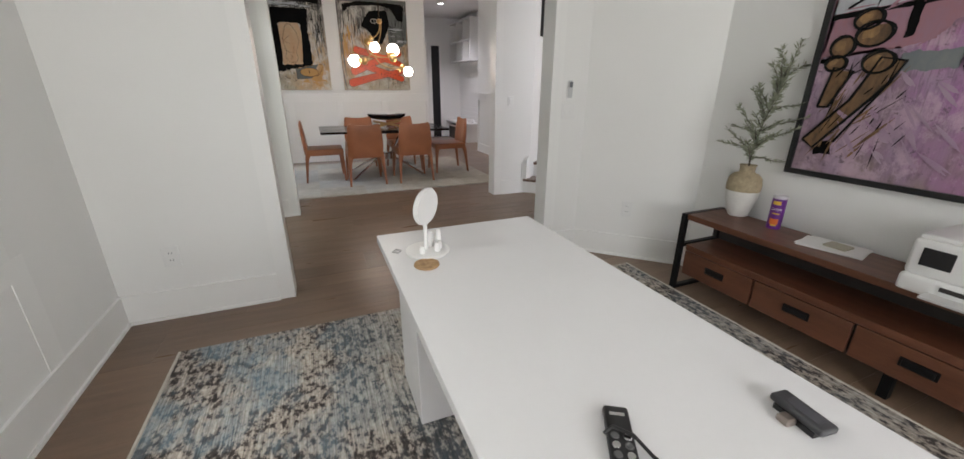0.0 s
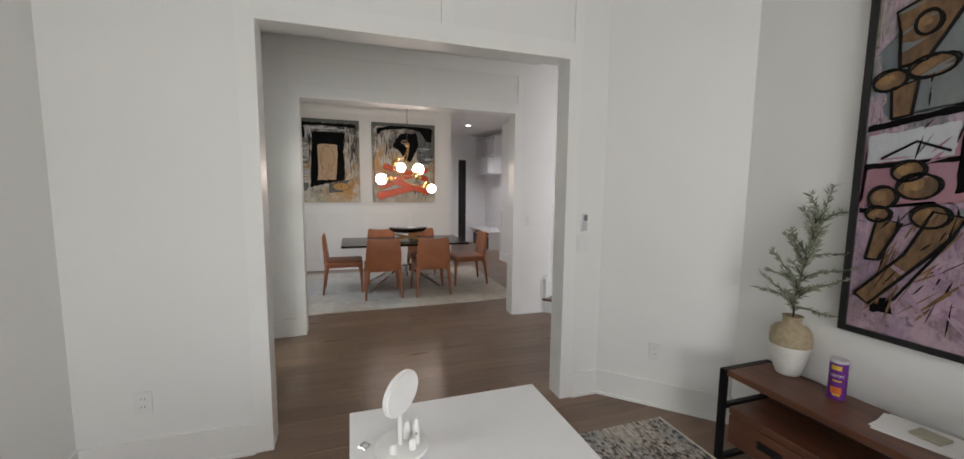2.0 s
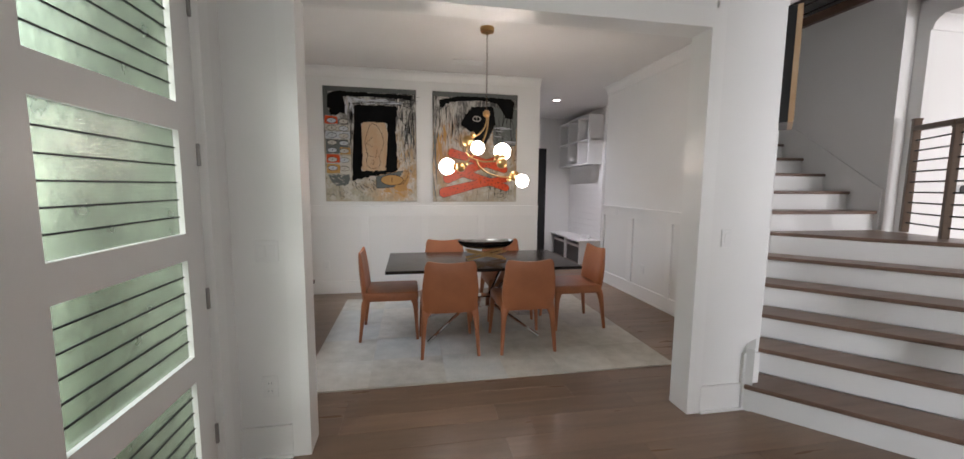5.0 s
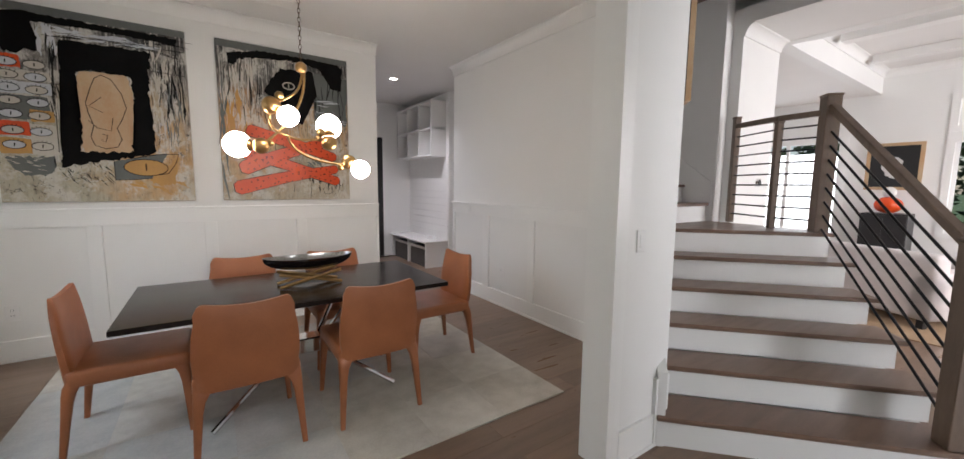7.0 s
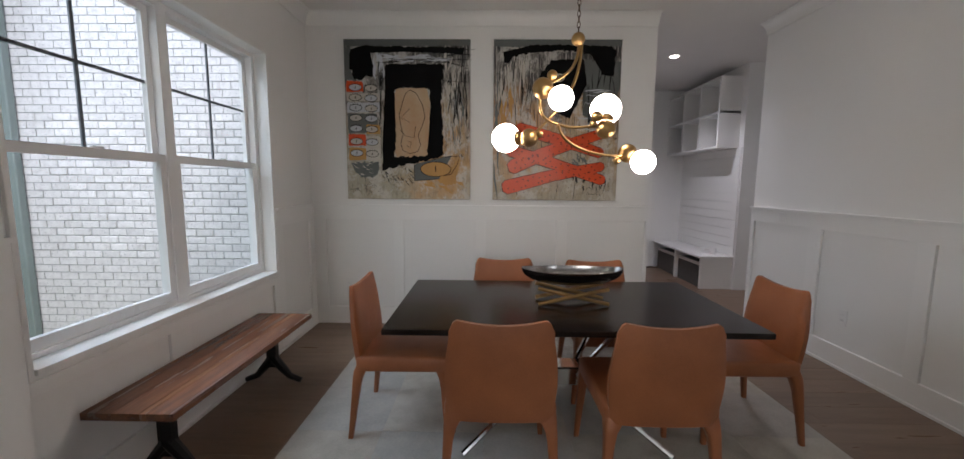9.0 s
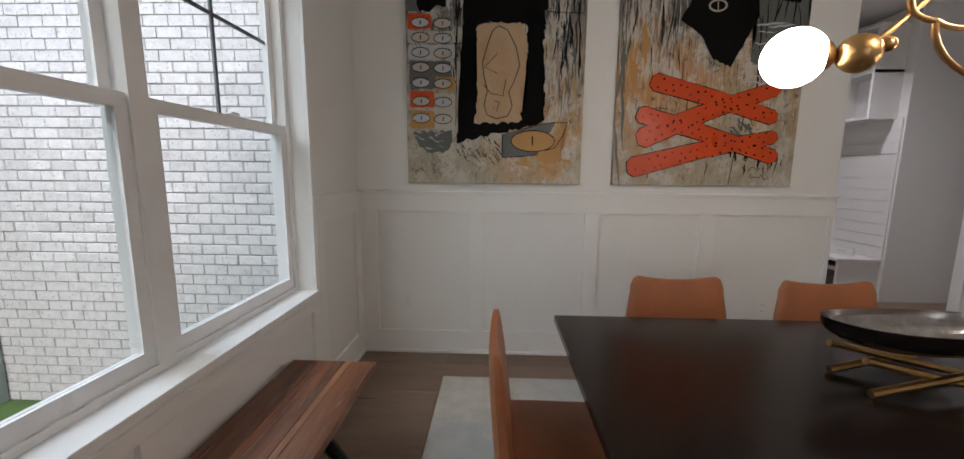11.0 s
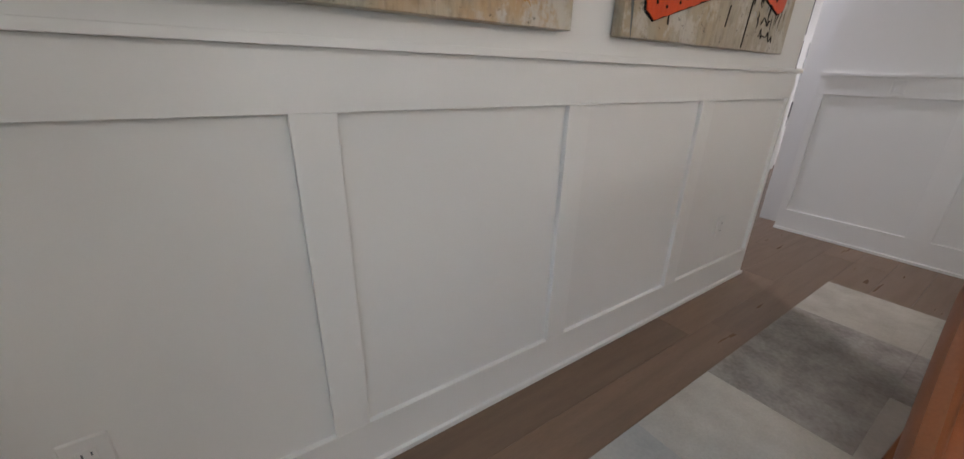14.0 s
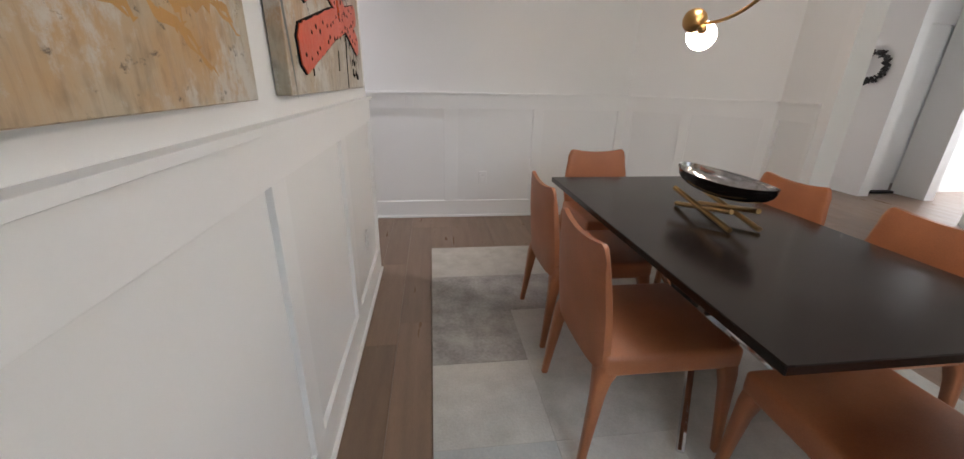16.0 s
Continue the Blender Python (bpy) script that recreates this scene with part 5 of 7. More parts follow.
UPR, LVL = math.pi / 2, 0.0
strokes(p1, q1, ((670, 300, 60, 170, UPR, 190, 5, 26, P_LINE), (690, 480, 40, 120, UPR, 150, 4, 16, P_TEAL), (660, 330, 70, 200, UPR, 160, 9, 18, P_CREAM), (400, 132, 200, 18, LVL, 130, 6, 22, P_WHITE), (440, 146, 190, 12, LVL, 170, 3, 12, P_LINE), (240, 330, 14, 190, UPR, 150, 4, 14, P_LINE), (225, 180, 30, 60, UPR, 110, 9, 12, P_WHITE), (330, 790, 90, 50, -0.5, 45, 2.6, 34, P_CREAM), (330, 800, 90, 60, 0.9, 50, 3, 22, P_LINE), (600, 860, 100, 40, 0.5, 70, 6, 14, P_OCHRE), (120, 760, 70, 40, 0.3, 45, 2.4, 18, P_CREAM), (640, 120, 80, 60, LVL, 150, 3, 10, P_LINE)), 401)
strokes(p2, q2, ((120, 190, 55, 90, UPR, 120, 5, 26, P_CREAM), (150, 220, 80, 110, UPR, 150, 3, 20, P_LINE), (500, 300, 70, 100, LVL, 110, 4, 24, P_WHITE), (500, 260, 60, 130, UPR, 130, 3, 22, P_LINE), (300, 62, 160, 10, 0.02, 150, 5, 12, P_CREAM), (100, 340, 45, 90, UPR, 140, 8, 12, P_OCHRE), (470, 620, 80, 40, UPR, 60, 4, 18, P_LINE), (420, 520, 30, 25, 0.8, 40, 6, 12, P_TEAL), (60, 420, 10, 200, UPR, 240, 5, 8, P_TEAL)), 402)

# framed office painting; local x runs to the south along the wall
po = thing("framed_painting", "large violet and grey abstract painting in a black frame", "painting", (3.141, 1.44, 0.88), -90)
OWD, OHT = 1.85, 1.80
part("canvas", B(0.025, -0.03, 0.025, OWD - 0.025, -0.002, OHT - 0.025), BG3, po, "painted canvas")
part("frame", boxes((0, -0.042, 0, OWD, -0.001, 0.03), (0, -0.042, OHT - 0.03, OWD, -0.001, OHT), (0, -0.042, 0.03, 0.03, -0.001, OHT - 0.03), (OWD - 0.03, -0.042, 0.03, OWD, -0.001, OHT - 0.03)), M_BLACK, po, "thin black frame")
OY = -0.0302


def od(name, pts, m, t=0.002, jit=0.008, seed=0):
    part(name, daub(pts, OY, t, jit, 0.02, seed), m, po)
    if m is P_BROWN:
        part("shape_outline", line(pts, OY - t, 0.0075, True), P_LINE, po)


od("blue_wash", [(0.10, 1.05), (0.75, 1.10), (0.8, 1.6), (0.30, 1.70), (0.05, 1.35)], P_BLUE, 0.0008, 0.012, 70)
od("rose_wash", [(0.035, 0.62), (0.45, 0.68), (0.62, 0.85), (0.40, 0.95), (0.05, 0.98)], P_ROSE, 0.0009, 0.012, 71)
od("white_panel", [(0.045, 0.84), (0.34, 0.86), (0.35, 1.0), (0.045, 0.97)], P_WHITE, 0.0014, 0.004, 72)
od("black_bar", [(0.035, 0.99), (0.50, 1.06), (0.50, 1.09), (0.035, 1.02)], P_BLACK, 0.002, 0.003, 73)
od("black_bar", [(0.035, 0.81), (0.46, 0.84), (0.46, 0.865), (0.035, 0.835)], P_BLACK, 0.002, 0.003, 74)
od("black_bar", [(0.355, 0.70), (0.39, 0.70), (0.405, 1.23), (0.365, 1.24)], P_BLACK, 0.0024, 0.004, 75)
od("black_bar", [(0.035, 0.60), (0.14, 0.605), (0.14, 0.63), (0.035, 0.625)], P_BLACK, 0.002, 0.003, 76)
od("brown_shape", [(0.13, 1.27), (0.22, 1.28), (0.38, 1.58), (0.33, 1.60), (0.10, 1.52), (0.12, 1.42)], P_BROWN, 0.003, 0.006, 77)
od("brown_shape", [(0.12, 1.04), (0.19, 1.05), (0.20, 1.20), (0.11, 1.18)], P_BROWN, 0.003, 0.005, 78)
od("brown_shape", [(0.05, 0.20), (0.11, 0.16), (0.36, 0.50), (0.40, 0.60), (0.30, 0.62), (0.22, 0.42)], P_BROWN, 0.003, 0.008, 79)
od("brown_shape", [(0.08, 0.38), (0.13, 0.38), (0.20, 0.56), (0.11, 0.58)], P_BROWN, 0.0032, 0.006, 80)
od("slate_bar", [(0.36, 0.55), (0.58, 0.56), (0.58, 0.64), (0.38, 0.64)], P_BLUE, 0.0026, 0.008, 81)
od("brown_shape", [(0.66, 0.82), (0.73, 0.82), (0.76, 1.18), (0.69, 1.2)], P_BROWN, 0.003, 0.006, 82)
od("dark_mark", [(0.12, 0.12), (0.20, 0.14), (0.18, 0.20), (0.13, 0.2)], P_BLACK, 0.002, 0.008, 83)
for k, (cx, cz, a, b) in enumerate(((0.10, 1.22, 0.06, 0.045), (0.24, 1.25, 0.075, 0.045), (0.21, 1.44, 0.04, 0.05), (0.12, 0.68, 0.05, 0.05), (0.24, 0.73, 0.07, 0.055), (0.20, 0.80, 0.055, 0.045), (0.11, 0.60, 0.045, 0.035), (0.29, 0.60, 0.06, 0.05), (0.70, 0.60, 0.105, 0.075), (0.68, 1.22, 0.08, 0.06), (0.80, 1.26, 0.07, 0.06), (0.78, 0.80, 0.05, 0.04))):
    part("oval", daub(ell(cx, cz, a, b), OY - 0.003, 0.0015, 0.004, 0.03, 90 + k), P_BROWN, po)
    part("oval_outline", line(ell(cx, cz, a * 1.04, b * 1.04), OY - 0.005, 0.006, True), P_LINE, po)
    part("oval_outline", line(ell(cx + 0.006, cz - 0.004, a * 1.1, b * 0.97, 16, 0.25), OY - 0.004, 0.0042, True), P_LINE, po)
    part("oval_light", daub(ell(cx - a * 0.2, cz + b * 0.1, a * 0.5, b * 0.45, 12, 0.4), OY - 0.0045, 0.0012, 0.006, 0.02, 130 + k), P_GOLD, po)
for pts in (((0.50, 1.40), (0.9, 1.48)), ((0.10, 0.86), (0.22, 0.93), (0.33, 0.88)), ((0.60, 1.75), (0.62, 1.45)), ((0.75, 1.6), (0.72, 1.38)), ((0.36, 0.5), (0.2, 0.2)), ((0.85, 0.25), (0.78, 0.12))):
    part("stroke", line(pts, OY - 0.003, 0.006), P_LINE, po)

rnd = random.Random(77)
for cx, cz, wx, wz, ang, ln, hw, n, m in ((0.75, 0.32, 0.35, 0.22, 2.2, 0.16, 0.010, 30, P_MAUVE), (0.55, 0.30, 0.35, 0.2, 2.3, 0.2, 0.014, 26, P_MAUVE), (0.30, 0.80, 0.25, 0.12, 0.4, 0.14, 0.008, 22, P_ROSE), (0.35, 1.40, 0.28, 0.22, 0.3, 0.2, 0.012, 26, P_BLUE), (0.22, 0.36, 0.16, 0.2, 1.0, 0.22, 0.006, 34, P_BROWN), (0.30, 0.40, 0.18, 0.24, 1.05, 0.16, 0.004, 26, P_LINE), (0.95, 0.30, 0.18, 0.16, 0.9, 0.12, 0.007, 14, P_LINE), (0.50, 1.15, 0.3, 0.3, 1.4, 0.12, 0.004, 18, P_LINE)):
    bm = bmesh.new()
    for k in range(n):
        x, z = min(max(cx + rnd.uniform(-wx, wx), 0.15), 1.7), min(max(cz + rnd.uniform(-wz, wz), 0.15), 1.65)
        a, q, w = ang + rnd.gauss(0, 0.25), ln * rnd.uniform(0.3, 1.0), hw * rnd.uniform(0.3, 1.0)
        dep = rnd.uniform(0.0036, 0.0052)
        U, D = [], []
        for i, f in enumerate((0.15, 0.9, 1.0, 0.7, 0.1)):
            px, pz = x + math.cos(a) * q * (i / 4 - 0.5), z + math.sin(a) * q * (i / 4 - 0.5)
            U.append(bm.verts.new((px - math.sin(a) * w * f, OY - dep, pz + math.cos(a) * w * f)))
            D.append(bm.verts.new((px + math.sin(a) * w * f, OY - dep, pz - math.cos(a) * w * f)))
        for i in range(4):
            bm.faces.new((U[i], U[i + 1], D[i + 1], D[i]))
    part("brushwork", bm, m, po)["kind"] = "stuff"

# ---- dining rug ----
rug_d = thing("dining_rug", "pale patchwork hide rug in cream and grey squares", "rug", (-0.02, 5.30, 0))
HIDE = [mat("hide_cream", (0.56, 0.53, 0.47), 0.95, var=0.07, scale=8, grain=130, bump=0.45, color2=(0.40, 0.37, 0.315)), mat("hide_grey", (0.53, 0.50, 0.455), 0.95, var=0.12, scale=7, grain=70, bump=0.4, color2=(0.40, 0.375, 0.34)), mat("hide_bluegrey", (0.53, 0.52, 0.48), 0.95, var=0.12, scale=7, grain=70, bump=0.4, color2=(0.40, 0.395, 0.375)), mat("hide_ivory", (0.60, 0.57, 0.51), 0.95, var=0.10, scale=9, grain=120, bump=0.45, color2=(0.45, 0.42, 0.365)), mat("hide_smoke", (0.45, 0.42, 0.38), 0.95, var=0.12, scale=7, grain=60, bump=0.4, color2=(0.22, 0.20, 0.18))]
rr = random.Random(5)
kinds = ("302030", "021003", "230201", "230140", "023440")
seams = (0.0, 0.50, 1.09, 1.58, 2.05, 2.52, 3.05)
for j in range(5):
    for i in range(6):
        part("patch", B(seams[i], j * 0.484, 0.0, seams[i + 1] - 0.0004, j * 0.484 + 0.4836, 0.0112 + 0.0003 * ((i + j) % 2), bev=0.0006), HIDE[int(kinds[j][i])], rug_d)

# ---- office rug ----
def woven(name):
    m = bpy.data.materials.new(name)
    m.use_nodes = True
    N, K = m.node_tree.nodes, m.node_tree.links
    b = N["Principled BSDF"]
    tc = N.new("ShaderNodeTexCoord")

    def noise_at(scale, detail, stretch):
        mp = N.new("ShaderNodeMapping")
        mp.inputs["Scale"].default_value = stretch
        K.new(tc.outputs["Object"], mp.inputs[0])
        n = N.new("ShaderNodeTexNoise")
        n.inputs["Scale"].default_value, n.inputs["Detail"].default_value = scale, detail
        n.inputs["Roughness"].default_value = 0.65
        K.new(mp.outputs[0], n.inputs[0])
        return n.outputs[0]
    streak = noise_at(34, 5, (1.3, 0.75, 1))
    big = noise_at(1.5, 4, (1, 1, 1))
    blue = noise_at(2.0, 5, (1.1, 0.8, 1))
    lines = noise_at(160, 1, (1.0, 0.03, 1))
    a = N.new("ShaderNodeMath")
    a.operation = "MULTIPLY_ADD"
    a.inputs[1].default_value = 0.55
    K.new(big, a.inputs[0])
    K.new(streak, a.inputs[2])
    ramp = N.new("ShaderNodeValToRGB")
    el = ramp.color_ramp.elements
    el[0].position, el[0].color = 0.60, (0.03, 0.025, 0.023, 1)
    el[1].position, el[1].color = 0.93, (0.58, 0.54, 0.48, 1)
    for p, c in ((0.71, (0.10, 0.08, 0.072, 1)), (0.745, (0.33, 0.29, 0.255, 1)), (0.82, (0.46, 0.40, 0.345, 1))):
        e = el.new(p)
        e.color = c
    K.new(a.outputs[0], ramp.inputs[0])
    mr = N.new("ShaderNodeMapRange")
    mr.inputs[1].default_value, mr.inputs[2].default_value, mr.inputs[4].default_value = 0.45, 0.55, 0.62
    K.new(blue, mr.inputs[0])
    sx = N.new("ShaderNodeSeparateXYZ")
    K.new(tc.outputs["Object"], sx.inputs[0])
    side_mr = N.new("ShaderNodeMapRange")
    side_mr.inputs[1].default_value, side_mr.inputs[2].default_value, side_mr.inputs[3].default_value, side_mr.inputs[4].default_value = 0.15, 0.75, 1.0, 0.35
    K.new(sx.outputs[0], side_mr.inputs[0])
    mm = N.new("ShaderNodeMath")
    mm.operation = "MULTIPLY"
    K.new(mr.outputs[0], mm.inputs[0])
    K.new(side_mr.outputs[0], mm.inputs[1])
    mx = N.new("ShaderNodeMix")
    mx.data_type = "RGBA"
    K.new(mm.outputs[0], mx.inputs[0])
    K.new(ramp.outputs[0], mx.inputs[6])
    mx.inputs[7].default_value = (0.21, 0.30, 0.36, 1)
    lr = N.new("ShaderNodeMapRange")
    lr.inputs[1].default_value, lr.inputs[2].default_value, lr.inputs[3].default_value = 0.35, 0.6, 0.6
    K.new(lines, lr.inputs[0])
    mu = N.new("ShaderNodeMix")
    mu.data_type, mu.blend_type = "RGBA", "MULTIPLY"
    mu.inputs[0].default_value = 1
    K.new(mx.outputs[2], mu.inputs[6])
    K.new(lr.outputs[0], mu.inputs[7])
    K.new(mu.outputs[2], b.inputs["Base Color"])
    b.inputs["Roughness"].default_value = 0.95
    bp = N.new("ShaderNodeBump")
    bp.inputs["Strength"].default_value, bp.inputs["Distance"].default_value = 0.6, 0.006
    K.new(a.outputs[0], bp.inputs["Height"])
    K.new(bp.outputs[0], b.inputs["Normal"])
    return m


rug_o = thing("office_rug", "distressed grey and blue woven rug under the desk", "rug", (0, 0, 0))
part("woven_field", B(-0.31, -1.5, 0.0, 2.715, 2.215, 0.011, bev=0.003), woven("distressed_weave"), rug_o)
for x0, x1 in ((-0.325, -0.31), (2.715, 2.73)):
    part("binding", B(x0, -1.5, 0.0, x1, 2.215, 0.012, bev=0.003), HIDE[3], rug_o, "cream edge binding")

# ---- desk and what stands on it ----
desk = thing("desk", "long white lacquered desk", "desk", (1.065, -0.032, 0.011))
part("desktop", B(-0.372, -0.9, 0.705, 0.372, 1.635, 0.739, bev=0.0025), M_DESK, desk)
part("pedestal", B(-0.30, 1.27, 0.0, 0.30, 1.60, 0.705, bev=0.002), M_DESK, desk, "white end pedestal")
part("pedestal", B(-0.30, -0.85, 0.0, 0.30, -0.50, 0.705, bev=0.002), M_DESK, desk, "white end pedestal")

mir = thing("makeup_mirror", "round white makeup mirror on a tray base", "mirror", (0.852, 1.345, 0.75), 20)
part("base", lathe([(0.0, 0.0), (0.078, 0.0), (0.085, 0.006), (0.085, 0.012), (0.078, 0.014), (0.0, 0.010)], 40), M_PLASTIC, mir, smooth=40)
st_ = bmesh.new()
tube(st_, [(0, 0.01, 0.01), (0, 0.012, 0.11), (0, 0.012, 0.15)], 0.008, 10)
part("stem", st_, M_PLASTIC, mir, smooth=50)
hd_ = bmesh.new()
bmesh.ops.create_cone(hd_, cap_ends=True, segments=40, radius1=0.087, radius2=0.087, depth=0.02)
bmesh.ops.scale(hd_, verts=hd_.verts, vec=(0.8, 1.0, 1.0))
bmesh.ops.bevel(hd_, geom=[e for e in hd_.edges if e.calc_face_angle(0) > 1.2], offset=0.005, segments=2, affect="EDGES")
bmesh.ops.rotate(hd_, verts=hd_.verts, cent=(0, 0, 0), matrix=Matrix.Rotation(radians(92), 3, "X") @ Matrix.Rotation(radians(90), 3, "Z"))
bmesh.ops.rotate(hd_, verts=hd_.verts, cent=(0, 0, 0), matrix=Matrix.Rotation(radians(28), 3, "Z"))
bmesh.ops.translate(hd_, verts=hd_.verts, vec=(0.0, 0.0, 0.185))
part("mirror_head", hd_, M_PLASTIC, mir, "white oval mirror housing", smooth=40)
for k, (dx, dy, h) in enumerate(((0.03, -0.03, 0.035), (0.045, -0.005, 0.03), (-0.03, -0.035, 0.03), (0.02, 0.03, 0.06), (0.05, 0.02, 0.07))):
    solid("hair_clip", lathe([(0.0, 0.0), (0.011, 0.0), (0.012, h * 0.5), (0.008, h), (0.0, h)], 14, (0.852 + dx, 1.345 + dy, 0.762)), M_PLASTIC, "small white hair clip standing on the mirror tray", "hair clip", group="clips on the mirror tray", smooth=50)
solid("coaster", lathe([(0.0, 0.0), (0.044, 0.0), (0.046, 0.003), (0.045, 0.008), (0.0, 0.008)], 36, (0.815, 1.225, 0.7502)), mat("cork", (0.45, 0.28, 0.14), 0.85, var=0.15, scale=60, bump=0.3), "round tan cork coaster on the desk", "coaster", smooth=30)
cb = bmesh.new()
tube(cb, [(0.72, 1.385, 0.754), (0.74, 1.365, 0.754), (0.755, 1.385, 0.754), (0.74, 1.405, 0.754), (0.725, 1.39, 0.754)], 0.003, 6)
solid("clear_ring", cb, M_CHROME, "small clear ring lying on the desk", "ring", smooth=50)

rem = thing("remote_control", "slim black remote control with round buttons and a wrist cord", "remote", (0.94, 0.355, 0.75), -32)
part("body", B(-0.024, -0.075, 0.0, 0.024, 0.075, 0.018, bev=0.006, segs=2), M_BLACK, rem, smooth=50)
for r_ in range(4):
    for c_ in range(2):
        part("button", lathe([(0.0, 0.0), (0.008, 0.0), (0.007, 0.002), (0.0, 0.0022)], 14, (-0.011 + c_ * 0.022, 0.0 - r_ * 0.02, 0.0178)), M_CHROME if (r_ + c_) % 2 else mat("grey_rubber", (0.12, 0.12, 0.12), 0.6), rem)
part("brand_bar", B(-0.014, 0.048, 0.0181, 0.014, 0.056, 0.0186), M_CHROME, rem, "small pale logo bar")
wc = bmesh.new()
tube(wc, [(-0.03, 0.0, 0.02), (-0.015, 0.012, 0.026), (0.02, 0.0, 0.024), (0.05, -0.025, 0.008), (0.075, -0.045, 0.004)], 0.0035, 7)
part("cord", wc, M_BLACK, rem, "thin black cord", smooth=60)

tool = thing("card_reader", "dark grey handheld card reader lying tilted on the desk", "card reader", (1.30, 0.265, 0.75), -8)
part("body", B(-0.021, -0.052, 0.012, 0.021, 0.052, 0.028, bev=0.005, segs=2), mat("charcoal_plastic", (0.045, 0.045, 0.05), 0.4, var=0.05), tool, smooth=50)
part("screen", B(-0.012, -0.036, 0.0282, 0.012, 0.026, 0.0288), mat("dull_screen", (0.10, 0.10, 0.11), 0.25), tool, "grey screen")
part("plug", B(-0.045, -0.01, 0.0, -0.021, 0.015, 0.016, bev=0.003), mat("metal_plug", (0.35, 0.30, 0.27), 0.35, 0.8), tool, "metal plug")
part("foot", B(-0.02, -0.04, 0.0, 0.02, 0.04, 0.012), M_BLACK, tool)

# ---- credenza ----
CY0, CY1 = -0.60, 1.785
CL = CY1 - CY0
cred = thing("credenza", "walnut media console with black iron frame and four drawers", "console", (2.732, CY0, 0))
part("top", B(0.02, 0.03, 0.52, 0.36, CL - 0.03, 0.557, bev=0.003), M_WALNUT, cred, "dark walnut top")
part("shelf", B(0.03, 0.04, 0.305, 0.36, CL - 0.05, 0.345, bev=0.003), M_WALNUT, cred, "dark walnut shelf")
# Shade under the top and behind the drawers is put into the colour.
part("back", B(0.345, 0.04, 0.14, 0.358, CL - 0.05, 0.52), M_SHADOW, cred, "back panel coloured near-black for shade")
part("carcass", B(0.05, 0.05, 0.13, 0.345, CL - 0.06, 0.305), M_SHADOW, cred, "drawer carcass coloured near-black for shade")
dw = 0.475
for k in range(5):
    y1 = CL - 0.055 - k * (dw + 0.015)
    y0 = y1 - dw
    if y0 < 0.03:
        break
    d_ = part("drawer", B(0.028, y0, 0.135, 0.05, y1, 0.30, bev=0.002), M_WALNUT, cred, "walnut drawer front")
    hb = bmesh.new()
    box(hb, 0.012, (y0 + y1) / 2 - 0.055, 0.212, 0.028, (y0 + y1) / 2 + 0.055, 0.245, bev=0.004)
    box(hb, 0.020, (y0 + y1) / 2 - 0.065, 0.206, 0.0275, (y0 + y1) / 2 + 0.065, 0.250, bev=0.002)
    part("handle", hb, M_IRON, d_, "black iron cup handle")
for y in (0.0, CL - 0.03):
    part("end_frame", boxes((0.0, y, 0.0, 0.035, y + 0.03, 0.56), (0.345, y, 0.0, 0.38, y + 0.03, 0.56), (0.035, y, 0.53, 0.345, y + 0.03, 0.56), (0.035, y, 0.0, 0.345, y + 0.03, 0.025), (0.035, y, 0.32, 0.345, y + 0.03, 0.345)), M_IRON, cred, "black iron end frame")
part("foot", B(0.05, CL / 2 - 0.02, 0.0, 0.09, CL / 2 + 0.02, 0.135), M_IRON, cred)

# ---- vase with branch ----
vase = thing("vase", "two-tone ceramic jar, tan above and white below, with a leafy branch", "vase", (3.05, 1.625, 0.557))
part("lower_body", lathe([(0.0, 0.0), (0.052, 0.0), (0.058, 0.004), (0.078, 0.06), (0.092, 0.12), (0.098, 0.175), (0.0, 0.175)], 40), M_CHALK, vase, "white rough lower body", smooth=50)
part("upper_body", lathe([(0.0, 0.172), (0.0985, 0.172), (0.100, 0.21), (0.094, 0.25), (0.075, 0.275), (0.047, 0.287), (0.043, 0.30), (0.045, 0.325), (0.050, 0.335), (0.043, 0.335), (0.038, 0.30), (0.0, 0.298)], 40), M_CLAY, vase, "tan ceramic shoulder and neck", smooth=50)
br = bmesh.new()
stems = [[(0, 0, 0.25), (0.003, -0.003, 0.45), (0.02, -0.02, 0.62), (0.05, -0.045, 0.80), (0.075, -0.06, 0.93), (0.09, -0.085, 1.06)]]
side = [(0.40, (-0.10, 0.13, 0.16)), (0.45, (0.02, -0.22, 0.14)), (0.50, (-0.09, 0.10, 0.20)), (0.55, (0.03, -0.24, 0.10)), (0.60, (-0.03, 0.06, 0.22)), (0.66, (0.02, -0.18, 0.06)), (0.72, (0.0, -0.02, 0.18)), (0.42, (-0.14, 0.14, 0.06)), (0.38, (0.02, -0.18, 0.0)), (0.52, (-0.05, 0.16, 0.06)), (0.85, (0.0, -0.10, 0.08)), (0.47, (-0.12, -0.06, 0.12)), (0.80, (-0.04, 0.05, 0.14))]
main = stems[0]


def on_main(z):
    for a, b in zip(main, main[1:]):
        if a[2] <= z <= b[2]:
            return Vector(a).lerp(Vector(b), (z - a[2]) / (b[2] - a[2]))
    return Vector(main[-1])


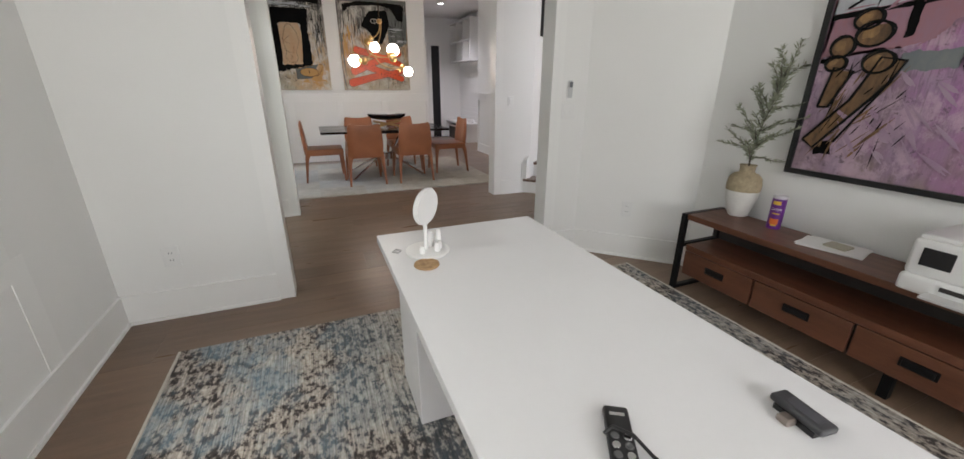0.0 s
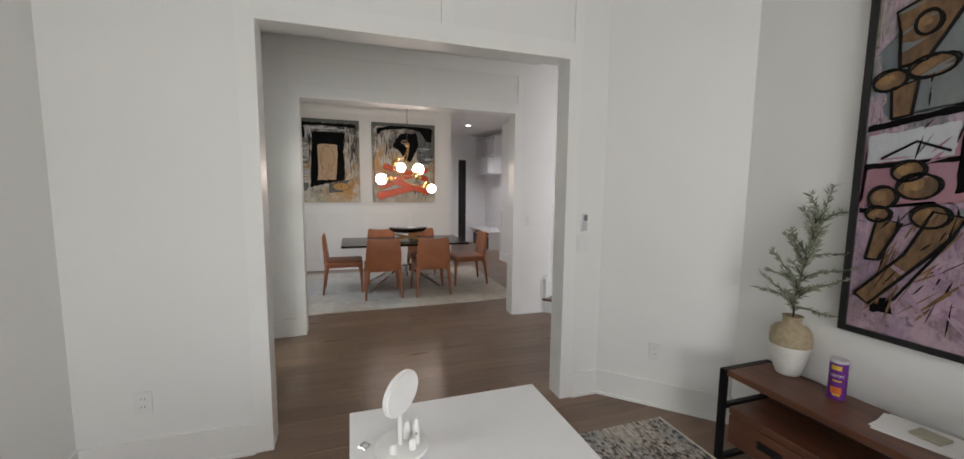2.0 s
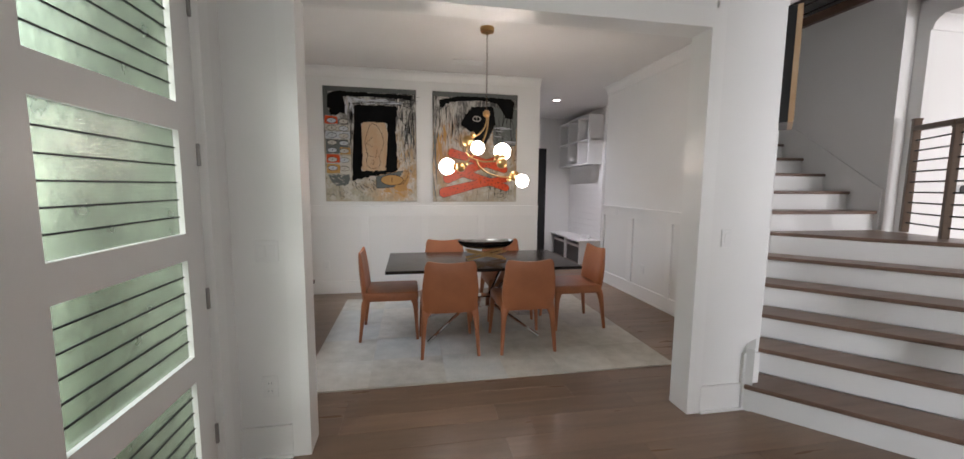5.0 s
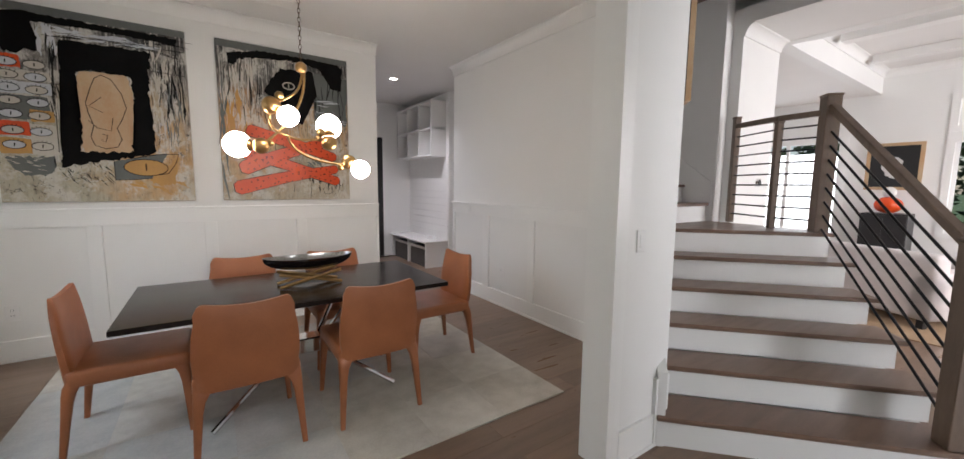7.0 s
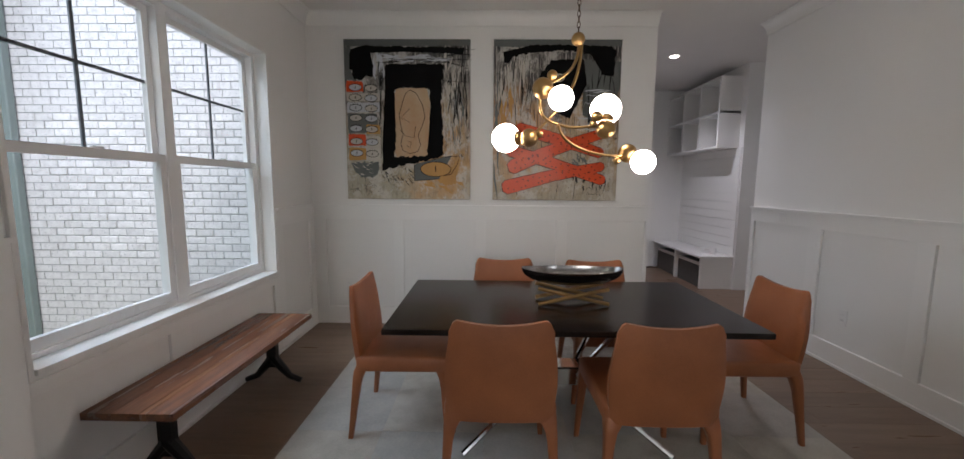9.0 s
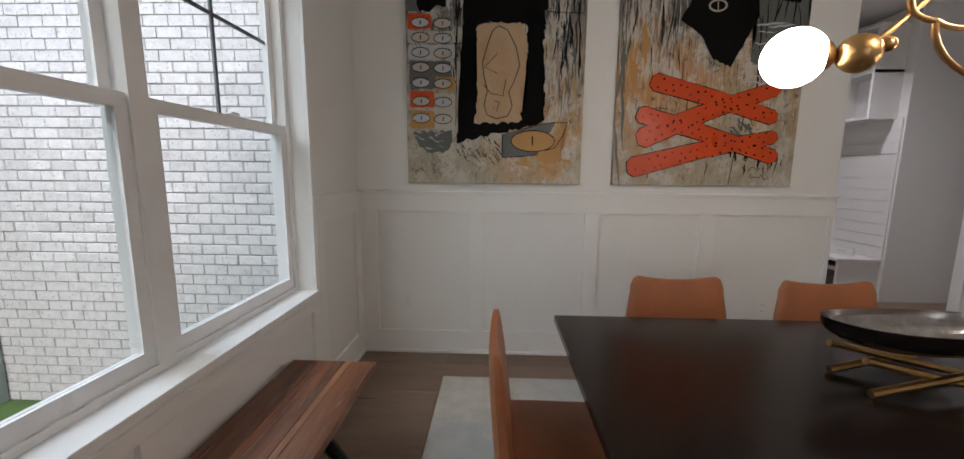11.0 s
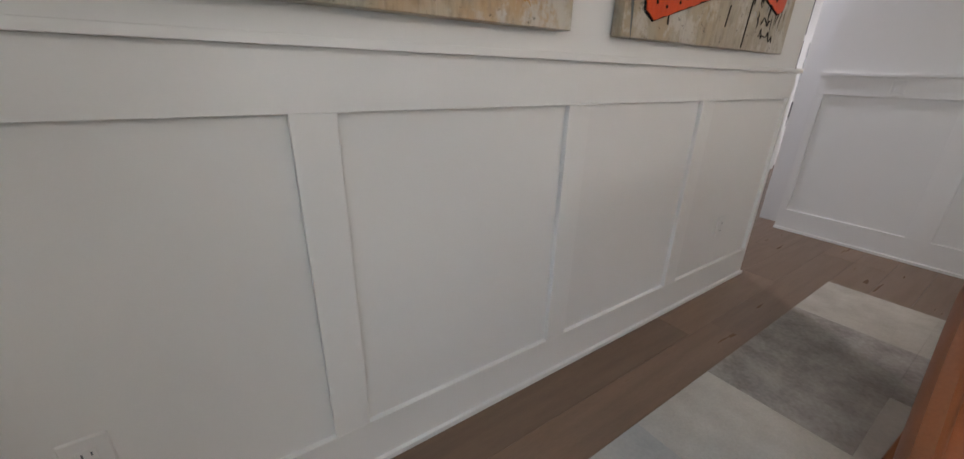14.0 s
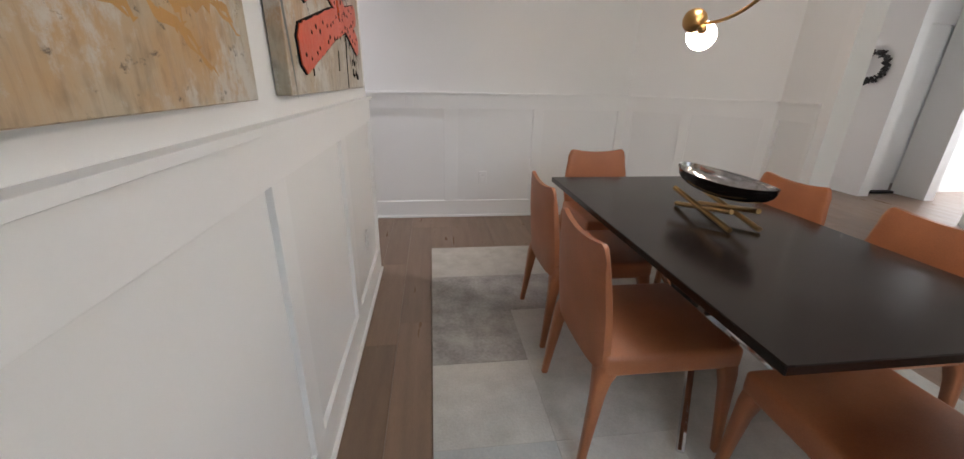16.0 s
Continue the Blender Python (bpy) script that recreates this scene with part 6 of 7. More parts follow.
rnd = random.Random(17)
for k in range(16):
    z = 0.36 + 0.034 * k
    a = rnd.uniform(0, 6.28)
    q = max(0.35, 1 - (z - 0.36) / 0.75)
    side.append((z, (-0.04 - 0.07 * q * abs(math.cos(a)), 0.17 * q * math.sin(a), 0.06 + 0.10 * rnd.random())))
tube(br, main, 0.004, 6, radii=[0.0055, 0.005, 0.0042, 0.003, 0.002, 0.0012])
twigs = [[Vector(p) for p in main[2:]]]
for z, d in side:
    a = on_main(z)
    d = Vector(d)
    tw = [a, a + d * 0.4 + Vector((0, 0, 0.01)), a + d * 0.75, a + d]
    tg = bmesh.new()
    tube(tg, tw, 0.002, 5, radii=[0.003, 0.0024, 0.0016, 0.0008])
    part("twig", tg, M_STEM, vase, smooth=60)
    twigs.append(tw)
part("branch", br, M_STEM, vase, "brown woody stem", smooth=60)
lf = bmesh.new()
rnd = random.Random(11)
for tw in twigs:
    for a, b in zip(tw, tw[1:]):
        n = max(4, int((b - a).length / 0.0075))
        for i in range(n):
            p = a.lerp(b, i / n)
            ax = (b - a).normalized()
            for s in (-1, 1):
                sd = ax.cross(Vector((rnd.uniform(-0.5, 0.5), rnd.uniform(-0.5, 0.5), 1))).normalized() * s
                dr = (ax * 0.7 + sd * 0.85 + Vector((0, 0, rnd.uniform(-0.2, 0.25)))).normalized()
                ln = rnd.uniform(0.028, 0.05)
                wv = dr.cross(Vector((rnd.uniform(-1, 1), rnd.uniform(-1, 1), rnd.uniform(-1, 1)))).normalized() * 0.0046
                v = [lf.verts.new(q) for q in (p, p + dr * ln * 0.45 + wv, p + dr * ln, p + dr * ln * 0.45 - wv)]
                lf.faces.new(v)
part("leaves", lf, M_LEAF, vase, "narrow dusty green leaves")["kind"] = "stuff"

# ---- other things on the credenza ----
can = thing("snack_can", "purple cardboard snack can with printed label", "can", (3.005, 1.362, 0.557), -8)
M_PURPLE = mat("purple_print", (0.13, 0.02, 0.22), 0.35, var=0.05, bump=0.0)
part("tube", lathe([(0.0, 0.0), (0.037, 0.0), (0.037, 0.185), (0.0, 0.185)], 36), M_PURPLE, can, "purple printed tube", smooth=40)
part("lid", lathe([(0.0, 0.185), (0.0385, 0.185), (0.0385, 0.197), (0.035, 0.2), (0.0, 0.199)], 36), mat("clear_lid", (0.55, 0.54, 0.58), 0.3, var=0.02), can, "pale plastic lid", smooth=40)


def label_patch(parent, z0, z1, a0, a1, r, m, name):
    bm = bmesh.new()
    n = 8
    lo = [bm.verts.new((r * math.cos(a0 + (a1 - a0) * k / n), r * math.sin(a0 + (a1 - a0) * k / n), z0)) for k in range(n + 1)]
    hi = [bm.verts.new((v.co.x, v.co.y, z1)) for v in lo]
    for k in range(n):
        bm.faces.new((lo[k], lo[k + 1], hi[k + 1], hi[k]))
    part(name, bm, m, parent)


M_YEL, M_ORG = mat("yellow_print", (0.75, 0.48, 0.05), 0.4, bump=0.0), mat("orange_print", (0.70, 0.16, 0.03), 0.4, bump=0.0)
label_patch(can, 0.150, 0.172, radians(170), radians(235), 0.0374, M_YEL, "logo_shape")
label_patch(can, 0.092, 0.100, radians(185), radians(240), 0.0374, M_YEL, "print_bar")
label_patch(can, 0.03, 0.065, radians(175), radians(245), 0.0374, M_ORG, "print_patch")
label_patch(can, 0.02, 0.03, radians(190), radians(235), 0.0377, M_YEL, "print_bar")
fc = bpy.data.curves.new("lettering", "FONT")
fc.body, fc.size, fc.align_x, fc.extrude = "CRISPS", 0.019, "CENTER", 0.0003
txt = new("lettering", fc)
me_t = bpy.data.meshes.new_from_object(txt.evaluated_get(bpy.context.evaluated_depsgraph_get()))
bpy.data.objects.remove(txt)
for v in me_t.vertices:
    a = radians(210) + v.co.x / 0.0375
    rr_ = 0.0376 + v.co.z
    v.co = (rr_ * math.cos(a), rr_ * math.sin(a), 0.115 + v.co.y)
me_t.materials.append(mat("white_print", (0.8, 0.8, 0.8), 0.4, bump=0.0))
lt = new("lettering", me_t)
lt.parent = can

paper = thing("paper_sheets", "loose white paper sheets under a small pale box", "paper", (2.985, 1.035, 0.557), 14)
part("sheet", B(-0.105, -0.14, 0.0, 0.105, 0.14, 0.003), M_PLASTIC, paper)
part("sheet", prism([(-0.11, -0.12), (0.09, -0.15), (0.115, 0.12), (-0.085, 0.15)], 0.0032, 0.0055), M_PLASTIC, paper)
solid("box", B(2.945, 0.965, 0.5628, 3.035, 1.065, 0.574, bev=0.002), mat("pale_card", (0.45, 0.42, 0.33), 0.7, var=0.05), "small flat beige box on the papers", "box")

pr = thing("printer", "compact white inkjet printer with grey paper tray", "printer", (2.70, 0.21, 0.557))
part("body", B(0.03, 0.0, 0.07, 0.37, 0.46, 0.225, bev=0.018, segs=3), M_PLASTIC, pr, smooth=50)
part("lower_body", B(0.01, 0.0, 0.0, 0.37, 0.46, 0.075, bev=0.014, segs=2), M_PLASTIC, pr, smooth=50)
part("scanner_lid", B(0.05, 0.01, 0.222, 0.36, 0.45, 0.245, bev=0.008, segs=2), M_PLASTIC, pr, smooth=50)
part("screen", B(0.024, 0.325, 0.12, 0.031, 0.42, 0.195, bev=0.002), M_BLACK, pr, "black touch screen")
# No hole is cut: the slot's shade is a dark strip on the front.
part("slot", B(0.006, 0.03, 0.042, 0.012, 0.33, 0.060), M_SHADOW, pr, "near-black strip painted for the output slot's shade")
part("paper_tray", B(-0.06, 0.06, 0.012, 0.02, 0.36, 0.024, bev=0.003), mat("tray_grey", (0.55, 0.55, 0.54), 0.4, var=0.02), pr, "pale grey output tray")
part("logo_dot", B(0.20, 0.12, 0.2452, 0.23, 0.20, 0.2458), M_ORG, pr, "small orange sticker")

# ---- switches, outlets, wall controls ----
def wall_plate(name, label, x, y, z, nx, ny, w, h, kind):
    o = thing(name, label, "wall plate", (x, y, z), math.degrees(math.atan2(ny, nx)) + 90)
    part("plate", B(-w / 2, -0.0075, -h / 2, w / 2, 0.0, h / 2, bev=0.003), M_PLASTIC, o)
    if kind == "outlet":
        for dz in (-0.022, 0.022):
            part("socket", B(-0.017, -0.009, dz - 0.015, 0.017, -0.006, dz + 0.015, bev=0.003), M_PLASTIC, o)
            part("slots", boxes((-0.009, -0.0095, dz - 0.004, -0.006, -0.0089, dz + 0.006), (0.006, -0.0095, dz - 0.004, 0.009, -0.0089, dz + 0.006)), M_BRONZE, o)
    else:
        n = 2 if w > 0.09 else 1
        for k in range(n):
            cx = (k - (n - 1) / 2) * 0.046
            part("rocker", B(cx - 0.017, -0.010, -0.033, cx + 0.017, -0.006, 0.033, bev=0.002), M_PLASTIC, o)
    return o


R2 = math.sqrt(0.5)
wall_plate("outlet", "white duplex outlet on the angled wall", 2.80, 2.37, 0.415, -R2, -R2, 0.08, 0.128, "outlet")
wall_plate("outlet", "white duplex outlet beside the opening", -0.38, 2.66, 0.40, 0, -1, 0.085, 0.125, "outlet")
wall_plate("light_switch", "white double rocker switch by the office opening", 2.353, 2.66, 1.18, 0, -1, 0.115, 0.115, "switch")
wall_plate("light_switch", "white double rocker switch by the dining opening", 0.06, 4.625, 1.162, 0, -1, 0.115, 0.115, "switch")
wall_plate("outlet", "white duplex outlet by the dining opening", 0.045, 4.625, 0.413, 0, -1, 0.08, 0.128, "outlet")
wall_plate("light_switch", "white rocker switch beside the stairs", 2.828, 4.625, 1.19, 0, -1, 0.075, 0.115, "switch")
wall_plate("outlet", "white duplex outlet in the wainscot", 3.90, 7.19, 0.415, -1, 0, 0.08, 0.128, "outlet")
wall_plate("outlet", "white duplex outlet in the wainscot", -0.345, WN, 0.40, 0, -1, 0.08, 0.128, "outlet")
wall_plate("outlet", "white duplex outlet in the wainscot", 2.28, WN, 0.40, 0, -1, 0.08, 0.128, "outlet")
wall_plate("light_switch", "white rocker switch on the chair rail board", 3.884, 7.90, 1.15, -1, 0, 0.075, 0.09, "switch")
fr_ = thing("fan_remote", "slim grey and white remote in a wall holder", "remote", (2.347, 2.66, 1.335))
part("holder", B(-0.022, -0.016, -0.065, 0.022, 0.0, 0.02, bev=0.003), M_PLASTIC, fr_)
part("handset", B(-0.018, -0.028, -0.055, 0.018, -0.010, 0.07, bev=0.004), mat("pale_grey_plastic", (0.55, 0.56, 0.57), 0.4, var=0.02), fr_, "grey handset")
part("display", B(-0.014, -0.0288, 0.02, 0.014, -0.028, 0.06), M_BRONZE, fr_, "dark display")

ts = thing("thermostat", "round grey thermostat on the white wall by the stairs", "thermostat", (6.04, 5.35, 1.525))
tb = bmesh.new()
bmesh.ops.create_cone(tb, cap_ends=True, segments=28, radius1=0.045, radius2=0.04, depth=0.024, matrix=Matrix.Translation((0, -0.012, 0)) @ Matrix.Rotation(radians(90), 4, "X"))
part("ring", tb, M_CHROME, ts, "brushed metal ring", smooth=40)
tb = bmesh.new()
bmesh.ops.create_cone(tb, cap_ends=True, segments=28, radius1=0.034, radius2=0.032, depth=0.004, matrix=Matrix.Translation((0, -0.026, 0)) @ Matrix.Rotation(radians(90), 4, "X"))
part("dial", tb, M_BLACK, ts, "dark dial", smooth=40)

cv = thing("ceiling_vent", "white louvred air vent in the dining ceiling", "vent", (1.54, 7.53, CEIL - 0.001))
part("frame", boxes((-0.19, -0.09, -0.008, 0.19, -0.065, 0.0), (-0.19, 0.065, -0.008, 0.19, 0.09, 0.0), (-0.19, -0.065, -0.008, -0.165, 0.065, 0.0), (0.165, -0.065, -0.008, 0.19, 0.065, 0.0)), M_TRIM, cv)
# Thin dark sheet gives the shade between slats; there is no duct.
part("backing", B(-0.165, -0.065, -0.0015, 0.165, 0.065, 0.0), M_SHADOW, cv, "near-black sheet for the shade behind the slats")
for k in range(7):
    part("slat", B(-0.165, -0.062 + k * 0.0185, -0.007, 0.165, -0.050 + k * 0.0185, -0.003), M_TRIM, cv)

# ---- corridor and mudroom ----
def downlight(x, y, z, watts):
    o = thing("downlight", "round recessed ceiling light, lit", "ceiling light", (x, y, z), group="recessed ceiling lights")
    part("trim_ring", lathe([(0.055, -0.004), (0.075, -0.006), (0.08, 0.0), (0.055, 0.0)], 32), M_TRIM, o, smooth=40)
    part("lens", lathe([(0.0, -0.0075), (0.054, -0.0065), (0.055, -0.0045), (0.0, -0.0045)], 32), M_DOWN, o, "glowing lens")
    d = bpy.data.lights.new("downlight_beam", "SPOT")
    d.energy, d.spot_size, d.spot_blend, d.shadow_soft_size, d.color = watts, radians(130), 0.8, 0.05, (0.96, 0.94, 1.0)
    l = new("downlight_beam", d)
    l.matrix_world = look((x, y, z - 0.02), (x, y, 0))


downlight(3.42, 9.35, CEIL - 0.001, 150)
downlight(8.6, 3.0, 3.449, 60)
downlight(9.3, 6.5, CEIL - 0.001, 60)
# Extra downlight, invented here to brighten the oven tower.
downlight(7.0, 7.9, CEIL - 0.001, 150)
mb = thing("mudroom_bench", "white built-in mudroom bench with two cubbies", "bench", (4.08, 9.62, 0))
part("seat", B(-0.03, -0.02, 0.44, 0.44, 1.57, 0.47, bev=0.003), M_TRIM, mb, "white bench top")
for y in (0.0, 0.75, 1.54):
    part("divider", B(0.0, y, 0.0, 0.44, y + 0.035, 0.44), M_TRIM, mb, "white divider")
part("back", B(0.42, 0.035, 0.0, 0.437, 1.54, 0.44), M_TRIM, mb)
for k, y in enumerate((9.69, 10.45)):
    bk_ = thing("storage_basket", "dark grey fabric storage bin in the bench cubby", "basket", (4.11, y, 0.0), group="bins in the mudroom bench")
    part("bin", B(0.0, 0.0, 0.0, 0.36, 0.64, 0.36, bev=0.01), mat("grey_felt", (0.10, 0.095, 0.09), 0.95, var=0.1, scale=20, bump=0.2), bk_)
    part("rim", boxes((-0.006, -0.002, 0.32, 0.0, 0.642, 0.365)), M_FABRIC, bk_, "pale folded rim")
cu = thing("wall_cubby", "white wall-hung cubby unit with six compartments", "shelf", (4.22, 9.68, 1.965))
for z in (0.0, 0.47, 0.93):
    part("shelf", B(0.0, 0.0, z, 0.30, 1.51, z + 0.028), M_TRIM, cu)
for y in (0.0, 0.495, 0.99, 1.482):
    part("divider", B(0.002, y, 0.028, 0.30, y + 0.028, 0.93), M_TRIM, cu)
part("back", B(0.28, 0.028, 0.028, 0.297, 1.482, 0.93), M_TRIM, cu)
for k in range(12):
    z = 0.48 + k * 0.125
    bm = bmesh.new()
    box(bm, 4.503, 9.60, z, 4.52, 11.2, z + 0.117)
    part("shiplap_board", bm, M_TRIM, wall_corridor_east, "white shiplap board")
wp = thing("desk_sign", "small white tilted sign on the bench", "sign", (4.30, 9.86, 0.47), -60)
part("face", B(-0.11, -0.01, 0.0, 0.11, 0.02, 0.085, bev=0.003), M_PLASTIC, wp)
part("print_bar", boxes((-0.04, -0.0108, 0.05, 0.04, -0.0102, 0.06), (-0.05, -0.0108, 0.03, 0.05, -0.0102, 0.038)), M_FABRIC, wp)
bd = thing("dark_door", "narrow black painted door at the end of the corridor", "door", (3.80, 11.195, 0))
tagged(bd, kind="structure")
part("slab", B(-0.12, -0.03, 0.01, 0.10, 0.0, 2.39, bev=0.003), M_BLACK, bd)
part("casing", boxes((-0.21, -0.02, 0, -0.12, 0.0, 2.48), (0.10, -0.02, 0, 0.19, 0.0, 2.48), (-0.12, -0.02, 2.39, 0.10, 0.0, 2.48)), M_TRIM, bd, "white casing")
# white door and pictures past the passage
sd = thing("side_door", "white door with a dark knob", "door", (5.62, 9.40, 0))
tagged(sd, kind="structure")
part("slab", B(-0.04, -0.03, 0.01, 0.42, 0.0, 2.1, bev=0.003), M_TRIM, sd)
part("knob", ball((0.36, -0.05, 0.95), 0.025, 12), M_IRON, sd, smooth=60)
for z in (1.205, 1.71):
    fp = thing("framed_picture", "black-framed pale print on the white wall", "picture", (6.20, 9.40, z), group="stacked prints")
    part("frame", boxes((-0.16, -0.025, 0.0, 0.16, 0.0, 0.018), (-0.16, -0.025, 0.422, 0.16, 0.0, 0.44), (-0.16, -0.025, 0.018, -0.142, 0.0, 0.422), (0.142, -0.025, 0.018, 0.16, 0.0, 0.422)), M_BLACK, fp)
    part("print", B(-0.142, -0.008, 0.018, 0.142, -0.001, 0.422), M_PLASTIC, fp, "pale print")
    part("drawing", line([(x * 0.01, 0.22 + 0.05 * math.sin(x * 0.9)) for x in range(-5, 6)], -0.009, 0.003), M_CLAY, fp, "faint drawn mark")
ot = thing("oven_tower", "tall white kitchen cabinet with built-in ovens", "oven cabinet", (6.63, 9.42, 0))
M_STEEL = mat("brushed_steel", (0.60, 0.61, 0.63), 0.28, 0.9, var=0.04, scale=20, bump=0.01)
M_OVEN = mat("dark_oven_glass", (0.02, 0.022, 0.025), 0.08, var=0.05, bump=0.0)
part("carcass", B(0.0, 0.02, 0.10, 0.82, 0.58, 2.45, bev=0.003), M_TRIM, ot, "white cabinet body")
part("toe_kick", B(0.01, 0.07, 0.0, 0.81, 0.58, 0.10), M_TRIM, ot)
for x0, x1, hx in ((0.01, 0.405, 0.37), (0.415, 0.81, 0.44)):
    dd = part("upper_door", B(x0, 0.0, 1.66, x1, 0.02, 2.43, bev=0.003), M_TRIM, ot, "white shaker door")
    part("door_panel", boxes((x0, -0.006, 1.66, x0 + 0.06, 0.0, 2.43), (x1 - 0.06, -0.006, 1.66, x1, 0.0, 2.43), (x0 + 0.06, -0.006, 1.66, x1 - 0.06, 0.0, 1.72), (x0 + 0.06, -0.006, 2.37, x1 - 0.06, 0.0, 2.43)), M_TRIM, dd)
    hb = bmesh.new()
    tube(hb, [(hx, -0.04, 1.70), (hx, -0.04, 1.88)], 0.006, 8)
    for z in (1.72, 1.86):
        tube(hb, [(hx, -0.04, z), (hx, 0.0, z)], 0.005, 6)
    part("handle", hb, M_STEEL, dd, "steel bar handle", smooth=50)
for nm, z0, z1 in (("microwave", 1.47, 1.64), ("oven", 0.93, 1.45)):
    ov = part(nm, B(0.03, -0.012, z0, 0.79, 0.02, z1, bev=0.004), M_STEEL, ot, "steel-fronted " + nm)
    part("window", B(0.10, -0.0155, z0 + 0.04, 0.58 if nm == "microwave" else 0.72, -0.012, z1 - (0.03 if nm == "microwave" else 0.16)), M_OVEN, ov, "dark glass window")
    ob = bmesh.new()
    tube(ob, [(0.08, -0.055, z1 - 0.02), (0.74, -0.055, z1 - 0.02)], 0.009, 8)
    for x in (0.12, 0.70):
        tube(ob, [(x, -0.055, z1 - 0.02), (x, -0.01, z1 - 0.02)], 0.007, 6)
    part("handle", ob, M_STEEL, ov, "steel bar handle", smooth=50)
part("lower_oven_glass", B(0.03, -0.014, 0.70, 0.79, 0.02, 0.915, bev=0.003), M_OVEN, ot, "black glass panel")
part("warming_drawer", B(0.03, -0.012, 0.585, 0.79, 0.02, 0.69, bev=0.003), M_STEEL, ot, "steel drawer front")
for z0, z1 in ((0.345, 0.57), (0.11, 0.335)):
    dw_ = part("drawer", B(0.01, 0.0, z0, 0.81, 0.02, z1, bev=0.003), M_TRIM, ot, "white drawer front")
    hb = bmesh.new()
    tube(hb, [(0.31, -0.035, (z0 + z1) / 2 + 0.03), (0.51, -0.035, (z0 + z1) / 2 + 0.03)], 0.006, 8)
    for x in (0.34, 0.48):
        tube(hb, [(x, -0.035, (z0 + z1) / 2 + 0.03), (x, 0.0, (z0 + z1) / 2 + 0.03)], 0.005, 6)
    part("handle", hb, M_STEEL, dw_, "steel bar handle", smooth=50)
wall_plate("light_switch", "white rocker switch under the framed prints", 6.12, 9.40, 1.06, 0, -1, 0.075, 0.115, "switch")
sf = thing("stair_picture", "deep black-backed framed picture on the stair wall", "picture")
pa = Vector((3.15, 4.625, 0))
su = Vector((0.91, 0.845, 0)).normalized()
sn = Vector((su.y, -su.x, 0))


def quad_prism(a0, a1, n0, n1, z0, z1):
    return prism([tuple((pa + su * a + sn * n)[:2]) for a, n in ((a0, n0), (a1, n0), (a1, n1), (a0, n1))], z0, z1)


part("frame", quad_prism(0.182, 0.631, 0.0, 0.05, 1.962, 2.718), M_BLACK, sf, "black deep frame")
part("mat_board", quad_prism(0.182, 0.631, 0.05, 0.08, 1.962, 2.718), P_TAN, sf, "wooden front rim")
part("print", quad_prism(0.215, 0.598, 0.08, 0.0825, 1.995, 2.685), P_GOLD, sf, "brown print")

# ---- living room ----
sofa = thing("sofa", "white upholstered sofa seen from behind", "sofa", (7.35, 4.75, 0), -25)
part("back", B(0.0, -0.75, 0.10, 0.22, 1.0, 0.80, bev=0.05, segs=3), M_FABRIC, sofa, smooth=50)
part("seat", B(0.22, -0.55, 0.10, 0.95, 0.8, 0.44, bev=0.04, segs=3), M_FABRIC, sofa, smooth=50)
for y0, y1 in ((-0.75, -0.52), (0.78, 1.0)):
    part("arm", B(0.0, y0, 0.10, 0.95, y1, 0.62, bev=0.05, segs=3), M_FABRIC, sofa, smooth=50)
for y in (-0.65, 0.9):
    part("foot", B(0.04, y - 0.03, 0.0, 0.10, y + 0.03, 0.10), M_BLACK, sofa)
arm_ch = thing("armchair", "white upholstered armchair beside the rug", "armchair", (8.9, 3.6, 0), 140)
part("seat", B(-0.4, -0.4, 0.12, 0.4, 0.4, 0.45, bev=0.05, segs=3), M_FABRIC, arm_ch, smooth=50)
part("back", B(-0.4, 0.3, 0.12, 0.4, 0.48, 0.85, bev=0.05, segs=3), M_FABRIC, arm_ch, smooth=50)
for sx in (-0.42, 0.3):
    part("arm", B(sx, -0.4, 0.12, sx + 0.14, 0.4, 0.6, bev=0.04, segs=2), M_FABRIC, arm_ch, smooth=50)
solid("living_rug", B(6.6, 2.6, 0.0, 9.8, 6.0, 0.010, bev=0.002), mat("jute", (0.40, 0.27, 0.16), 0.95, var=0.12, scale=20, bump=0.3), "tan woven living room rug", "rug")
cab = thing("cabinet", "tall black cabinet against the white wall", "cabinet", (10.22, 5.02, 0))
part("body", B(-0.25, -0.28, 0.0, 0.26, 0.28, 1.08, bev=0.006), M_BLACK, cab)
for y in (-0.275, 0.005):
    dr_ = part("door", B(-0.262, y, 0.04, -0.25, y + 0.27, 1.05, bev=0.003), M_BLACK, cab)
pk = thing("pumpkin", "orange carved decoration with a grey top on the cabinet", "decoration", (10.2, 5.02, 1.08))
pm = bmesh.new()
bmesh.ops.create_uvsphere(pm, u_segments=28, v_segments=14, radius=0.17)
for v in pm.verts:
    a = math.atan2(v.co.y, v.co.x)
    v.co = Vector((v.co.x * (1 + 0.05 * math.cos(a * 9)), v.co.y * (1 + 0.05 * math.cos(a * 9)), v.co.z * 0.8 + 0.135))
part("body", pm, P_ORANGE, pk, smooth=60)
part("top", ball((0, 0, 0.34), 0.09, 16), M_CHALK, pk, "grey round top", smooth=60)
lp = thing("framed_print", "framed black and white print with pale wood frame", "picture", (LX, 5.06, 1.46), 90)
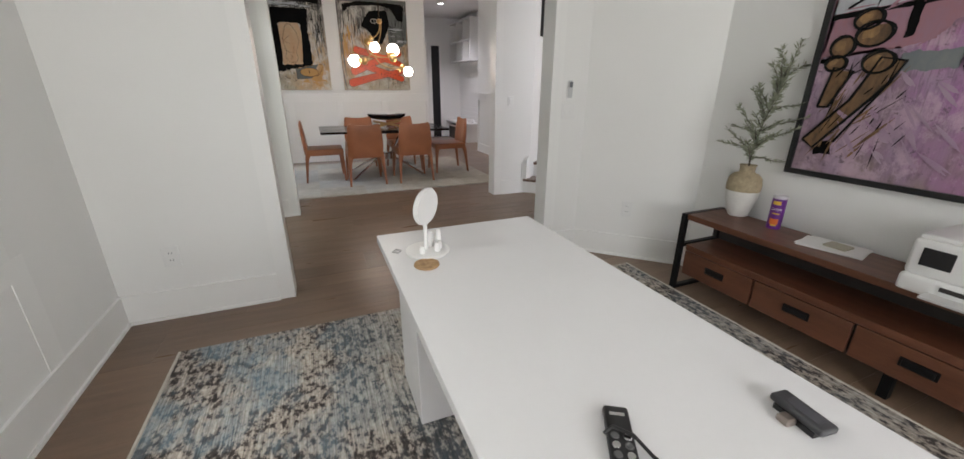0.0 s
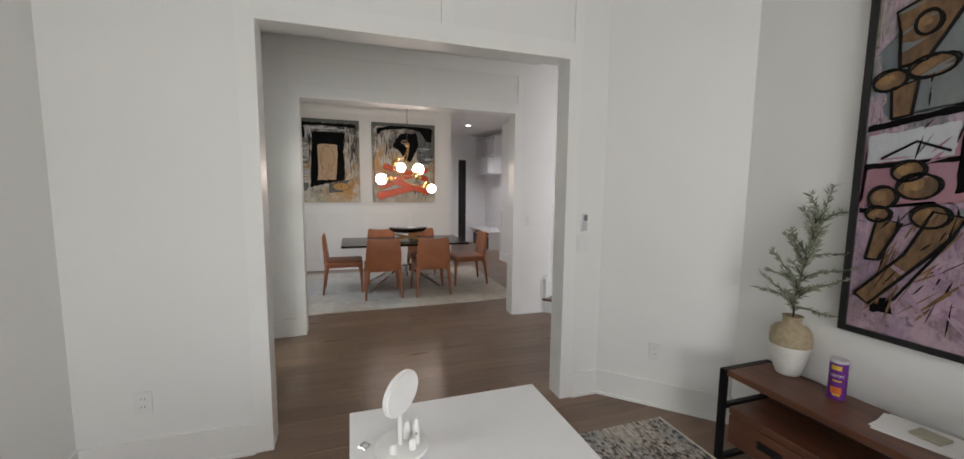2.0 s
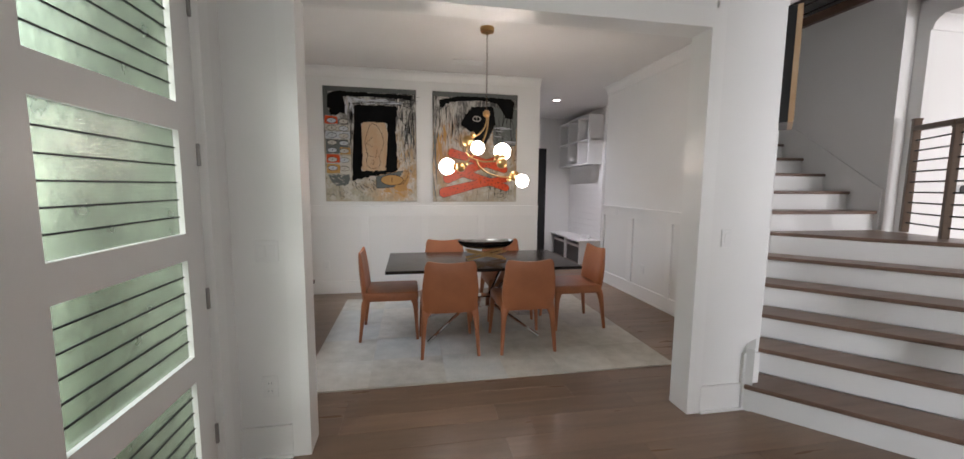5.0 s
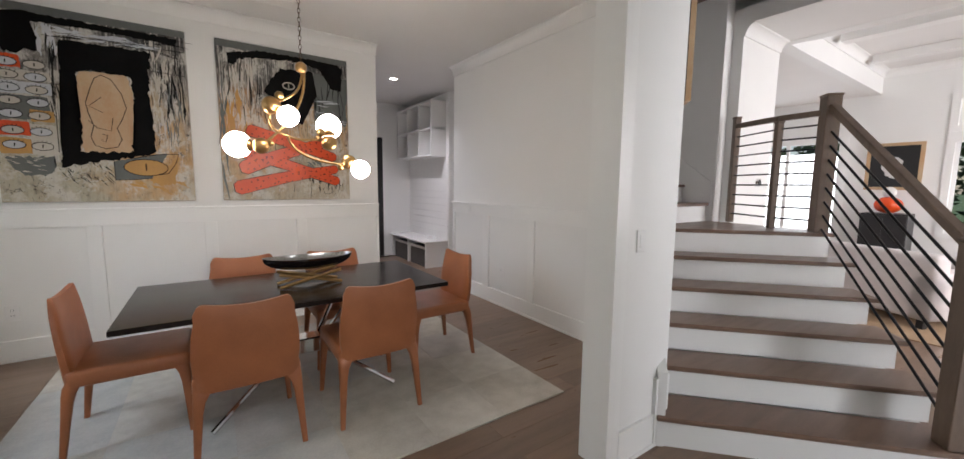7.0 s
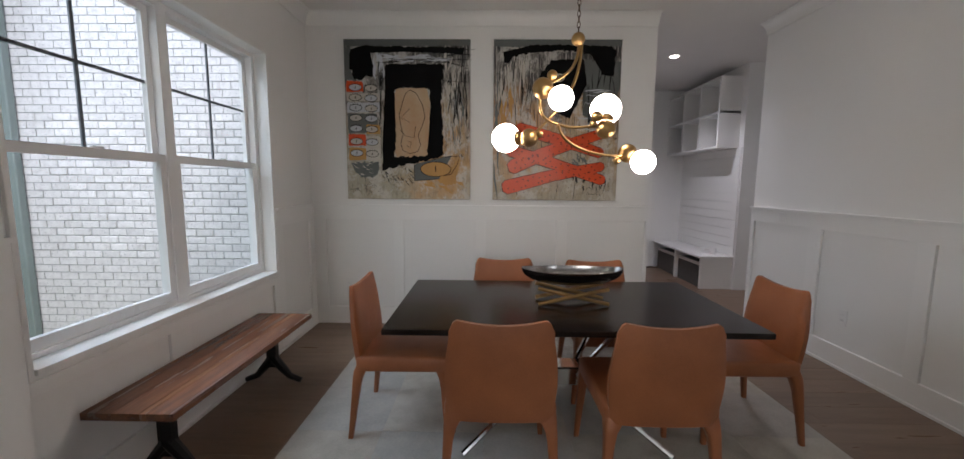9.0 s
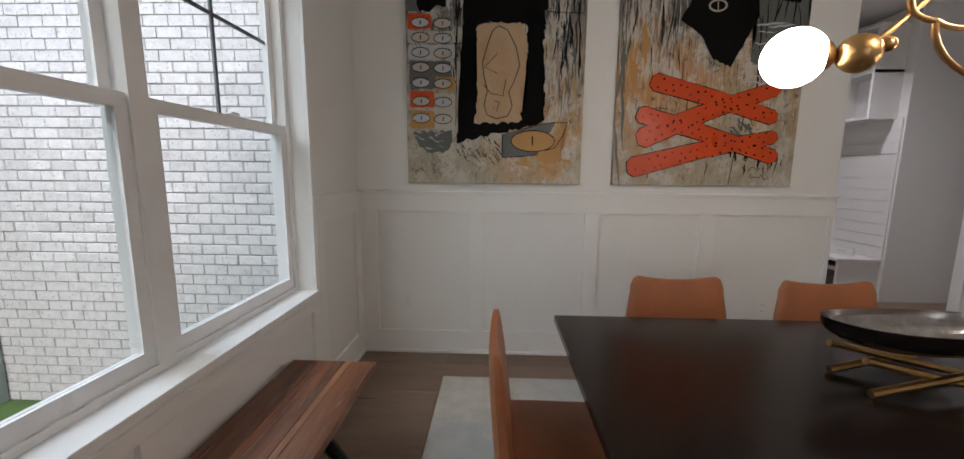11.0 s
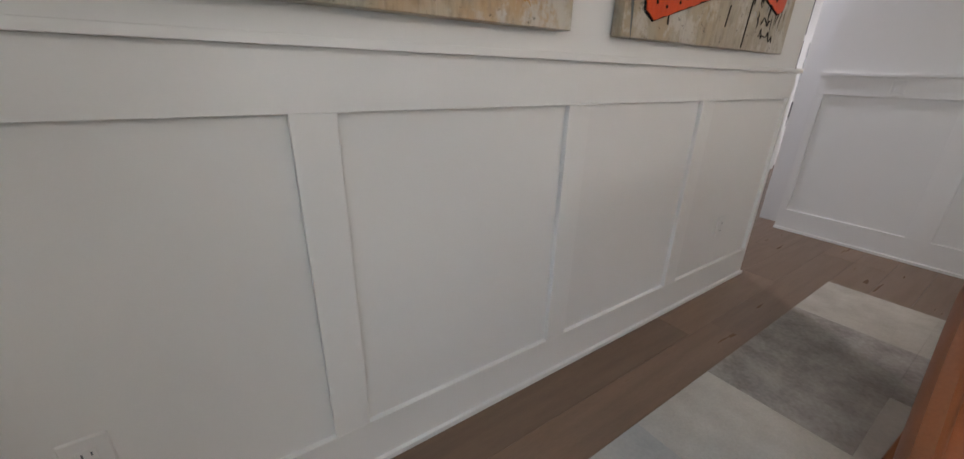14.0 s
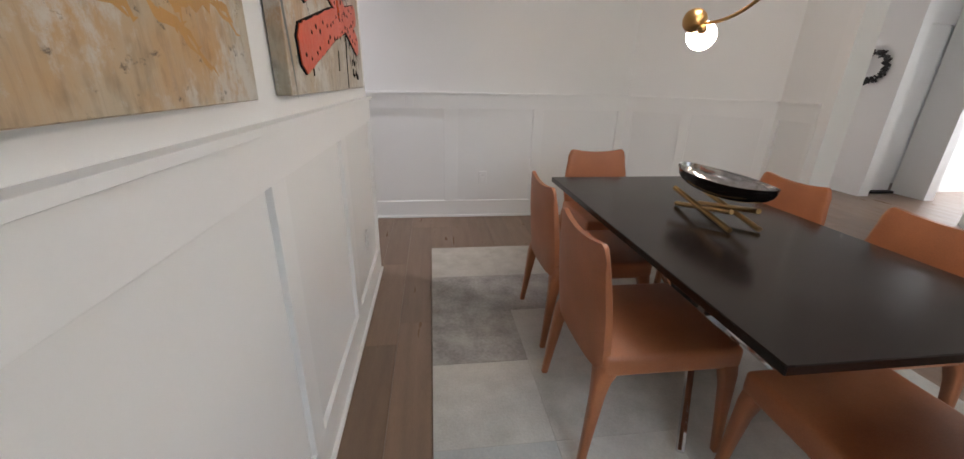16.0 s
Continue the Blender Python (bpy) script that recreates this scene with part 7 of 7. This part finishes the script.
part("frame", boxes((-0.34, 0.0, 0.0, 0.34, 0.03, 0.05), (-0.34, 0.0, 0.73, 0.34, 0.03, 0.78), (-0.34, 0.0, 0.05, -0.29, 0.03, 0.73), (0.29, 0.0, 0.05, 0.34, 0.03, 0.73)), P_TAN, lp, "pale wooden frame")
part("print", B(-0.29, 0.0, 0.05, 0.29, 0.012, 0.73), M_BLACK, lp, "dark print")
part("pattern", daub(ell(0.02, 0.38, 0.12, 0.19, 20), 0.0135, 0.001, 0.03, 0.04, 5), M_CHALK, lp, "pale mottled shape")
for nm, y0, y1, z0, z1 in (("window_3", 2.4, 4.42, 0.8, 2.2), ("window_4", 2.4, 4.42, 2.45, 2.85), ("window_5", 5.75, 7.4, 0.45, 2.3)):
    wv_ = thing(nm, "white framed living room window", "window", (LX, (y0 + y1) / 2, z0))
    tagged(wv_, kind="structure")
    hh, ww = z1 - z0, (y1 - y0) / 2
    part("window_frame", boxes((-0.02, -ww - 0.09, -0.09, 0.0, -ww, hh + 0.09), (-0.02, ww, -0.09, 0.0, ww + 0.09, hh + 0.09), (-0.02, -ww, hh, 0.0, ww, hh + 0.09), (-0.02, -ww, -0.09, 0.0, ww, 0.0), (0.04, -0.03, 0.0, 0.08, 0.03, hh), (0.04, -ww, 0.0, 0.08, -ww + 0.05, hh), (0.04, ww - 0.05, 0.0, 0.08, ww, hh)), M_TRIM, wv_)
    for a, b in ((-ww + 0.05, -0.03), (0.03, ww - 0.05)):
        g = part("pane", B(0.055, a, 0.0, 0.061, b, hh), M_GLASS, wv_)
        g.visible_shadow = False
wr = thing("wreath", "round dark wreath on the white hall wall", "wreath", (4.78, 2.06, 1.61))
rw = bmesh.new()
rnd = random.Random(3)
for k in range(60):
    a = 2 * math.pi * k / 60
    c = Vector((0.17 * math.cos(a), 0, 0.17 * math.sin(a)))
    for j in range(3):
        d_ = Vector((rnd.uniform(-1, 1), rnd.uniform(0.0, 0.5), rnd.uniform(-1, 1))) * 0.05
        tube(rw, [c, c + d_], 0.012, 4)
part("twigs", rw, M_BLACK, wr)

# ---- outside ----
ground = structure("ground", B(-300, -300, -0.55, 300, 300, -0.45), M_GRASS, "green lawn reaching to the trees", "ground")


def tree(x, y, h, seed):
    t = thing("tree", "leafy green tree outside the house", "tree", (x, y, -0.45), group="garden trees")
    rnd = random.Random(seed)
    tk = bmesh.new()
    tube(tk, [(0, 0, 0), (0.05, 0.03, h * 0.3), (0.0, 0.1, h * 0.6), (0.1, 0.0, h * 0.9)], 0.1, 8, radii=[0.16, 0.12, 0.08, 0.03])
    tips = []
    for k in range(12):
        z = h * (0.2 + 0.06 * k)
        a = rnd.uniform(0, 6.28)
        ln = h * rnd.uniform(0.18, 0.32)
        tip = Vector((math.cos(a) * ln, math.sin(a) * ln, z + h * 0.12))
        tube(tk, [(0.03, 0.05, z), tuple(tip * 0.6 + Vector((0, 0, z * 0.4))), tuple(tip)], 0.03, 5, radii=[0.05, 0.03, 0.012])
        tips.append(tip)
    part("trunk", tk, M_STEM, t, smooth=60)
    cr = bmesh.new()
    for tip in tips:
        for k in range(220):
            c = tip + Vector((rnd.gauss(0, 0.09 * h), rnd.gauss(0, 0.09 * h), rnd.gauss(0, 0.07 * h)))
            u = Vector((rnd.uniform(-1, 1), rnd.uniform(-1, 1), rnd.uniform(-0.6, 0.6))).normalized() * rnd.uniform(0.10, 0.22)
            w = u.orthogonal().normalized() * u.length * 0.45
            cr.faces.new([cr.verts.new(q) for q in (c - u, c + w, c + u, c - w)])
    part("crown", cr, M_FOLIAGE, t)


for k, (x, y, h) in enumerate(((15.5, 3.0, 6.5), (17.5, 4.2, 8), (14.8, 1.2, 5.5), (18.5, 2.0, 9), (17, 6.8, 7.5), (20, 5.5, 9), (-6.5, 3.0, 6), (-8.5, 0.5, 7.5), (-9.5, 5.5, 8))):
    tree(x, y, h, 200 + k)

# brick wing past the dining window
wing = structure("brick_wing", B(-3.60, 8.008, -0.5, -0.85, 8.3, 5.5), M_MORTAR, "whitewashed brick wing of the house", "house")
BL, BH, MJ = 0.168, 0.066, 0.009


def brick_mesh(name, length):
    bm = B(0, 0, 0, length, 0.05, BH, bev=0.004)
    return mesh_of(name, bm, M_BRICK)


full, half_b = brick_mesh("brick_full", BL), brick_mesh("brick_half", BL / 2 - MJ / 2)
rest = bmesh.new()
rnd = random.Random(21)
row = 0
z = -0.44
while z < 4.6:
    x = -3.595
    first = row % 2
    while x < -0.86:
        me = half_b if first else full
        ln = BL / 2 - MJ / 2 if first else BL
        first = 0
        if x + ln > -0.84:
            break
        dy = rnd.uniform(-0.003, 0.003)
        if 0.62 < z < 2.1 and x > -3.25:
            piece("brick", me, wing, (x, 8.0 + dy, z))
        else:
            box(rest, x, 8.0 + dy, z, x + ln, 8.03, z + BH)
        x += ln + MJ
    z += BH + MJ
    row += 1
rest_o = part("far_bricks", rest, M_BRICK, wing)
rest_o["kind"] = "stuff"
ds = thing("downspout", "grey-green painted metal downspout at the brick corner", "downspout", (-3.54, 7.995, -0.45))
M_SPOUT = mat("grey_green_metal", (0.23, 0.27, 0.26), 0.45, var=0.06, bump=0.02)
part("pipe", B(-0.045, -0.075, 0.0, 0.045, -0.004, 5.6, bev=0.008), M_SPOUT, ds)
for z in (1.0, 3.4):
    part("strap", boxes((-0.055, -0.079, z, 0.055, -0.0752, z + 0.03)), M_SPOUT, ds)

# ---- floor planks, last ----
PWID = 0.185
pl_mesh = {}


def plank(length):
    key = round(length, 2)
    if key not in pl_mesh:
        bm = bmesh.new()
        c = 0.0007
        lo = [bm.verts.new(v) for v in ((0, 0, -0.012), (key, 0, -0.012), (key, PWID - 0.001, -0.012), (0, PWID - 0.001, -0.012))]
        md = [bm.verts.new((v.co.x, v.co.y, -c)) for v in lo]
        hi = [bm.verts.new((min(max(v.co.x, c), key - c), min(max(v.co.y, c), PWID - 0.001 - c), 0)) for v in lo]
        for A, Bq in ((lo, md), (md, hi)):
            for i in range(4):
                bm.faces.new((A[i], A[(i + 1) % 4], Bq[(i + 1) % 4], Bq[i]))
        bm.faces.new(hi)
        pl_mesh[key] = mesh_of("plank", bm, M_PLANK)
    return pl_mesh[key]


rnd = random.Random(9)
far = bmesh.new()
y = -2.45
while y < 11.0:
    x = -0.84
    first = True
    near = 1.9 < y < 8.2
    while x < 10.5:
        ln = rnd.choice((1.0, 1.2, 1.4, 1.6, 1.8, 2.0))
        if first:
            ln = rnd.choice((0.4, 0.8, 1.2, 1.6))
            first = False
        if near and x < 5.0:
            piece("plank", plank(ln), floor, (x, y, 0))
        elif x < 4.8 or y > 1.9:
            box(far, x, y, -0.012, min(x + ln, LX) - 0.001, y + PWID - 0.001, 0)
        x += ln + 0.0005
    y += PWID
fo = part("far_planks", far, M_PLANK, floor)
fo["kind"] = "stuff"
